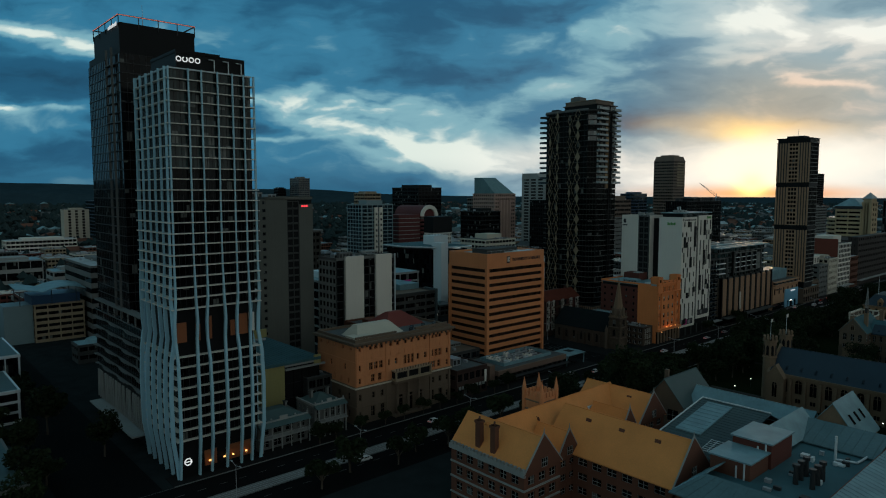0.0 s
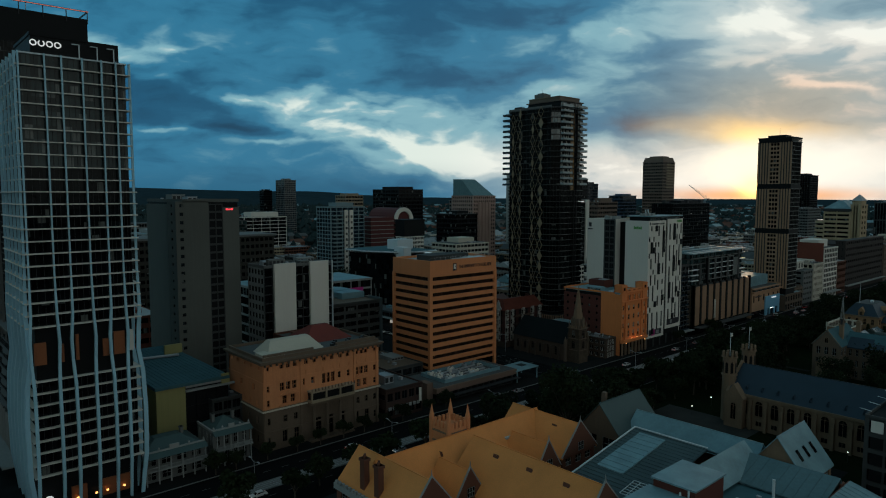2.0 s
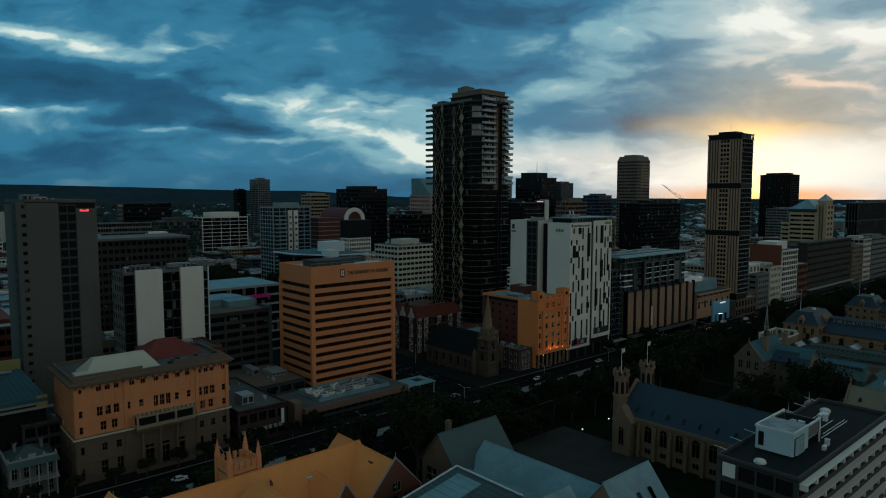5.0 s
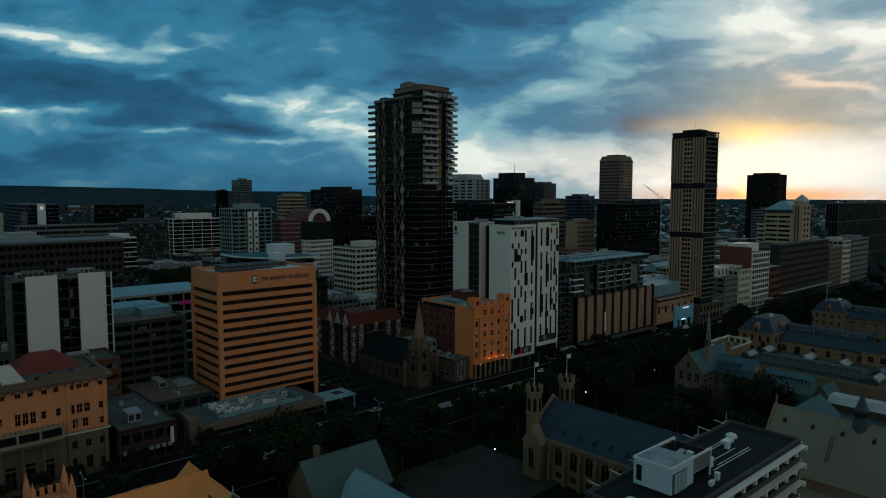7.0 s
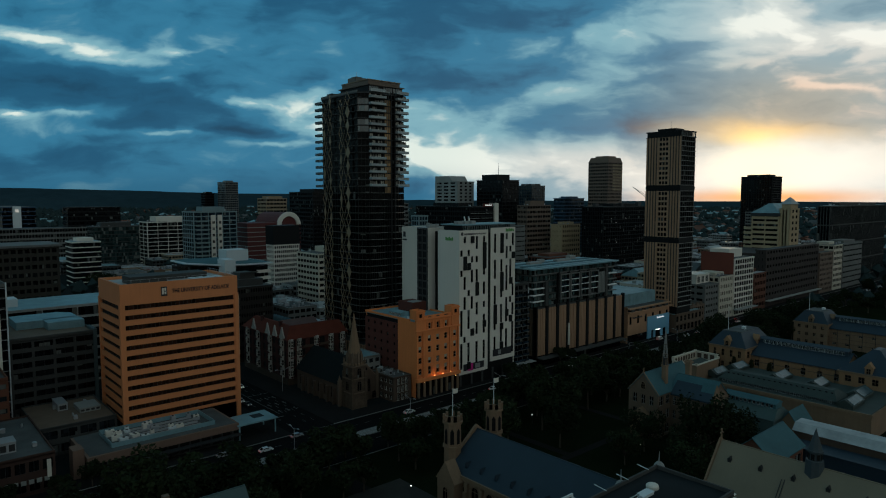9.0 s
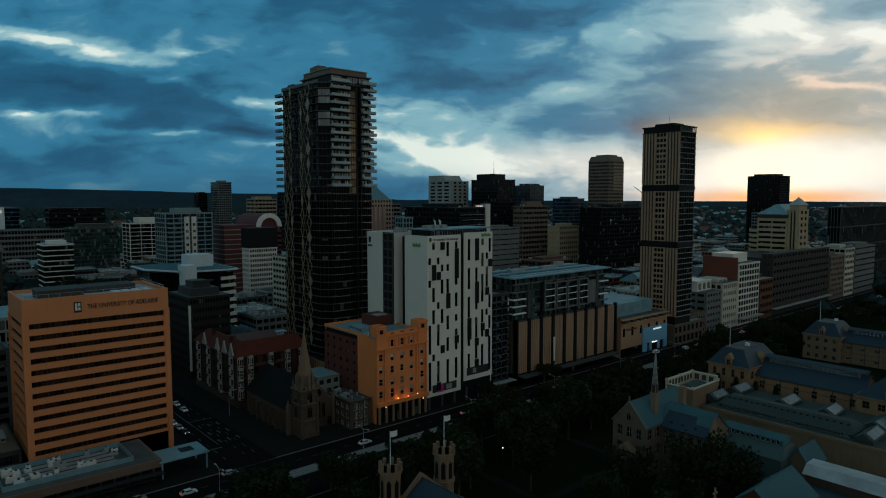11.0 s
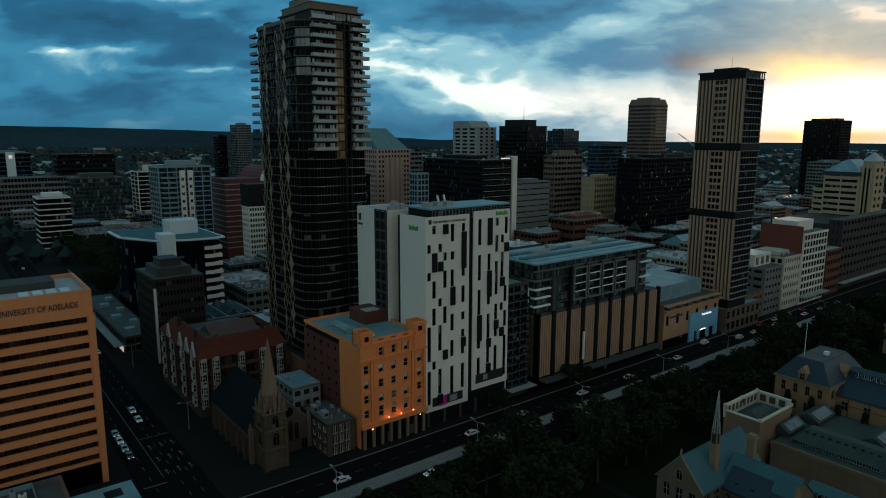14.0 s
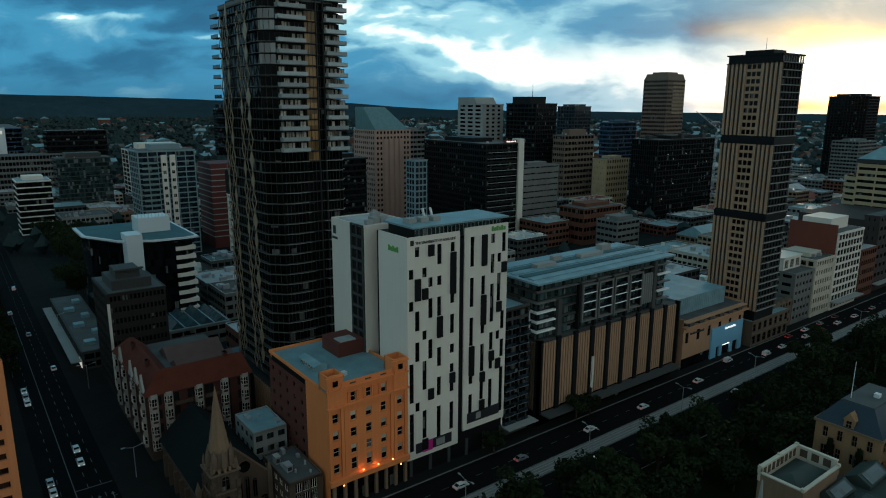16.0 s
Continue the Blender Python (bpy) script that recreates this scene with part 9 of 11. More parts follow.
def teal_annexe():
    root = thing("annexe_hall", 0, 0, "low annexe with blue-grey gables and a glazed roof lantern", "building")
    part("lantern_hall", Shape().box(372.5, 65, 0, 385, 84, 9.6).prism([(372.2, 64.7), (385.3, 64.7), (385.3, 84), (372.2, 84)], 9.6, 12.4, 0, [(376.2, 65.5), (381.2, 65.5), (381.2, 83.6), (376.2, 83.6)]), "roof_green", root)
    part("lantern", Shape().box(376.4, 66, 12.4, 381.0, 83, 14.0).gable(376.0, 65.6, 381.4, 83.4, 14.0, 15.2, "y"), "roof_teal", root, "blue-grey roof lantern with a row of panes")
    for i in range(11):
        part("pane", window_mesh(0.9, 1.1, "glass_black", "white_metal", 0), None, root, at=(376.36, 67.8 + i * 1.45, 12.7), turn=-90)
    gable_range(root, 379.5, 60, 390.5, 66, 7.5, 11.6, "x", "sandstone", "roof_teal", 1, (4, 2), wins="NE", label="blue-grey roof slope", win_args=dict(pier=2, band=3.5))
    gable_range(root, 336, 50.0, 356, 62.0, 10.2, 15.4, "x", "brown_brick", "roof_teal", 1, (3, 2), wins="NE", label="blue-grey roof slope", win_args=dict(pier=2, band=3.5))
    part("glazed_roof", Shape().prism([(366, 14), (376, 14), (376, 57), (366, 57)], 10.5, 12.6, 0, [(368.5, 14), (373.5, 14), (373.5, 57), (368.5, 57)]), "roof_pale", root, "pale curved roof of a covered walk")
    part("wall", Shape().box(366.5, 14.5, 0, 375.5, 56.5, 10.5), "dark_stone", root)
    part("lean_roof", Shape().prism([(358.0, 14), (366, 14), (366, 57), (358.0, 57)], 8.0, 8.4, 0, [(358.0, 14), (366, 14), (366, 57), (358.0, 57)]).box(358.4, 14.4, 0, 365.8, 56.6, 8.0), "roof_slate", root, "flat blue-grey roof below the walk")
    return root


teal_annexe()


# ---- the city beyond ----
TAKEN = [(-60, 180, 64, 400), (64, 276, 100, 340)]     # streets and plans already built on: x0, y0, x1, y1


M["slab_dark"] = mat("slab_dark", (0.042, 0.040, 0.034), 0.9, spec=0.15, grain=0.2, size=0.8, stain=0.3, spread=8)


def far(name, label, x, y, w, d, h, wall="concrete", floors=12, pane="glass_black", band=0.45, piers=(0, 0), base=0.0, top=2.5, roof="roof_grey", group="", pier_w=0.5, out_=0.25):
    """A tower or block seen from afar: glazing behind floor bands and piers, a parapet and plant on the roof."""
    root = thing(name, x, y, label, "building", group)
    TAKEN.append((x - 4, y - 4, x + w + 4, y + d + 4))
    part("glazing", Shape().box(0, 0, 0, w, d, h), pane, root)
    fh = (h - base) / floors
    me = Shape().box(-out_, -out_, 0, w + out_, d + out_, fh * band).mesh("floor_band", wall)
    for j in range(floors):
        part("floor_band", me, None, root, at=(0, 0, base + j * fh - (0.01 if j else 0)))
    if base:
        part("base_wall", Shape().box(-out_ - 0.1, -out_ - 0.1, 0, w + out_ + 0.1, d + out_ + 0.1, base), wall, root)
    if piers[0]:
        s = Shape()
        for side, n in (("N", piers[0]), ("S", piers[0]), ("E", piers[1]), ("W", piers[1])):
            f = Face(side, w, d)
            for i in range(n + 1):
                c = i * (f.length - pier_w) / n
                f.box(s, c, c + pier_w, 0, out_ + 0.08, base, h)
        tagged(part("pier_frame", s, wall, root), kind="stuff")
    rng = random.Random(int(x + y * 3))
    part("parapet", Shape().box(-out_ - 0.2, -out_ - 0.2, h, w + out_ + 0.2, d + out_ + 0.2, h + 1.1), wall, root)
    part("roof", Shape().box(0.3, 0.3, h + 1.0, w - 0.3, d - 0.3, h + 1.14), roof, root)
    if top:
        a, b = rng.uniform(0.15, 0.3), rng.uniform(0.15, 0.3)
        part("plant_room", Shape().box(w * a, d * b, h + 1.1, w * (1 - a * 0.8), d * (1 - b * 0.8), h + 1.1 + top), wall, root)
        s = Shape()
        for i in range(6):
            px, py, q = rng.uniform(0.05, 0.9) * w, rng.uniform(0.05, 0.9) * d, rng.uniform(0.6, 2.0)
            s.box(px, py, h + 1.1, px + q, py + q, h + 1.1 + rng.uniform(0.8, 2.0))
        tagged(part("roof_plant", s, "steel", root), kind="stuff")
    return root


M["deep_blue"] = mat("deep_blue", (0.014, 0.050, 0.105), 0.4, grain=0.05, stain=0.1, bump=0)
M["teal_glass"] = glass("teal_glass", (0.10, 0.19, 0.205), 0.2, 0.06, 0.0)
M["cream_stone"] = mat("cream_stone", (0.40, 0.30, 0.18), 0.85, grain=0.1, stain=0.2, streak=0.12)
M["tower_brown"] = mat("tower_brown", (0.15, 0.108, 0.083), 0.8, grain=0.1, stain=0.2)
M["shop_glow"] = mat("shop_glow", (0.8, 0.8, 0.75), 0.5, bump=0, glow=(1.0, 0.92, 0.8, 0.3))
M["store_brown"] = mat("store_brown", (0.036, 0.028, 0.025), 0.85, grain=0.15, stain=0.2)
M["cool_grey"] = mat("cool_grey", (0.17, 0.25, 0.27), 0.6, grain=0.08, stain=0.15)
M["umber"] = mat("umber", (0.019, 0.016, 0.014), 0.8, grain=0.12, stain=0.2)
M["brick_red"] = mat("brick_red", (0.17, 0.045, 0.028), 0.85, grain=0.15, stain=0.2)

r = far("office_tower", "wide black glass office tower on the skyline", 554, 668, 40, 56, 88, "black_panel", 18, "glass_black", 0.35, (8, 10), top=3.5)
# red tower with a barrel vault and white ring
r = far("office_tower", "dark red tower with barrel vault and white ring", 428, 512, 22, 44, 57, "dark_red", 14, "glass_black", 0.55, top=0)
part("wing", Shape().box(-28, 1, 0, -0.4, 30, 60), "dark_red", r)
for j in range(13):
    part("wing_band", Shape().box(-28.4, 0.6, 8 + j * 4, -0.5, 30.3, 8.6 + j * 4), "pale_concrete", r, "pale floor line")
s = Shape()
arc = [(11 - 11 * math.cos(math.pi * k / 10), 58 + 11 * math.sin(math.pi * k / 10)) for k in range(11)]
s.solid([(a, 1.0, b) for a, b in arc] + [(a, 44.0, b) for a, b in arc], [tuple(range(11)), tuple(range(21, 10, -1))] + [(k, k + 11, k + 12, k + 1) for k in range(10)])
part("vault", s, "dark_red", r, "dark red barrel vault roof")
s = Shape()
turns = [math.pi * k / 14 for k in range(15)]
s.v = [(11 - q * math.cos(t), yy, 58 + q * math.sin(t)) for t in turns for q, yy in ((7.6, -0.8), (11.4, -0.8), (11.4, 1.0), (7.6, 1.0))]
s.f = [(4 * k + q, 4 * k + (q + 1) % 4, 4 * k + 4 + (q + 1) % 4, 4 * k + 4 + q) for k in range(14) for q in range(4)] + [(0, 1, 2, 3), (59, 58, 57, 56)]
s.m = [0] * len(s.f)
part("arch_ring", s, "white_panel", r, "white half-ring on the vault end")
# pink granite tower with a sloped glass top
r = far("office_tower", "pink granite tower with a sloping glass crown", 531, 508, 34, 34, 80, "pink_granite", 19, "glass_black", 0.5, (10, 10), top=0, pier_w=1.4)
part("glass_crown", Shape().prism([(1, 1), (33, 1), (33, 33), (1, 33)], 81, 99, 0, [(1, 20), (22, 20), (22, 33), (1, 33)]), "teal_glass", r, "teal glass wedge crown")
for i in range(4):
    part("corner_bay", Shape().prism([(8 + i * 5, -1.6), (11 + i * 5, -1.6), (12 + i * 5, 0), (7 + i * 5, 0)], 6, 74), "pink_granite", r)
r = far("apartment_tower", "grey and white apartment tower with stacked balconies", 352, 507, 36, 24, 70, "cool_grey", 20, "glass_blue", 0.22, (6, 5), top=3.5)
for i in range(2):
    part("white_strip", Shape().box(14 + i * 5.5, -1.4, 10, 17.5 + i * 5.5, 0.2, 68), "white_panel", r, "white window strip")
    for j in range(10):
        part("window", window_mesh(2.0, 2.2, "glass_black", "white_panel", 1), None, r, at=(14.7 + i * 5.5, -1.45, 14 + j * 5.2))
for j in range(16):
    part("balcony", Shape().box(2, -1.8, 10 + j * 3.5, 12, 0, 10.3 + j * 3.5).box(2, -1.8, 10.3 + j * 3.5, 12, -1.7, 11.2 + j * 3.5), "cool_grey", r)
r = far("hospital_block", "long dark box building with one lit corner lamp", 347, 916, 62, 27, 69, "black_panel", 12, "glass_black", 0.3, top=0)
r = far("hospital_block", "deep blue glass slab with a white fin", 296, 1057, 40, 190, 68, "deep_blue", 12, "glass_black", 0.22, top=0)
part("fin", Shape().box(12, -4, 0, 22, 0, 70), "white_metal", r, "tall white end fin")
part("sign_light", Shape().box(15, -4.4, 62, 19, -4.1, 66), "shop_glow", r)
far("office_block", "grey podium block with slit windows", 262, 900, 130, 30, 44, "concrete", 7, "glass_black", 0.4, (40, 8), top=0)
far("office_block", "dark green glass office block with thin floor lines", 332, 731, 45, 26, 51, "dark_concrete", 13, "glass_green", 0.13, top=4)
far("office_block", "white banded office block with a blue-white plant storey", 408, 805, 60, 30, 52, "white_panel", 11, "glass_black", 0.15, (5, 2), top=6)
r = far("office_block", "tower with black top and white lattice lower floors", 395, 455, 22, 12, 44, "white_panel", 12, "glass_black", 0.42, (12, 6), top=0)
part("top_box", Shape().box(-0.6, -0.6, 45, 22.6, 12.6, 60), "black_panel", r, "black glass box on top")
# fan-shaped white-roofed office
r = thing("office_block", 300, 349, "black glass office with flared white roof and shaft", "building")
TAKEN.append((296, 345, 345, 405))
part("glazing", Shape().prism([(0, 26), (10, 8), (22, 1), (34, 0), (38, 2), (38, 50), (0, 50)], 0, 41), "glass_black", r)
for j in range(9):
    part("floor_band", Shape().box(30, -0.3, 4 + j * 4.1, 38.6, 12, 5.8 + j * 4.1), "white_panel", r)
part("roof", Shape().prism([(-3, 27), (8, 6), (21, -1.5), (34, -2.4), (40, -1), (40, 52), (-3, 52)], 42.2, 43), "white_metal", r, "flared white roof rim")
part("roof_deck", Shape().prism([(-1.5, 27.5), (8.6, 7.2), (21.2, 0), (34, -0.9), (38.6, 0.4), (38.6, 51), (-1.5, 51)], 43, 43.2), "roof_teal", r, "teal metal roof deck")
part("shaft", Shape().box(10, -0.5, 0, 16.5, 10, 46), "white_metal", r, "white lift shaft")
part("plant_room", Shape().box(19, 18, 43, 33, 30, 50), "white_metal", r)
for i in range(10):
    part("mast", Shape().beam((19.3 + i * 1.5, 18, 50), (19.3 + i * 1.5, 18, 52), 0.1), "steel", r)
# dark brick office beside the mansions
r = far("office_block", "dark brown office block with stepped rooftop plant", 291, 289, 18.5, 27, 36.5, "umber", 9, "glass_black", 0.55, (14, 18), top=0, pier_w=0.45)
part("plant_room", Shape().box(2, 3, 37.6, 15, 20, 41).box(4, 6, 41, 12, 16, 44).box(3, 4, 44, 13, 5, 44.6), "dark_concrete", r)
part("white_strip", Shape().box(-0.5, -0.5, 4, 0.3, 0.4, 34), "white_panel", r)
far("office_block", "cream stepped office block with square windows", 396, 389, 37, 30, 41, "cream_panel", 10, "glass_black", 0.5, (9, 7), top=4)
r = far("store_building", "low grey store with folded blue glass roofs", 318, 322, 25, 26, 8, "concrete", 2, "glass_black", 0.5, (5, 4), top=0, roof="roof_blue")
for i in range(4):
    part("folded_roof", Shape().gable(0.6 + i * 6.1, 1, 6.3 + i * 6.1, 25, 9.1, 11.8 - 0.6 * (i % 2), "y"), "sky_glass", r, "folded blue glass roof")
r = far("shop_row", "low shop row with a long pale street canopy", 285.5, 322, 12, 88, 6.5, "dark_concrete", 2, "glass_black", 0.3, (3, 18), top=0, roof="roof_grey")
part("street_canopy", Shape().box(-4.2, 0, 3.6, -0.6, 86, 3.9), "pale_concrete", r, "long pale street canopy")
part("lit_shopfront", Shape().box(-0.5, 2, 0.4, -0.3, 9, 3.2), "shop_glow", r, "brightly lit shop window")
for i in range(6):
    part("roof_unit", Shape().box(2 + (i % 2) * 5, 6 + i * 13, 7.6, 6 + (i % 2) * 4, 10 + i * 13, 9.2), "roof_blue", r)
r = far("office_tower", "black ribbed office tower with a white end wall", 562, 407, 30, 76, 73, "black_panel", 17, "glass_black", 0.32, (6, 30), top=3)
part("end_wall", Shape().box(30.4, -1.5, 0, 35.6, 6, 77), "white_panel", r, "white upright end wall")
for j in range(15):
    part("sun_ledge", Shape().box(1, -1.0, 6 + j * 4.4, 29.5, 0, 6.3 + j * 4.4), "pale_concrete", r)
part("sign_box", Shape().box(16, -0.5, 73.8, 29, -0.3, 76.6), "dark_red", r)
bars_sign(r, Face("N", 30, 76), 18.5, 74.7, 7, 1.0, 1.0, "sign_white", 0.35, out=0.6)
r = far("office_tower", "pale grey stepped office tower with banded windows", 705, 579, 27.5, 42, 101, "pale_concrete", 24, "glass_black", 0.5, (3, 3), top=0, pier_w=4)
part("upper_block", Shape().box(0, 16, 102, 27, 42, 109).prism([(0, 10), (27, 10), (27, 16), (0, 16)], 102, 109, 0, [(0, 15.5), (27, 15.5), (27, 16), (0, 16)]), "pale_concrete", r)
r = far("office_tower", "black stepped office tower with a roof mast", 723, 520, 28.5, 43, 102, "black_panel", 24, "glass_black", 0.3, (12, 8), top=0)
part("upper_block", Shape().box(-0.4, 9, 103, 22, 34, 109.5), "black_panel", r)
part("mast", Shape().round(12, 18, 109.5, 124, 0.4, 0.12, 6), "steel", r)
far("office_tower", "blue glass office tower behind the black one", 905, 633, 30, 30, 99, "dark_metal", 22, "glass_blue", 0.25, (6, 6), top=2.5)
far("office_tower", "blue glass slab on the skyline", 909, 574, 45, 20, 80, "deep_blue", 16, "glass_blue", 0.3)
far("office_block", "tan stone office block with deep window bands", 733, 490, 42, 15, 72, "tower_brown", 13, "glass_black", 0.5, (9, 6), top=5)
far("office_block", "grey office slab with small windows", 616, 425, 40, 20, 53, "concrete", 11, "glass_black", 0.82, (3, 10), top=2)
r = far("office_tower", "dark brown tower with a chamfered crown", 926, 513, 33, 33, 130, "tower_brown", 28, "glass_black", 0.5, (11, 11), top=0)
part("crown", Shape().prism([(0, 0), (33, 0), (33, 33), (0, 33)], 131, 137.5, 0, [(2, 2), (31, 2), (31, 31), (2, 31)]).box(6, 6, 137.5, 26, 26, 139.5), "tower_brown", r)
# added tan squares paint the sunlit part of the window grid
s = Shape()
for j in range(9):
    for i in range(7):
        s.box(10 + i * 3.2, -0.75, 92 + j * 4.2, 12.2 + i * 3.2, -0.35, 94.4 + j * 4.2)
tagged(part("window_panels", s, "tan_concrete", r), kind="stuff")
r = far("office_block", "black glass office block with ragged roof steelwork", 752, 398, 88, 28, 71, "black_panel", 16, "glass_black", 0.18, (20, 12), top=3)
rng = random.Random(3)
for i in range(6):
    part("lit_window", Shape().box(0, -0.5, 0, 0.9, -0.3, 0.6), "shop_glow", r, at=(rng.uniform(4, 84), 0, 6 + 4.4 * rng.randrange(3, 14)))
for i in range(9):
    part("roof_frame", Shape().box(0, 0, 0, rng.uniform(3, 9), 4, rng.uniform(1.5, 4.5)), "dark_metal", r, at=(2 + i * 9, rng.uniform(2, 20), 72))
def tower_crane(x, y, top):
    root = thing("tower_crane", x, y, "slim construction crane with a raised jib", "crane")
    s = Shape()
    for a, b in ((-0.9, -0.9), (0.9, -0.9), (0.9, 0.9), (-0.9, 0.9)):
        s.beam((a, b, 0), (a, b, top), 0.16)
    for k in range(int(top / 4)):
        q = -1 if k % 2 else 1
        s.beam((-0.9 * q, -0.9, k * 4), (0.9 * q, -0.9, k * 4 + 4), 0.1).beam((-0.9, 0.9 * q, k * 4), (-0.9, -0.9 * q, k * 4 + 4), 0.1)
    part("mast", s, "steel", root)
    part("jib", Shape().beam((2, -1, top), (-24, 12, top + 20), 0.35).beam((2, -1, top + 3), (-24, 12, top + 20), 0.15).beam((2, -1, top), (2, -1, top + 5), 0.3).beam((2, -1, top + 5), (-24, 12, top + 20), 0.1), "steel", root)
    part("counterweight", Shape().box(1.5, -4, top - 2, 6.5, 0, top + 1), "concrete", root)
    part("cab", Shape().box(-1.6, -2.6, top - 1.6, 0.4, -0.9, top + 0.8), "white_metal", root)
    return root


tower_crane(927, 448, 76)
far("hotel_tower", "black hotel tower with fine balconies against the sunset", 1222, 415, 33, 48, 114, "black_panel", 30, "glass_black", 0.3, (8, 12), top=3, out_=0.9)
far("office_block", "pale grey office block beside the hotel tower", 1120, 380, 50, 30, 60, "concrete", 14, "glass_black", 0.5, (12, 8), top=2)
r = far("office_block", "cream banded office with blue-grey hipped roof", 718, 203, 36, 22, 68, "cream_stone", 17, "glass_black", 0.55, (4, 2), top=0, pier_w=0.8)
part("hipped_roof", Shape().hip(-0.6, -0.6, 36.6, 22.6, 69.2, 77, 10), "roof_blue", r, "blue-grey hipped roof")
part("roof_rim", Shape().box(-0.9, -0.9, 66.6, 36.9, 22.9, 69.2), "dark_metal", r)
for j in range(14):
    part("bow_band", Shape().prism([(0.2, 22), (36, 22), (36, 30), (10, 33), (3, 30)], 3 + j * 4, 5.3 + j * 4), "cream_stone", r, "bowed cream floor band")
part("bow_glazing", Shape().prism([(1.2, 22), (35, 22), (35, 29), (10.5, 32), (4, 29)], 0, 58), "glass_black", r)
r = far("office_tower", "cream stone tower with a pyramid cap", 719, 194.9, 18, 8, 72, "cream_stone", 15, "glass_black", 0.5, (2, 2), top=0, pier_w=3.4)
part("cap_storey", Shape().box(1.5, 0.5, 73, 16.5, 7.5, 76.5), "cream_stone", r)
part("pyramid_cap", Shape().prism([(0.8, -0.6), (17.2, -0.6), (17.2, 8.6), (0.8, 8.6)], 76.5, 82.5, 0, [(8.9, 3.9), (9.1, 3.9), (9.1, 4.1), (8.9, 4.1)]), "roof_pale", r, "pale pyramid cap")
far("apartment_tower", "slim far apartment tower on the plain", 661, 1168, 24, 36, 110, "concrete", 26, "glass_blue", 0.3, (6, 6), top=3)
far("apartment_tower", "small dark far tower beside the slim one", 640, 1215, 18, 18, 90, "black_panel", 18, "glass_black", 0.3, top=2)
r = far("office_block", "long dark grey office slab with square windows", 150, 383, 82, 30, 55, "slab_dark", 13, "glass_black", 0.5, (26, 8), top=0, pier_w=0.9)
part("roof_edge", Shape().box(-1.5, -1.5, 56, 83.5, 31.5, 57.2), "concrete", r)
r = far("shopping_centre", "low shopping centre under a long blue metal roof", 182, 302, 68, 34, 34, "pale_concrete", 7, "glass_black", 0.22, (5, 3), top=0, roof="roof_blue")
part("roof_unit", Shape().box(6, 10, 35, 20, 20, 38.5), "white_metal", r)
part("lit_sign", Shape().box(52, -0.7, 28.5, 62, -0.5, 30.5), "sign_pink", r)
far("shopping_centre", "low grey shopping centre with curved bands", 96, 400, 40, 60, 40, "concrete", 7, "glass_black", 0.5, top=2, roof="roof_pale")
far("shopping_centre", "low building with green-white roof terraces", 100, 320, 40, 50, 24, "brick_red", 5, "glass_black", 0.5, (8, 8), top=2, roof="roof_pale")
far("office_block", "grey banded office block with dark windows", 190, 500, 24, 30, 52, "pale_concrete", 12, "glass_black", 0.2, top=3, roof="roof_blue")
far("office_block", "white banded office block beside the green glass one", 294, 645, 23, 28, 41, "white_panel", 9, "glass_black", 0.2, top=3, roof="roof_blue")
far("office_block", "orange-topped beige office block", 560, 800, 30, 26, 80, "tan_concrete", 16, "glass_black", 0.5, (6, 6), top=3)
far("office_block", "grey office block seen between the towers", 620, 620, 40, 24, 74, "concrete", 15, "glass_black", 0.5, (8, 6))
far("office_block", "black office block on the middle skyline", 470, 470, 30, 28, 62, "black_panel", 14, "glass_black", 0.3, top=3)
far("office_block", "slim grey glass office block with ribbed front", 482, 381, 9, 9, 67, "cool_grey", 18, "glass_blue", 0.25, (3, 3), top=0)
far("office_block", "brown low office with a darker upper storey", 622, 366, 42, 24, 26, "brown_brick", 4, "glass_black", 0.55, (12, 6))
far("office_block", "grey low office with plant boxes", 618, 332, 24, 18, 22, "concrete", 5, "glass_black", 0.6, (5, 5))
far("heritage_block", "ornate stone office block with deep cornice", 757, 458, 34, 16, 50, "cream_stone", 9, "glass_black", 0.5, (9, 7), pier_w=1.6)
# blocks along the avenue west of the bronze tower
r = far("heritage_terrace", "row of low ornate stone shopfronts", 524, 186, 38, 20, 12, "grey_stone", 3, "glass_black", 0.55, (14, 6), top=0, pier_w=1.2)
for i in range(7):
    part("pediment", Shape().gable(1 + i * 5.2, -0.8, 4.4 + i * 5.2, 0.6, 13.1, 15.2, "y"), "grey_stone", r)
r = far("hotel_block", "grey rendered block with a white rooftop terrace house", 563, 186, 18, 24, 24, "concrete", 6, "glass_black", 0.6, (5, 4), top=0, pier_w=1.4)
part("rooftop_house", Shape().box(0, 6, 25, 17, 23, 31).box(-0.5, 5.5, 31, 17.5, 23.5, 31.5), "white_panel", r, "white rooftop house")
for i in range(3):
    part("window", window_mesh(3.2, 4, "glass_green", "white_panel", 2), None, r, at=(1.2 + i * 5.4, 5.94, 26))
far("heritage_block", "ornate cream stone commercial building", 582, 185.5, 19, 22, 28, "cream_panel", 6, "glass_black", 0.5, (7, 6), top=2, pier_w=1.1)
r = far("office_block", "white gridded office front with red brick side", 602, 185, 29, 24, 39, "white_panel", 10, "glass_black", 0.3, (8, 6), top=0)
part("brick_side", Shape().box(-0.7, 0.5, 0, -0.35, 24, 44), "brick_red", r, "red brick side wall")
part("plant_room", Shape().box(4, 6, 40, 24, 20, 46), "white_panel", r)
part("street_awning", Shape().box(-1, -4, 4.4, 30, -0.3, 5), "pale_concrete", r)
far("store_building", "low red-brown brick shops with white balconies", 636, 186, 19, 24, 26, "brown_brick", 5, "glass_black", 0.5, (7, 5), roof="roof_pale")
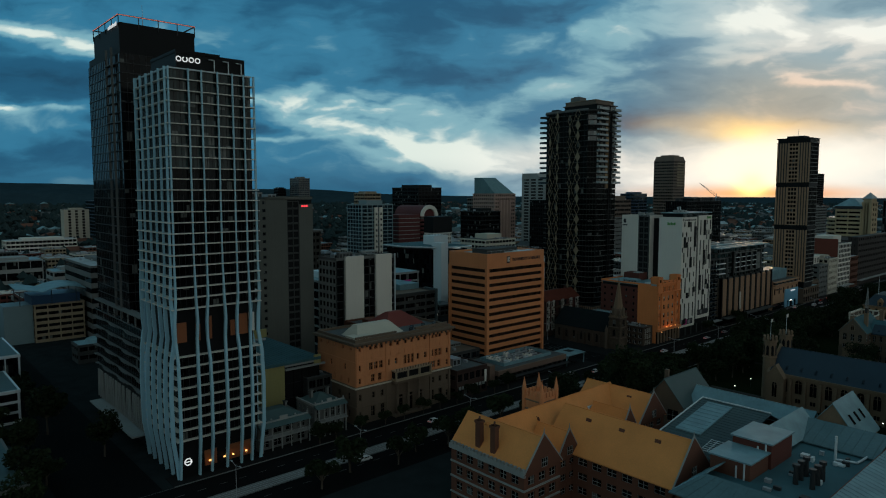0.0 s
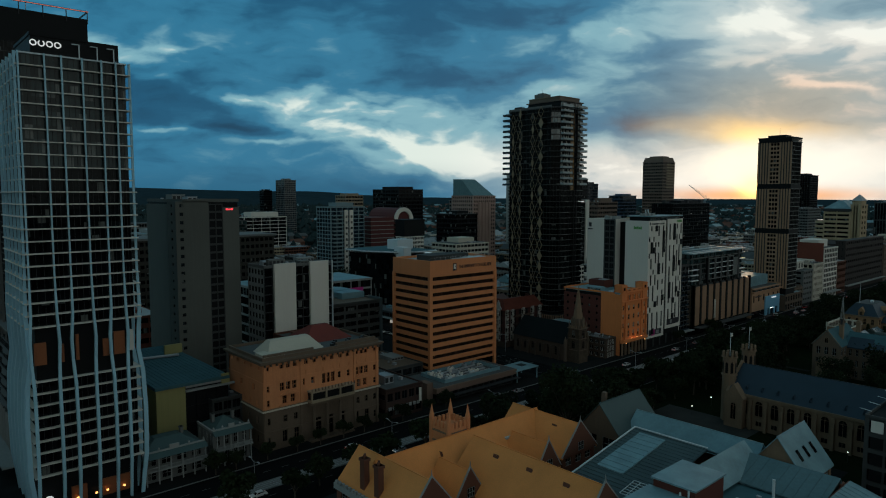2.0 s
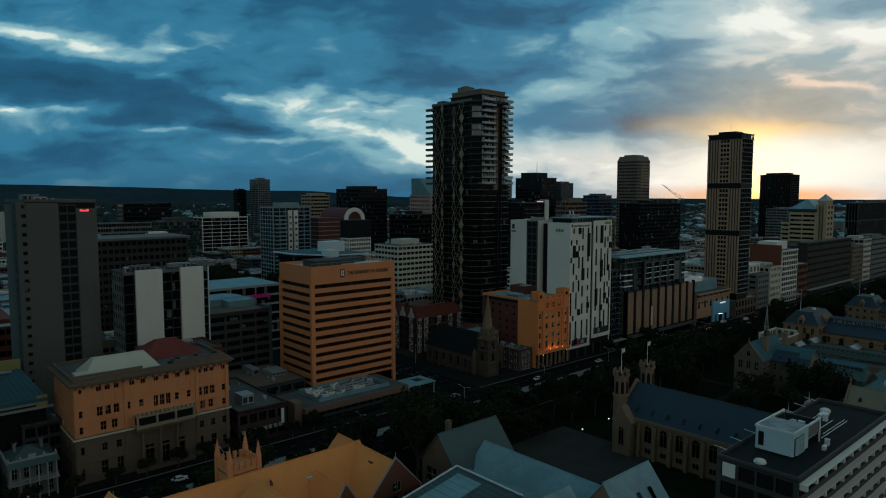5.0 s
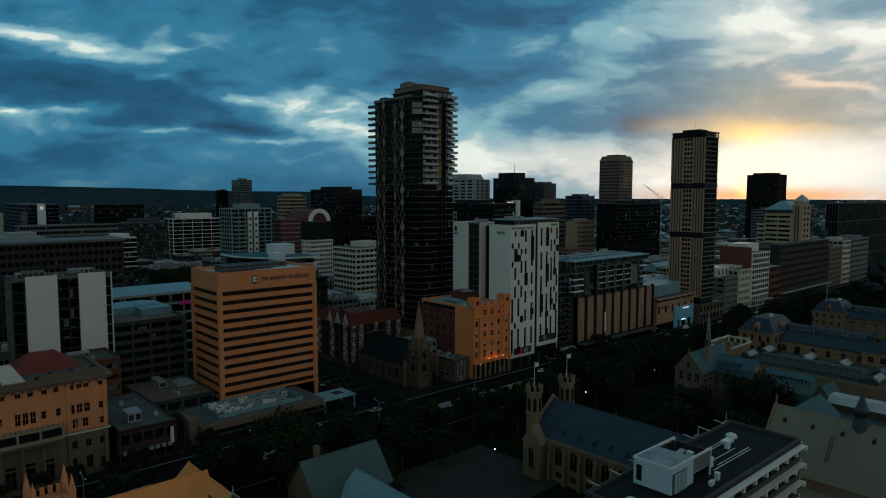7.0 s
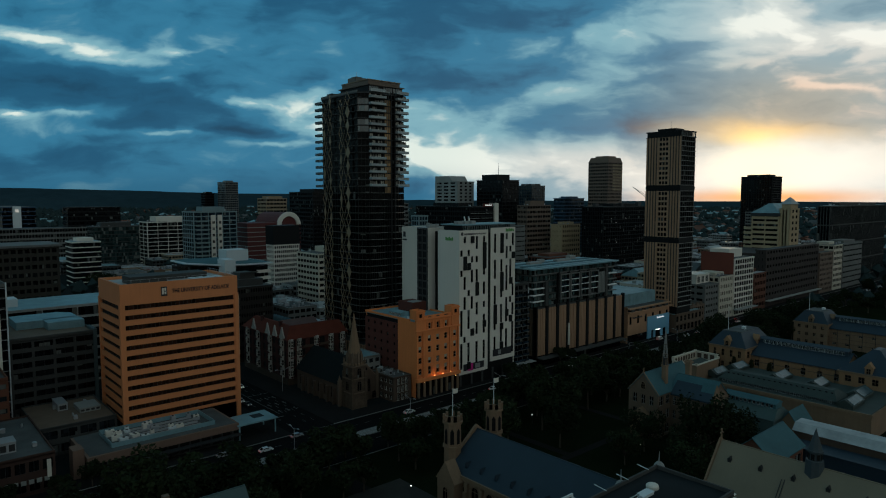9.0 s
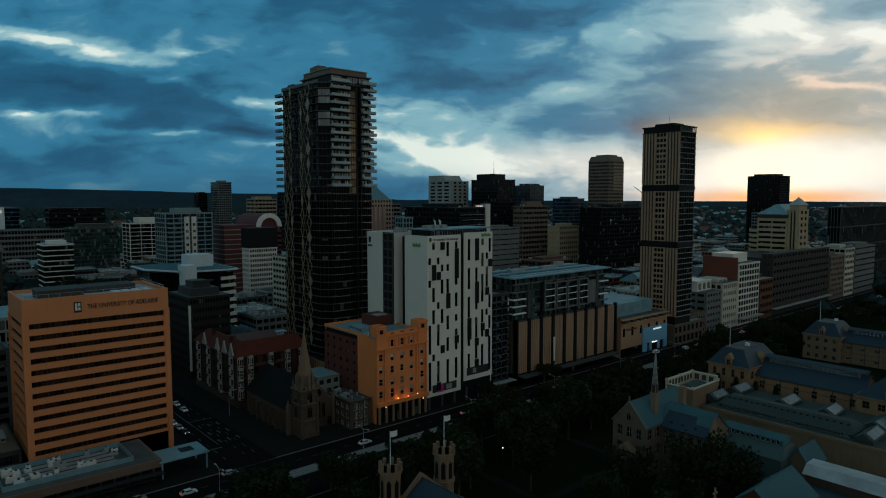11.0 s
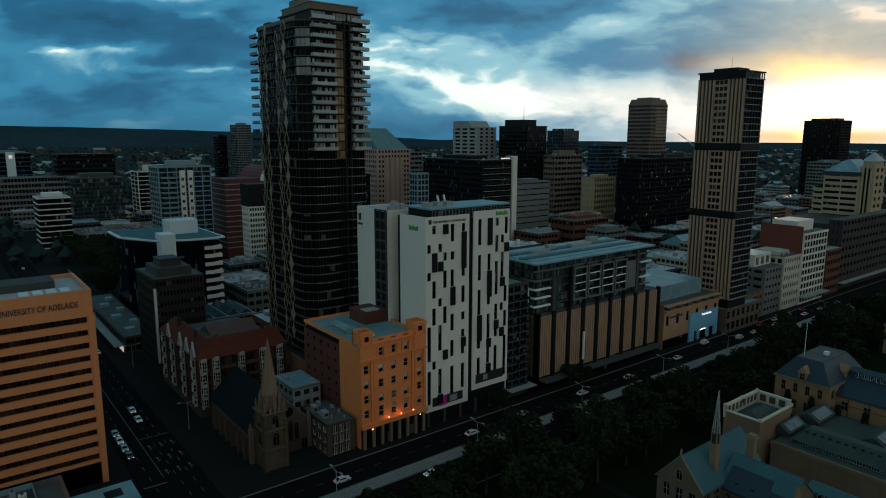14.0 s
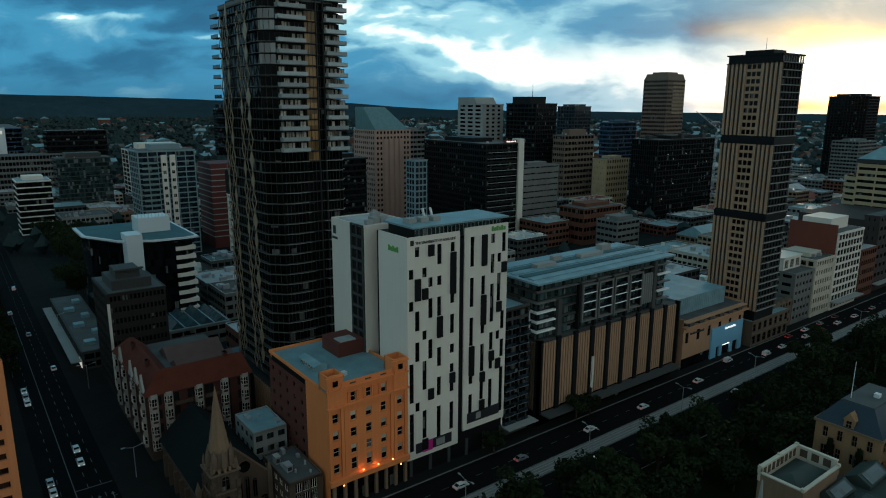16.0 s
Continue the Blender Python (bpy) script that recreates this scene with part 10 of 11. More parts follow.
r = far("store_building", "dark brown long department store", 656.5, 187, 104, 7.2, 42, "store_brown", 8, "glass_black", 0.6, (20, 2), pier_w=2, top=0)
part("rear_wing", Shape().box(0, 7.4, 0, 57, 43, 40), "store_brown", r)
part("street_awning", Shape().box(0, -4, 4.6, 104, -0.5, 5.1), "pale_concrete", r)
far("store_building", "brown brick office block along the avenue", 762, 186, 30, 24, 34, "tower_brown", 8, "glass_black", 0.55, (9, 6), pier_w=1.4)
far("store_building", "cream corner building further along the avenue", 794, 186, 21, 20, 39, "cream_panel", 8, "glass_black", 0.5, (6, 5))
far("office_block", "plain grey block with a cream end bay", 818, 186, 50, 18, 39, "concrete", 8, "glass_black", 0.75, (6, 4))
far("hotel_block", "brown hotel slab with vertical ribs", 848, 208, 170, 11, 73, "dark_concrete", 4, "glass_black", 0.06, (60, 4), roof="roof_blue")
# east side, behind the twin towers
r = far("office_block", "pale yellow office with a blue upper storey", 70, 410, 24, 20, 20, "tan_concrete", 6, "glass_black", 0.5, (4, 5), top=0, roof="roof_pale")
part("upper_storey", Shape().box(-1.5, -1, 21.2, 22, 19, 26), "deep_blue", r, "deep blue glazed top storey")
part("side_wing", Shape().box(-14, 2, 0, -0.5, 18, 21), "cool_grey", r)
s = Shape()
for k in range(8):
    x0, x1 = -9 + k * 4.2, -4.8 + k * 4.2
    z0, z1 = 27.5 + 2.6 * abs(math.cos(k * 0.55)), 27.5 + 2.6 * abs(math.cos((k + 1) * 0.55))
    s.solid([(x0, -3, z0), (x1, -3, z1), (x1, 18, z1 + 1), (x0, 18, z0 + 1), (x0, -3, z0 + 0.4), (x1, -3, z1 + 0.4), (x1, 18, z1 + 1.4), (x0, 18, z0 + 1.4)], [(0, 3, 2, 1), (4, 5, 6, 7), (0, 1, 5, 4), (1, 2, 6, 5), (2, 3, 7, 6), (3, 0, 4, 7)])
part("canopy_roof", s, "roof_blue", r, "curling pale metal canopy roof")
for px, py in ((-7, -1), (-7, 16), (8, -1), (20, -1), (20, 16)):
    part("canopy_post", Shape().box(px, py, 21, px + 0.4, py + 0.4, 28.5), "dark_metal", r)
r = far("corner_shop", "small corner building with a rounded blue roof", 76, 345, 16, 12, 8, "dark_concrete", 2, "glass_black", 0.5, (4, 3), top=0, roof="roof_blue")
part("round_roof", Shape().round(10, 6, 9.1, 10.6, 6.0, 5.2, 14), "roof_blue", r, "rounded pale blue roof")
part("shop_light", Shape().box(12, -0.6, 2.4, 15.5, -0.3, 3.0), "shop_glow", r)
far("school_block", "white banded low block with flat roofs", 108, 555, 30, 24, 22, "pale_concrete", 4, "glass_black", 0.5, (2, 2), roof="roof_blue")
far("apartment_tower", "pale twin-shafted residential block far off", 248, 1180, 36, 20, 54, "cream_panel", 12, "glass_black", 0.3, (3, 2), pier_w=6)
far("office_block", "cream low block with a flat blue roof", 60, 690, 66, 30, 20, "pale_concrete", 2, "glass_black", 0.35, (7, 4), roof="roof_blue")
far("office_block", "long low white block with a flat pale roof", 140, 980, 80, 30, 20, "white_panel", 4, "glass_black", 0.4, (16, 5), roof="roof_pale")
r = far("school_block", "white glazed corner pavilion by the avenue", 18, 306, 28, 40, 16, "white_metal", 1, "glass_black", 0.08, (6, 8), top=0, roof="roof_green", pier_w=0.4)
r = far("school_block", "low flat-roofed wing in front of the pavilion", 8, 270, 32, 32, 11, "white_metal", 3, "glass_black", 0.25, (5, 5), top=0, roof="roof_green")
far("office_block", "flat green-roofed block beside the avenue", -14, 184.5, 42, 40, 9, "concrete", 2, "glass_black", 0.5, (6, 5), roof="roof_green", top=1.2)

for ob in list(scene.objects):
    if ob.type == "EMPTY" and ob.parent is None and ob.location.length > 1:
        for c in ob.children:
            if c.type == "MESH" and c.name.startswith(("roof", "inner_wall", "wall", "podium")):
                bb = [Vector(q) for q in c.bound_box]
                TAKEN.append((ob.location.x + min(q.x for q in bb) - 2, ob.location.y + min(q.y for q in bb) - 2, ob.location.x + max(q.x for q in bb) + 2, ob.location.y + max(q.y for q in bb) + 2))


def free(x0, y0, x1, y1):
    return all(x1 < a or x0 > c or y1 < b or y0 > d for a, b, c, d in TAKEN)


# ordinary low buildings fill the rest of the blocks
rng = random.Random(77)
WALLS = ["concrete", "dark_concrete", "pale_concrete", "white_panel", "cream_panel", "red_brick", "concrete", "sandstone", "dark_concrete", "brown_brick", "tan_concrete"]
ROOFS = ["roof_grey", "roof_pale", "roof_pale", "roof_blue", "roof_blue", "red_tile", "roof_grey", "roof_green"]
LABELS = {"concrete": "grey rendered low city building with a flat roof", "pale_concrete": "pale concrete low city building with roof plant", "dark_concrete": "dark concrete low city building", "cream_panel": "cream rendered low city building", "brown_brick": "brown brick low city building", "red_brick": "red brick low city building", "white_panel": "white rendered low city building with roof plant", "sandstone": "old stone-faced low city building", "tan_concrete": "tan concrete low city building", "brick_red": "bright red brick low city building"}


REST = Shape()
REST_MATS = sorted(set(WALLS)) + ["glass_black"] + sorted(set(ROOFS)) + ["steel"]


def low_building(x, y, w, d, h, wall, roof, pitched):
    s = Shape()
    s.box(0, 0, 0, w, d, h)
    fl = max(1, int(h / 3.6))
    for j in range(fl):
        z = j * h / fl + 1.0
        n = max(2, int(w / 3.4))
        for i in range(n):
            s.box((i + 0.13) * w / n, -0.06, z, (i + 0.87) * w / n, 0.01, z + 2.1, 1)
        n = max(2, int(d / 3.4))
        for i in range(n):
            s.box(-0.06, (i + 0.13) * d / n, z, 0.01, (i + 0.87) * d / n, z + 2.1, 1)
    if pitched:
        s.gable(-0.5, -0.5, w + 0.5, d + 0.5, h, h + min(w, d) * 0.28, "x" if w > d else "y", 2)
    else:
        s.box(0.35, 0.35, h, w - 0.35, d - 0.35, h + 0.12, 2)
        # paler coping strips paint a highlight along the roof edges
        for a, b, c, e in ((0, 0, w, 0.35), (0, d - 0.35, w, d), (0, 0.35, 0.35, d - 0.35), (w - 0.35, 0.35, w, d - 0.35)):
            s.box(a, b, h, c, e, h + 0.65, 0).box(a, b, h + 0.65, c, e, h + 0.8, 3)
        for i in range(rng.randint(6, 13)):
            q, px, py = rng.choice([0.7, 1.0, 1.4, 2.0, 3.2, 5.0]), rng.uniform(0.05, 0.82) * w, rng.uniform(0.05, 0.82) * d
            s.box(px, py, h + 0.12, min(px + q, w - 0.5), min(py + q * rng.uniform(0.5, 1.6), d - 0.5), h + rng.uniform(0.8, 2.6), 3)
    if math.hypot(x - 200, y - 60) > 520:      # the farther ones, too many to tell apart, are joined
        n = len(REST.v)
        REST.v += [(v[0] + x, v[1] + y, v[2]) for v in s.v]
        REST.f += [tuple(q + n for q in f) for f in s.f]
        own = [REST_MATS.index(q) for q in (wall, "glass_black", roof, "steel")]
        REST.m += [own[q] for q in s.m]
        return
    whole("city_building", s, [wall, "glass_black", roof, rng.choice(["steel", "pale_concrete", "white_panel", "roof_pale"])], LABELS[wall], "building", at=(x, y, 0), group="low city buildings")


count = 0
gy = 200.0
while gy < 900:
    gx = -60.0
    dep = rng.uniform(20, 36)
    while gx < 1250:
        wid = rng.uniform(17, 40)
        dist = math.hypot(gx - 120, gy)
        garden = (280 < gx + wid and gx < 345 and 418 < gy + dep and gy < 630) or (280 < gx + wid and gx < 300 and 310 < gy < 430)
        seen = not garden and gy > 0.28 * (gx - 150) and gx > -60 and gx > (gy - 420) * 0.12 - 70
        street = (PULT_E - 6 < gx + wid and gx < PULT_W + 2) or (33 < gx + wid and gx < 62) or (560 < gx < 585 and gy > 240) or (gy % 150 < 16)
        if seen and not street and free(gx, gy, gx + wid - 2, gy + dep - 2) and rng.random() < (0.95 if gy < 600 else 0.7):
            h = rng.choice([7, 8, 10, 11, 12, 14, 16, 20]) if gy < 480 else rng.choice([5, 6, 7, 9, 11, 14])
            if gy < 260 and gx < 530:
                h = min(h, 10)
            low_building(gx, gy, wid - 2, dep - 2, h * rng.uniform(0.9, 1.15), rng.choice(WALLS), rng.choice(ROOFS), rng.random() < 0.10)
            count += 1
        gx += wid
    gy += dep

whole("distant_buildings", REST, REST_MATS, "farther low city buildings crowded together", "buildings", "stuff")

# suburbs and woods out to the hills: too many to count
s, t = Shape(), Shape()
rng = random.Random(4)
for i in range(5200):
    a = rng.uniform(-0.35, 1.9)
    if rng.random() < (0.75 if a < 0.55 else 0.1):
        continue
    r_ = 880 + 3300 * rng.random() ** 1.35
    x, y = 150 + r_ * math.sin(a), 60 + r_ * math.cos(a)
    if x < 1250 and y < 900 and r_ < 1100:
        continue
    k = rng.uniform(0.8, 1.6) * (1 + r_ / 3500)
    w, d, h = rng.uniform(8, 16) * k, rng.uniform(8, 14) * k, rng.uniform(3, 6) * k * (2.2 if rng.random() < 0.06 else 1)
    s.box(x, y, 0, x + w, y + d, h, rng.choice([0, 0, 1, 2]))
    s.gable(x - 0.5, y - 0.5, x + w + 0.5, y + d + 0.5, h, h + 2.6 * k, rng.choice("xy"), rng.choice([3, 4, 5, 3]))
whole("suburb_houses", s, ["concrete", "brown_brick", "dark_concrete", "roof_blue", "brown_brick", "roof_grey"], "far suburban roofs spreading to the hills", "houses", "stuff")
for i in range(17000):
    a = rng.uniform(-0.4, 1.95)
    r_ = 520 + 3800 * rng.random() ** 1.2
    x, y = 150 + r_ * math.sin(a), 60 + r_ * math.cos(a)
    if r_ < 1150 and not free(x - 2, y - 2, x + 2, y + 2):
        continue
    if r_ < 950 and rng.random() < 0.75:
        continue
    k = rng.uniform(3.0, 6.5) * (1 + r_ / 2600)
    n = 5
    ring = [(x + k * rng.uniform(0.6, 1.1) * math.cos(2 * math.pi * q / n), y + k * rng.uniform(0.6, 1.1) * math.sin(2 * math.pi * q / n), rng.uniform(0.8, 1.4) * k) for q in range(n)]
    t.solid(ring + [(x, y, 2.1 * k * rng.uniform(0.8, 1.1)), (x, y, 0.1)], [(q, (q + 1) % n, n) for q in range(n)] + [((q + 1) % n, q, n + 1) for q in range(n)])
whole("far_trees", t, "far_wood", "far trees across the plain, haze in their colour", "trees", "stuff")


# ---- trees ----
def tree(label, h, spread, seed, lobes=9, leaves=1500):
    """Trunk, forked limbs and a ragged crown of many small leaf sprays with gaps."""
    rng = random.Random(seed)
    root = thing("tree", 0, 0, label, "tree", "trees of the avenue gardens")
    s = Shape()
    fork = h * rng.uniform(0.25, 0.35)
    s.beam((0, 0, -0.2), (0.1, 0.1, fork), 0.32, 0, 0.24, 7)
    centres = []
    for i in range(lobes):
        a = 2 * math.pi * i / lobes + rng.uniform(-0.4, 0.4)
        r_ = spread * rng.uniform(0.25, 0.72) * (1 if i else 0)
        c = Vector((r_ * math.cos(a), r_ * math.sin(a), h * rng.uniform(0.52, 0.86)))
        centres.append((c, spread * rng.uniform(0.30, 0.46)))
        knee = Vector((c.x * 0.35, c.y * 0.35, fork + (c.z - fork) * 0.4))
        s.beam((0.1, 0.1, fork - 0.1), knee, 0.17, 0, 0.12, 5).beam(knee, c, 0.12, 0, 0.04, 5)
    part("trunk", s, "bark", root, "brown trunk with forked limbs")
    g = Shape()
    for i in range(leaves):
        c, r_ = rng.choice(centres)
        d_ = Vector((rng.gauss(0, 1), rng.gauss(0, 1), rng.gauss(0, 0.8))).normalized() * r_ * rng.uniform(0.55, 1.08)
        p = c + d_
        u = Vector((rng.uniform(-1, 1), rng.uniform(-1, 1), rng.uniform(-0.6, 0.6))).normalized()
        v = u.cross(Vector((rng.uniform(-1, 1), rng.uniform(-1, 1), rng.uniform(-1, 1)))).normalized()
        k = rng.uniform(0.32, 0.72)
        g.poly([p - u * k, p + v * k * 0.6, p + u * k, p - v * k * 0.6])
    part("crown", g, "gum_leaf", root, "dark green leafy crown")
    return root


KINDS = [tree("broad dark green street tree", 11, 5.4, 1), tree("tall dark green plane tree", 15, 6.2, 2, 11, 1900), tree("rounded dark green garden tree", 9, 4.6, 3, 8, 1200), tree("spreading old fig tree, nearly black", 16, 8.6, 4, 13, 2400)]
KINDS.append(tree("tall old gum tree with a bare pale trunk", 30, 9.0, 5, 15, 3200))
rng = random.Random(12)
spots = []


def plant_tree(x, y, kind=None, k=1.0):
    if any(math.hypot(x - a, y - b) < 4.6 for a, b in spots) or (224 < x < 270 and 90 < y < 126):
        return
    spots.append((x, y))
    ob = KINDS[rng.randrange(3) if kind is None else kind]
    c = copy_thing(ob, pose(x, y, 0.05, 0, 0, rng.uniform(0, 360)))
    q = k * rng.uniform(0.85, 1.2)
    c.scale = (q, q, q * rng.uniform(0.9, 1.15))


for i in range(40):
    plant_tree(185 + i * 13.5 + rng.uniform(-4, 4), 151 + rng.uniform(-2, 2), None, 0.82)
for i in range(44):
    plant_tree(190 + i * 11 + rng.uniform(-4, 4), 141 + rng.uniform(-4, 3), None, 1.08)
for i in range(40):
    plant_tree(212 + i * 9.5 + rng.uniform(-5, 5), 131 + rng.uniform(-5, 5))
for x, y in ((232, 128), (238, 137), (222, 121), (228, 145), (206, 133), (214, 140), (300, 118), (310, 124), (322, 112), (334, 122), (345, 128), (300, 132)):
    plant_tree(x, y, 1)
for x, y, k in ((346, 74, 1.0), (352, 68, 0.9), (336, 76, 0.8), (358, 74, 0.8), (326, 90, 0.8), (340, 92, 0.9), (322, 66, 0.7)):
    plant_tree(x, y, 3, k)
for x, y in ((118, 152), (128, 156), (140, 154), (104, 157), (152, 157), (166, 155), (176, 150), (92, 153)):
    plant_tree(x, y, 2)
for i in range(11):
    plant_tree(108 + i * 9 + rng.uniform(-2, 2), 181.9, 2, 0.62)
for i in range(16):
    plant_tree(44 + rng.uniform(-14, 12), 195 + i * 11, None, 0.9)
for i in range(8):
    plant_tree(20 + rng.uniform(-20, 14), 160 + i * 12, 1, 0.9)
for i in range(16):
    plant_tree(262 + rng.uniform(-1, 1), 330 + i * 9, None, 0.8)
    plant_tree(246 + rng.uniform(-6, 3), 330 + i * 10, 3, 0.8)
for i in range(34):
    plant_tree(288 + rng.uniform(0, 50), 428 + i * 5.6, 3 if i % 2 else 1, 0.95)
for x in (408, 415, 372):
    plant_tree(x, 180.6, 2, 0.7)
for i in range(30):
    plant_tree(460 + rng.uniform(0, 330), rng.uniform(124, 158), None)
for i in range(14):
    plant_tree(470 + rng.uniform(0, 30), rng.uniform(40, 122), None, 0.8)
for ob in KINDS:
    ob.location = {0: (196, 150, 0.05), 1: (352, 150, 0.05), 2: (480, 150, 0.05), 3: (214, 112, 0.05), 4: (197, 123, 0.05)}[KINDS.index(ob)]


def cypress(label, h):
    """A narrow dark column of upright sprays on a short stem."""
    rng = random.Random(21)
    root = thing("cypress", 0, 0, label, "tree", "cypresses before the museum")
    part("trunk", Shape().beam((0, 0, -0.2), (0, 0, h * 0.3), 0.2, 0, 0.14, 6), "bark", root)
    g = Shape()
    for i in range(700):
        z = 0.8 + (h - 0.8) * rng.random()
        k = 1.25 * math.sin(math.pi * min(1.0, 0.12 + 0.88 * (1 - z / h))) ** 0.7
        a, q = rng.uniform(0, 2 * math.pi), k * rng.uniform(0.5, 1.0)
        p = Vector((q * math.cos(a), q * math.sin(a), z))
        u = Vector((math.cos(a) * 0.3, math.sin(a) * 0.3, 1.0)).normalized() * rng.uniform(0.35, 0.7)
        v = Vector((-math.sin(a), math.cos(a), 0)) * rng.uniform(0.15, 0.3)
        g.poly([p - u, p + v, p + u, p - v])
    part("crown", g, "gum_leaf", root, "narrow dark green crown")
    return root


first = cypress("narrow dark cypress before the museum", 12.5)
for i in range(3):
    copy_thing(first, pose(436.3, 107.7 - i * 7.5, 0.05, 0, 0, 70 * i + 40))
first.location = (436.3, 115.0, 0.05)

# ---- vehicles ----
def car(label, paint, van=False):
    root = thing("car", 0, 0, label, "car", "cars on the streets")
    s = Shape()
    L, W = 4.5, 1.8
    prof = [(0, 0.35), (0, 0.75), (1.0, 0.88), (1.55, 1.42), (3.3, 1.45), (4.1, 0.92), (4.5, 0.82), (4.5, 0.35)] if not van else [(0, 0.35), (0, 0.95), (0.7, 1.1), (1.2, 1.9), (4.5, 1.95), (4.5, 0.35)]
    n = len(prof)
    inset = [0.0 if z < 1.0 else 0.16 for _, z in prof]
    s.solid([(x - L / 2, -W / 2 + q, z) for (x, z), q in zip(prof, inset)] + [(x - L / 2, W / 2 - q, z) for (x, z), q in zip(prof, inset)],
            [tuple(range(n)), tuple(reversed(range(n, 2 * n)))] + [((i + 1) % n, i, n + i, n + (i + 1) % n) for i in range(n)])
    part("body", s, paint, root)
    g = Shape()
    for a, b in ((prof[2], prof[3]), (prof[4], prof[5] if not van else prof[4])):
        if a == b:
            continue
        nx, nz = -(b[1] - a[1]), (b[0] - a[0])
        m_ = math.hypot(nx, nz)
        o = (0.02 * nx / m_, 0.02 * nz / m_)
        g.poly([(a[0] - L / 2 + 0.08 * (b[0] - a[0]) + o[0], -W / 2 + 0.2, a[1] + 0.1 * (b[1] - a[1]) + o[1]), (b[0] - L / 2 - 0.05 * (b[0] - a[0]) + o[0], -W / 2 + 0.24, b[1] - 0.05 * (b[1] - a[1]) + o[1]), (b[0] - L / 2 - 0.05 * (b[0] - a[0]) + o[0], W / 2 - 0.24, b[1] - 0.05 * (b[1] - a[1]) + o[1]), (a[0] - L / 2 + 0.08 * (b[0] - a[0]) + o[0], W / 2 - 0.2, a[1] + 0.1 * (b[1] - a[1]) + o[1])])
    for sy in (-1, 1):
        g.poly([(-0.85, sy * (W / 2 - 0.03), 0.98), (-0.5, sy * (W / 2 - 0.12), 1.36), (0.95, sy * (W / 2 - 0.12), 1.38), (1.45, sy * (W / 2 - 0.03), 0.98)])
    part("glazing", g, "glass_black", root)
    for x in (-1.4, 1.35):
        for sy in (-1, 1):
            part("wheel", Shape().beam((x, sy * 0.66, 0.32), (x, sy * 0.92, 0.32), 0.32, n=10), "rubber", root)
    for sy in (-0.62, 0.62):
        part("headlight", Shape().box(-L / 2 - 0.03, sy - 0.18, 0.62, -L / 2 + 0.02, sy + 0.18, 0.74), "lamp_dim", root)
        part("tail_light", Shape().box(L / 2 - 0.02, sy - 0.18, 0.66, L / 2 + 0.03, sy + 0.18, 0.8), "red_light", root)
    return root


M["lamp_dim"] = mat("lamp_dim", (0.9, 0.9, 0.85), 0.3, bump=0, glow=(1.0, 0.95, 0.85, 0.9))
M["car_white"] = mat("car_white", (0.62, 0.63, 0.63), 0.3, grain=0.02, stain=0.05, bump=0, coat=0.5)
M["car_silver"] = mat("car_silver", (0.30, 0.31, 0.32), 0.35, metal=0.4, grain=0.02, stain=0.05, bump=0, coat=0.5)
M["car_dark"] = mat("car_dark", (0.02, 0.022, 0.026), 0.3, grain=0.02, stain=0.05, bump=0, coat=0.6)
M["car_red"] = mat("car_red", (0.25, 0.02, 0.02), 0.3, grain=0.02, stain=0.05, bump=0, coat=0.6)
CARS = [car("white hatchback on the street", "car_white"), car("silver sedan on the street", "car_silver"), car("dark sedan on the street", "car_dark"), car("red hatchback on the street", "car_red"), car("white delivery van on the street", "car_white", True)]
DRIVE = [(306.6, 172.2, 0, 180), (353, 172.6, 0, 180), (376, 173.2, 1, 180), (406, 173, 0, 180), (433, 172.8, 0, 180), (468, 174, 0, 180),
         (496, 178.4, 4, 180), (470, 160.5, 0, 0), (396, 160.4, 0, 0), (350, 160.2, 1, 0), (510, 160, 2, 0), (530, 173, 0, 180), (545, 177.6, 3, 180), (551, 173, 0, 180), (560, 177.5, 0, 180), (566, 172.5, 3, 180), (575, 177.5, 1, 180),
         (583, 173, 0, 180), (592, 177.8, 2, 180), (601, 172.6, 0, 180), (623, 173, 1, 180), (248, 173, 0, 180), (236, 177.8, 1, 180), (214, 173, 2, 180), (150, 172.6, 0, 180), (112, 161, 0, 0), (160, 160.6, 1, 0)]
PULT = [(272.6, 247, 0, 90), (272.8, 256, 0, 90), (264.2, 228, 1, 90), (264.2, 234, 0, 90), (264.2, 240, 1, 90), (264.3, 222, 2, 90), (276, 330, 0, -90), (272.5, 380, 1, -90), (264.6, 300, 0, 90), (264.6, 306, 1, 90), (264.6, 312, 0, 90), (268.5, 420, 0, -90), (274, 470, 4, -90), (268.5, 520, 0, 90), (272, 560, 0, -90)]
for i, (x, y, k, turn) in enumerate(DRIVE + PULT):
    copy_thing(CARS[k], pose(x, y, 0.03, 0, 0, turn))
for i, ob in enumerate(CARS):
    ob.matrix_basis = pose((328, 262, 420, 610, 516)[i], (160.4, 178, 160.6, 160.4, 172.8)[i], 0.03, 0, 0, (0, 180, 0, 0, 180)[i])


# ---- street furniture and markings ----
def street_lamp(label):
    root = thing("street_lamp", 0, 0, label, "street lamp", "street lamps along the tram line")
    part("pole", Shape().round(0, 0, 0, 9.2, 0.12, 0.07, 8), "steel", root)
    part("arm", Shape().beam((0, 0, 8.9), (0, -2.4, 9.5), 0.06, n=6).beam((0, 0, 8.9), (0, 2.4, 9.5), 0.06, n=6), "steel", root)
    for sy in (-2.6, 2.6):
        part("lamp_head", Shape().box(-0.18, sy - 0.5, 9.4, 0.18, sy + 0.5, 9.6), "steel", root)
    return root


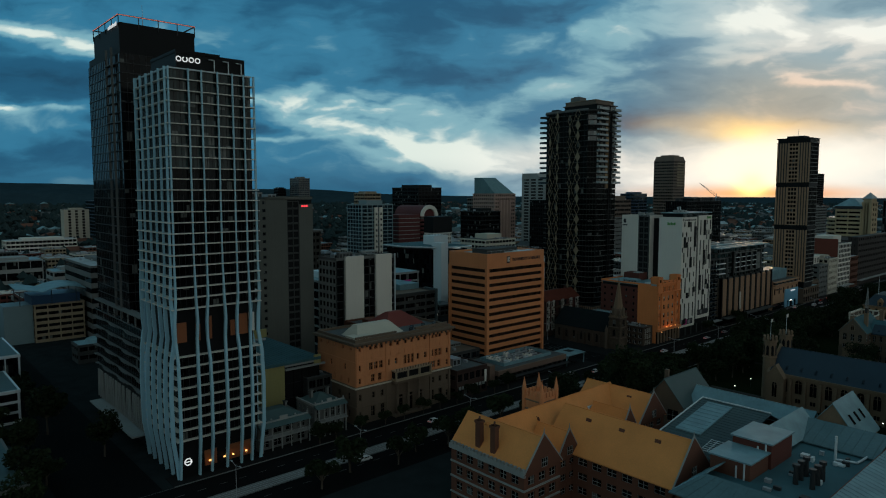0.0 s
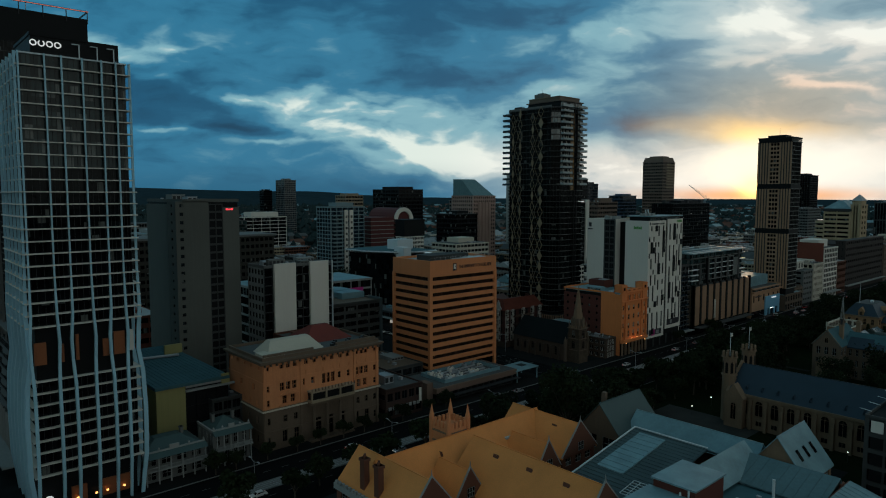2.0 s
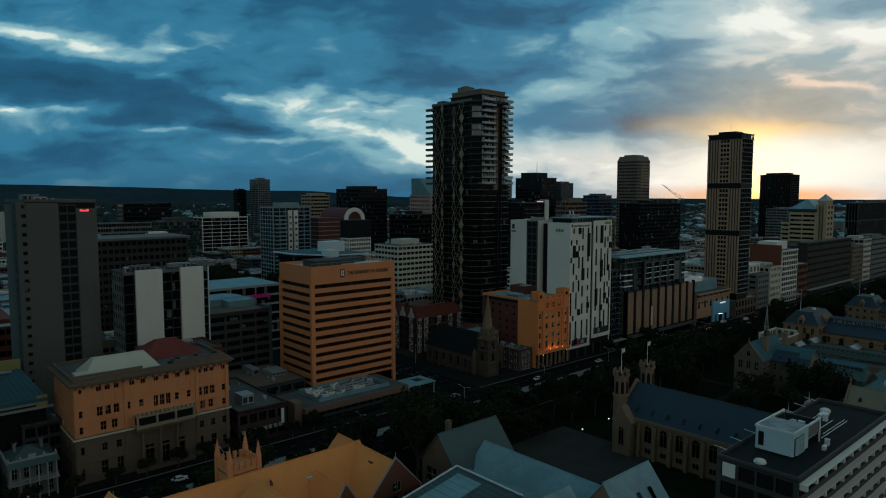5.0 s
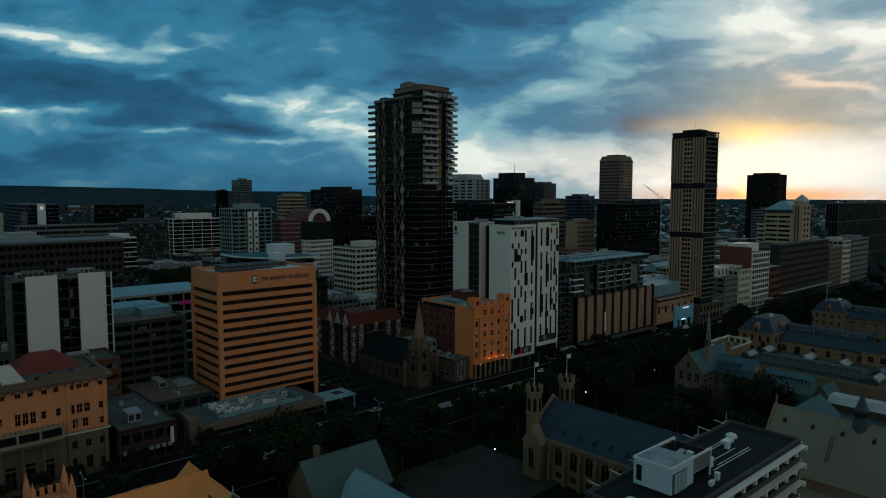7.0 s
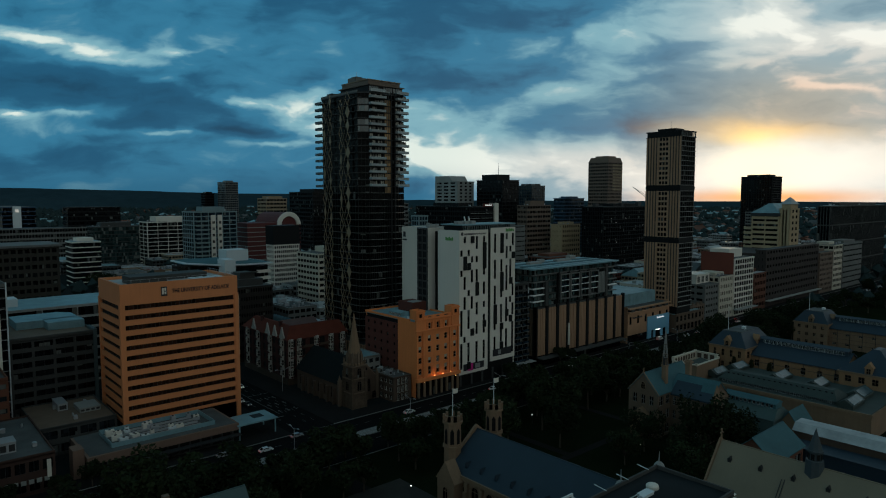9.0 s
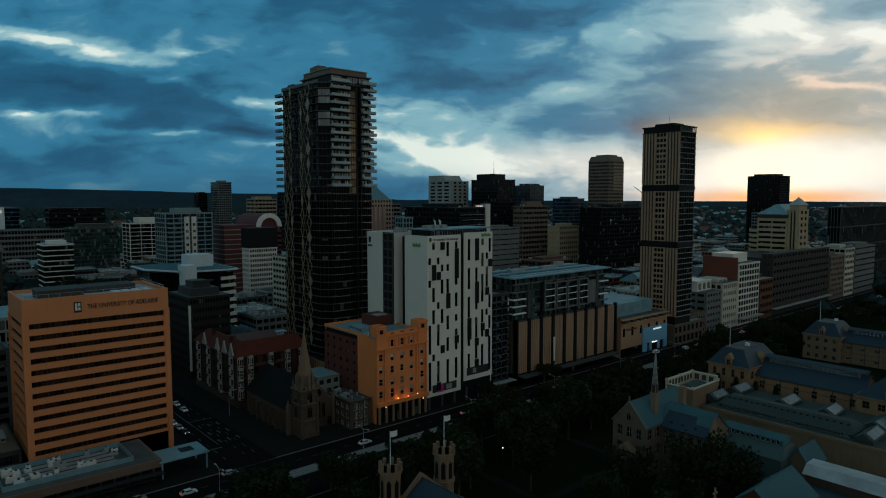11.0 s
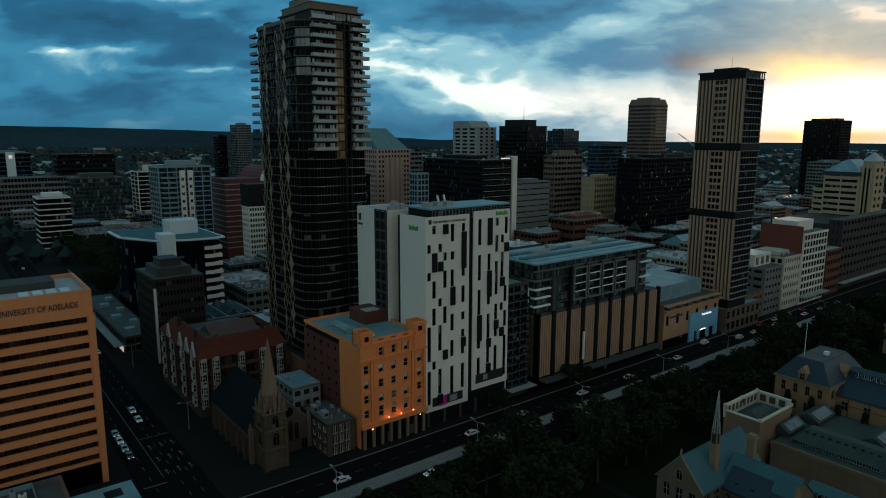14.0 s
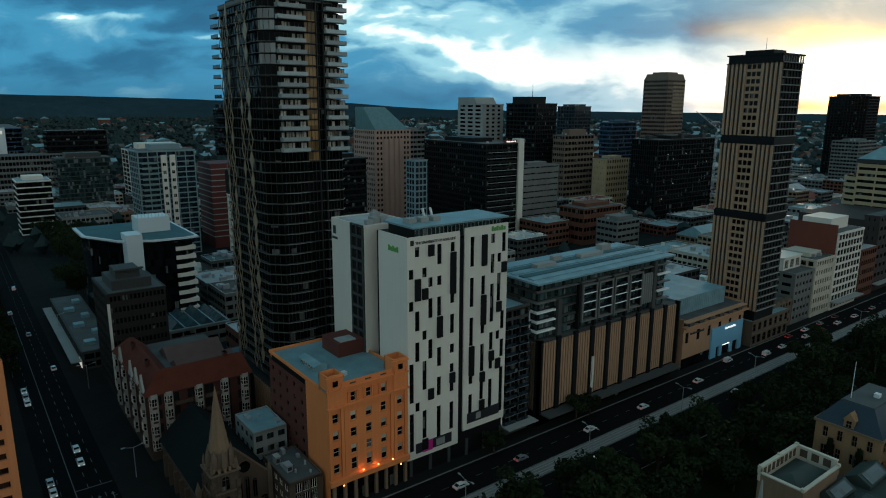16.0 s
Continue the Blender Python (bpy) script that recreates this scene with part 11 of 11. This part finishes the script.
lamp_ = street_lamp("slim grey street lamp with two arms")
for i in range(11):
    copy_thing(lamp_, pose(112 + i * 47.0, 163.2, 0.1))
lamp_.location = (72, 163.2, 0.1)
for i in range(3):
    copy_thing(lamp_, pose(283.8, 230 + i * 72, 0.15, 0, 0, 90))


def path_light(x, y):
    root = thing("path_light", x, y, "small lit path lamp among the trees", "lamp", "path lamps in the gardens")
    part("post", Shape().round(0, 0, 0, 3.4, 0.06, 0.05, 6), "dark_metal", root)
    part("globe", Shape().dome(0, 0, 3.4, 0.22, 0.24, 8, 3), "white_lamp", root)


for x, y in ((278.2, 116.2), (262.7, 116.0), (256.5, 62.6), (383.7, 132.7), (336.6, 91.2), (332.6, 133.2), (430, 140)):
    path_light(x, y)

whole("tram_rails", Shape().box(-700, 164.4, 0.1, 1500, 164.52, 0.13).box(-700, 165.4, 0.1, 1500, 165.52, 0.13).box(-700, 166.6, 0.1, 1500, 166.72, 0.13).box(-700, 167.6, 0.1, 1500, 167.72, 0.13), "steel", "steel tram rails set in the pale bed", "rails", "structure")
s = Shape()
for i in range(160):
    x = 60 + i * 6.0
    for y in (174.6, 159.4):
        s.box(x, y - 0.07, 0.02, x + 2.4, y + 0.07, 0.035)
s.box(-200, 168.75, 0.02, 1200, 168.9, 0.035).box(-200, 163.3, 0.02, 1200, 163.45, 0.035).box(-200, 180.6, 0.02, 1200, 180.75, 0.035)
for i in range(60):
    y = 190 + i * 7
    for x in (265.8, 272.2, 275.4):
        s.box(x - 0.07, y, 0.024, x + 0.07, y + 2.6, 0.04)
s.box(268.9, 204, 0.024, 269.1, 420, 0.04).box(263, 200.6, 0.024, 269, 201.1, 0.04).box(269.2, 232, 0.024, 278, 232.3, 0.04)
tagged(whole("road_markings", s, "white_line", "worn white lane lines", "road markings", "stuff"))
for i in range(9):
    x, y = (270.6, 273.8, 277.0)[i % 3], 205 + (i // 3) * 9
    whole("lane_arrow", Shape().box(-0.12, 0, 0, 0.12, 2.4, 0.016).poly([(-0.5, 2.4, 0.016), (0.5, 2.4, 0.016), (0, 3.6, 0.016)]).box(0.12, 1.2, 0, 0.9, 1.4, 0.016), "white_line", "worn white lane arrow on asphalt", "road marking", at=(x, y, 0.026), group="lane arrows")
whole("kerb", Shape().box(62, ROAD_S - 0.3, -0.2, PULT_E + 3, ROAD_S, 0.17), "concrete", "grey concrete kerb", "kerb", "structure")
whole("kerb", Shape().box(PULT_W - 3.5, ROAD_S - 0.3, -0.2, 1400, ROAD_S, 0.17), "concrete", "grey concrete kerb", "kerb", "structure")
whole("kerb", Shape().box(150, ROAD_N, -0.2, 1200, ROAD_N + 0.3, 0.17), "concrete", "grey concrete kerb", "kerb", "structure")
M["court_stone"] = mat("court_stone", (0.046, 0.044, 0.040), 0.9, spec=0.05, grain=0.2, size=0.8, stain=0.35, spread=6)
whole("forecourt", Shape().box(226, 92, -0.2, 268, 128, 0.08), "court_stone", "grey paved forecourt beside the hall", "pavement", "structure")
whole("path", Shape().box(243, 60, -0.2, 249, 92, 0.08).box(252, 128, -0.2, 258, 149, 0.08), "paving", "pale paths between lawns", "path", "structure")
whole("path", Shape().box(290, 104, -0.2, 350, 107, 0.08).box(318, 107, -0.2, 321, 149, 0.08).box(360, 110, -0.2, 363, 149, 0.08), "paving", "pale garden paths", "path", "structure")
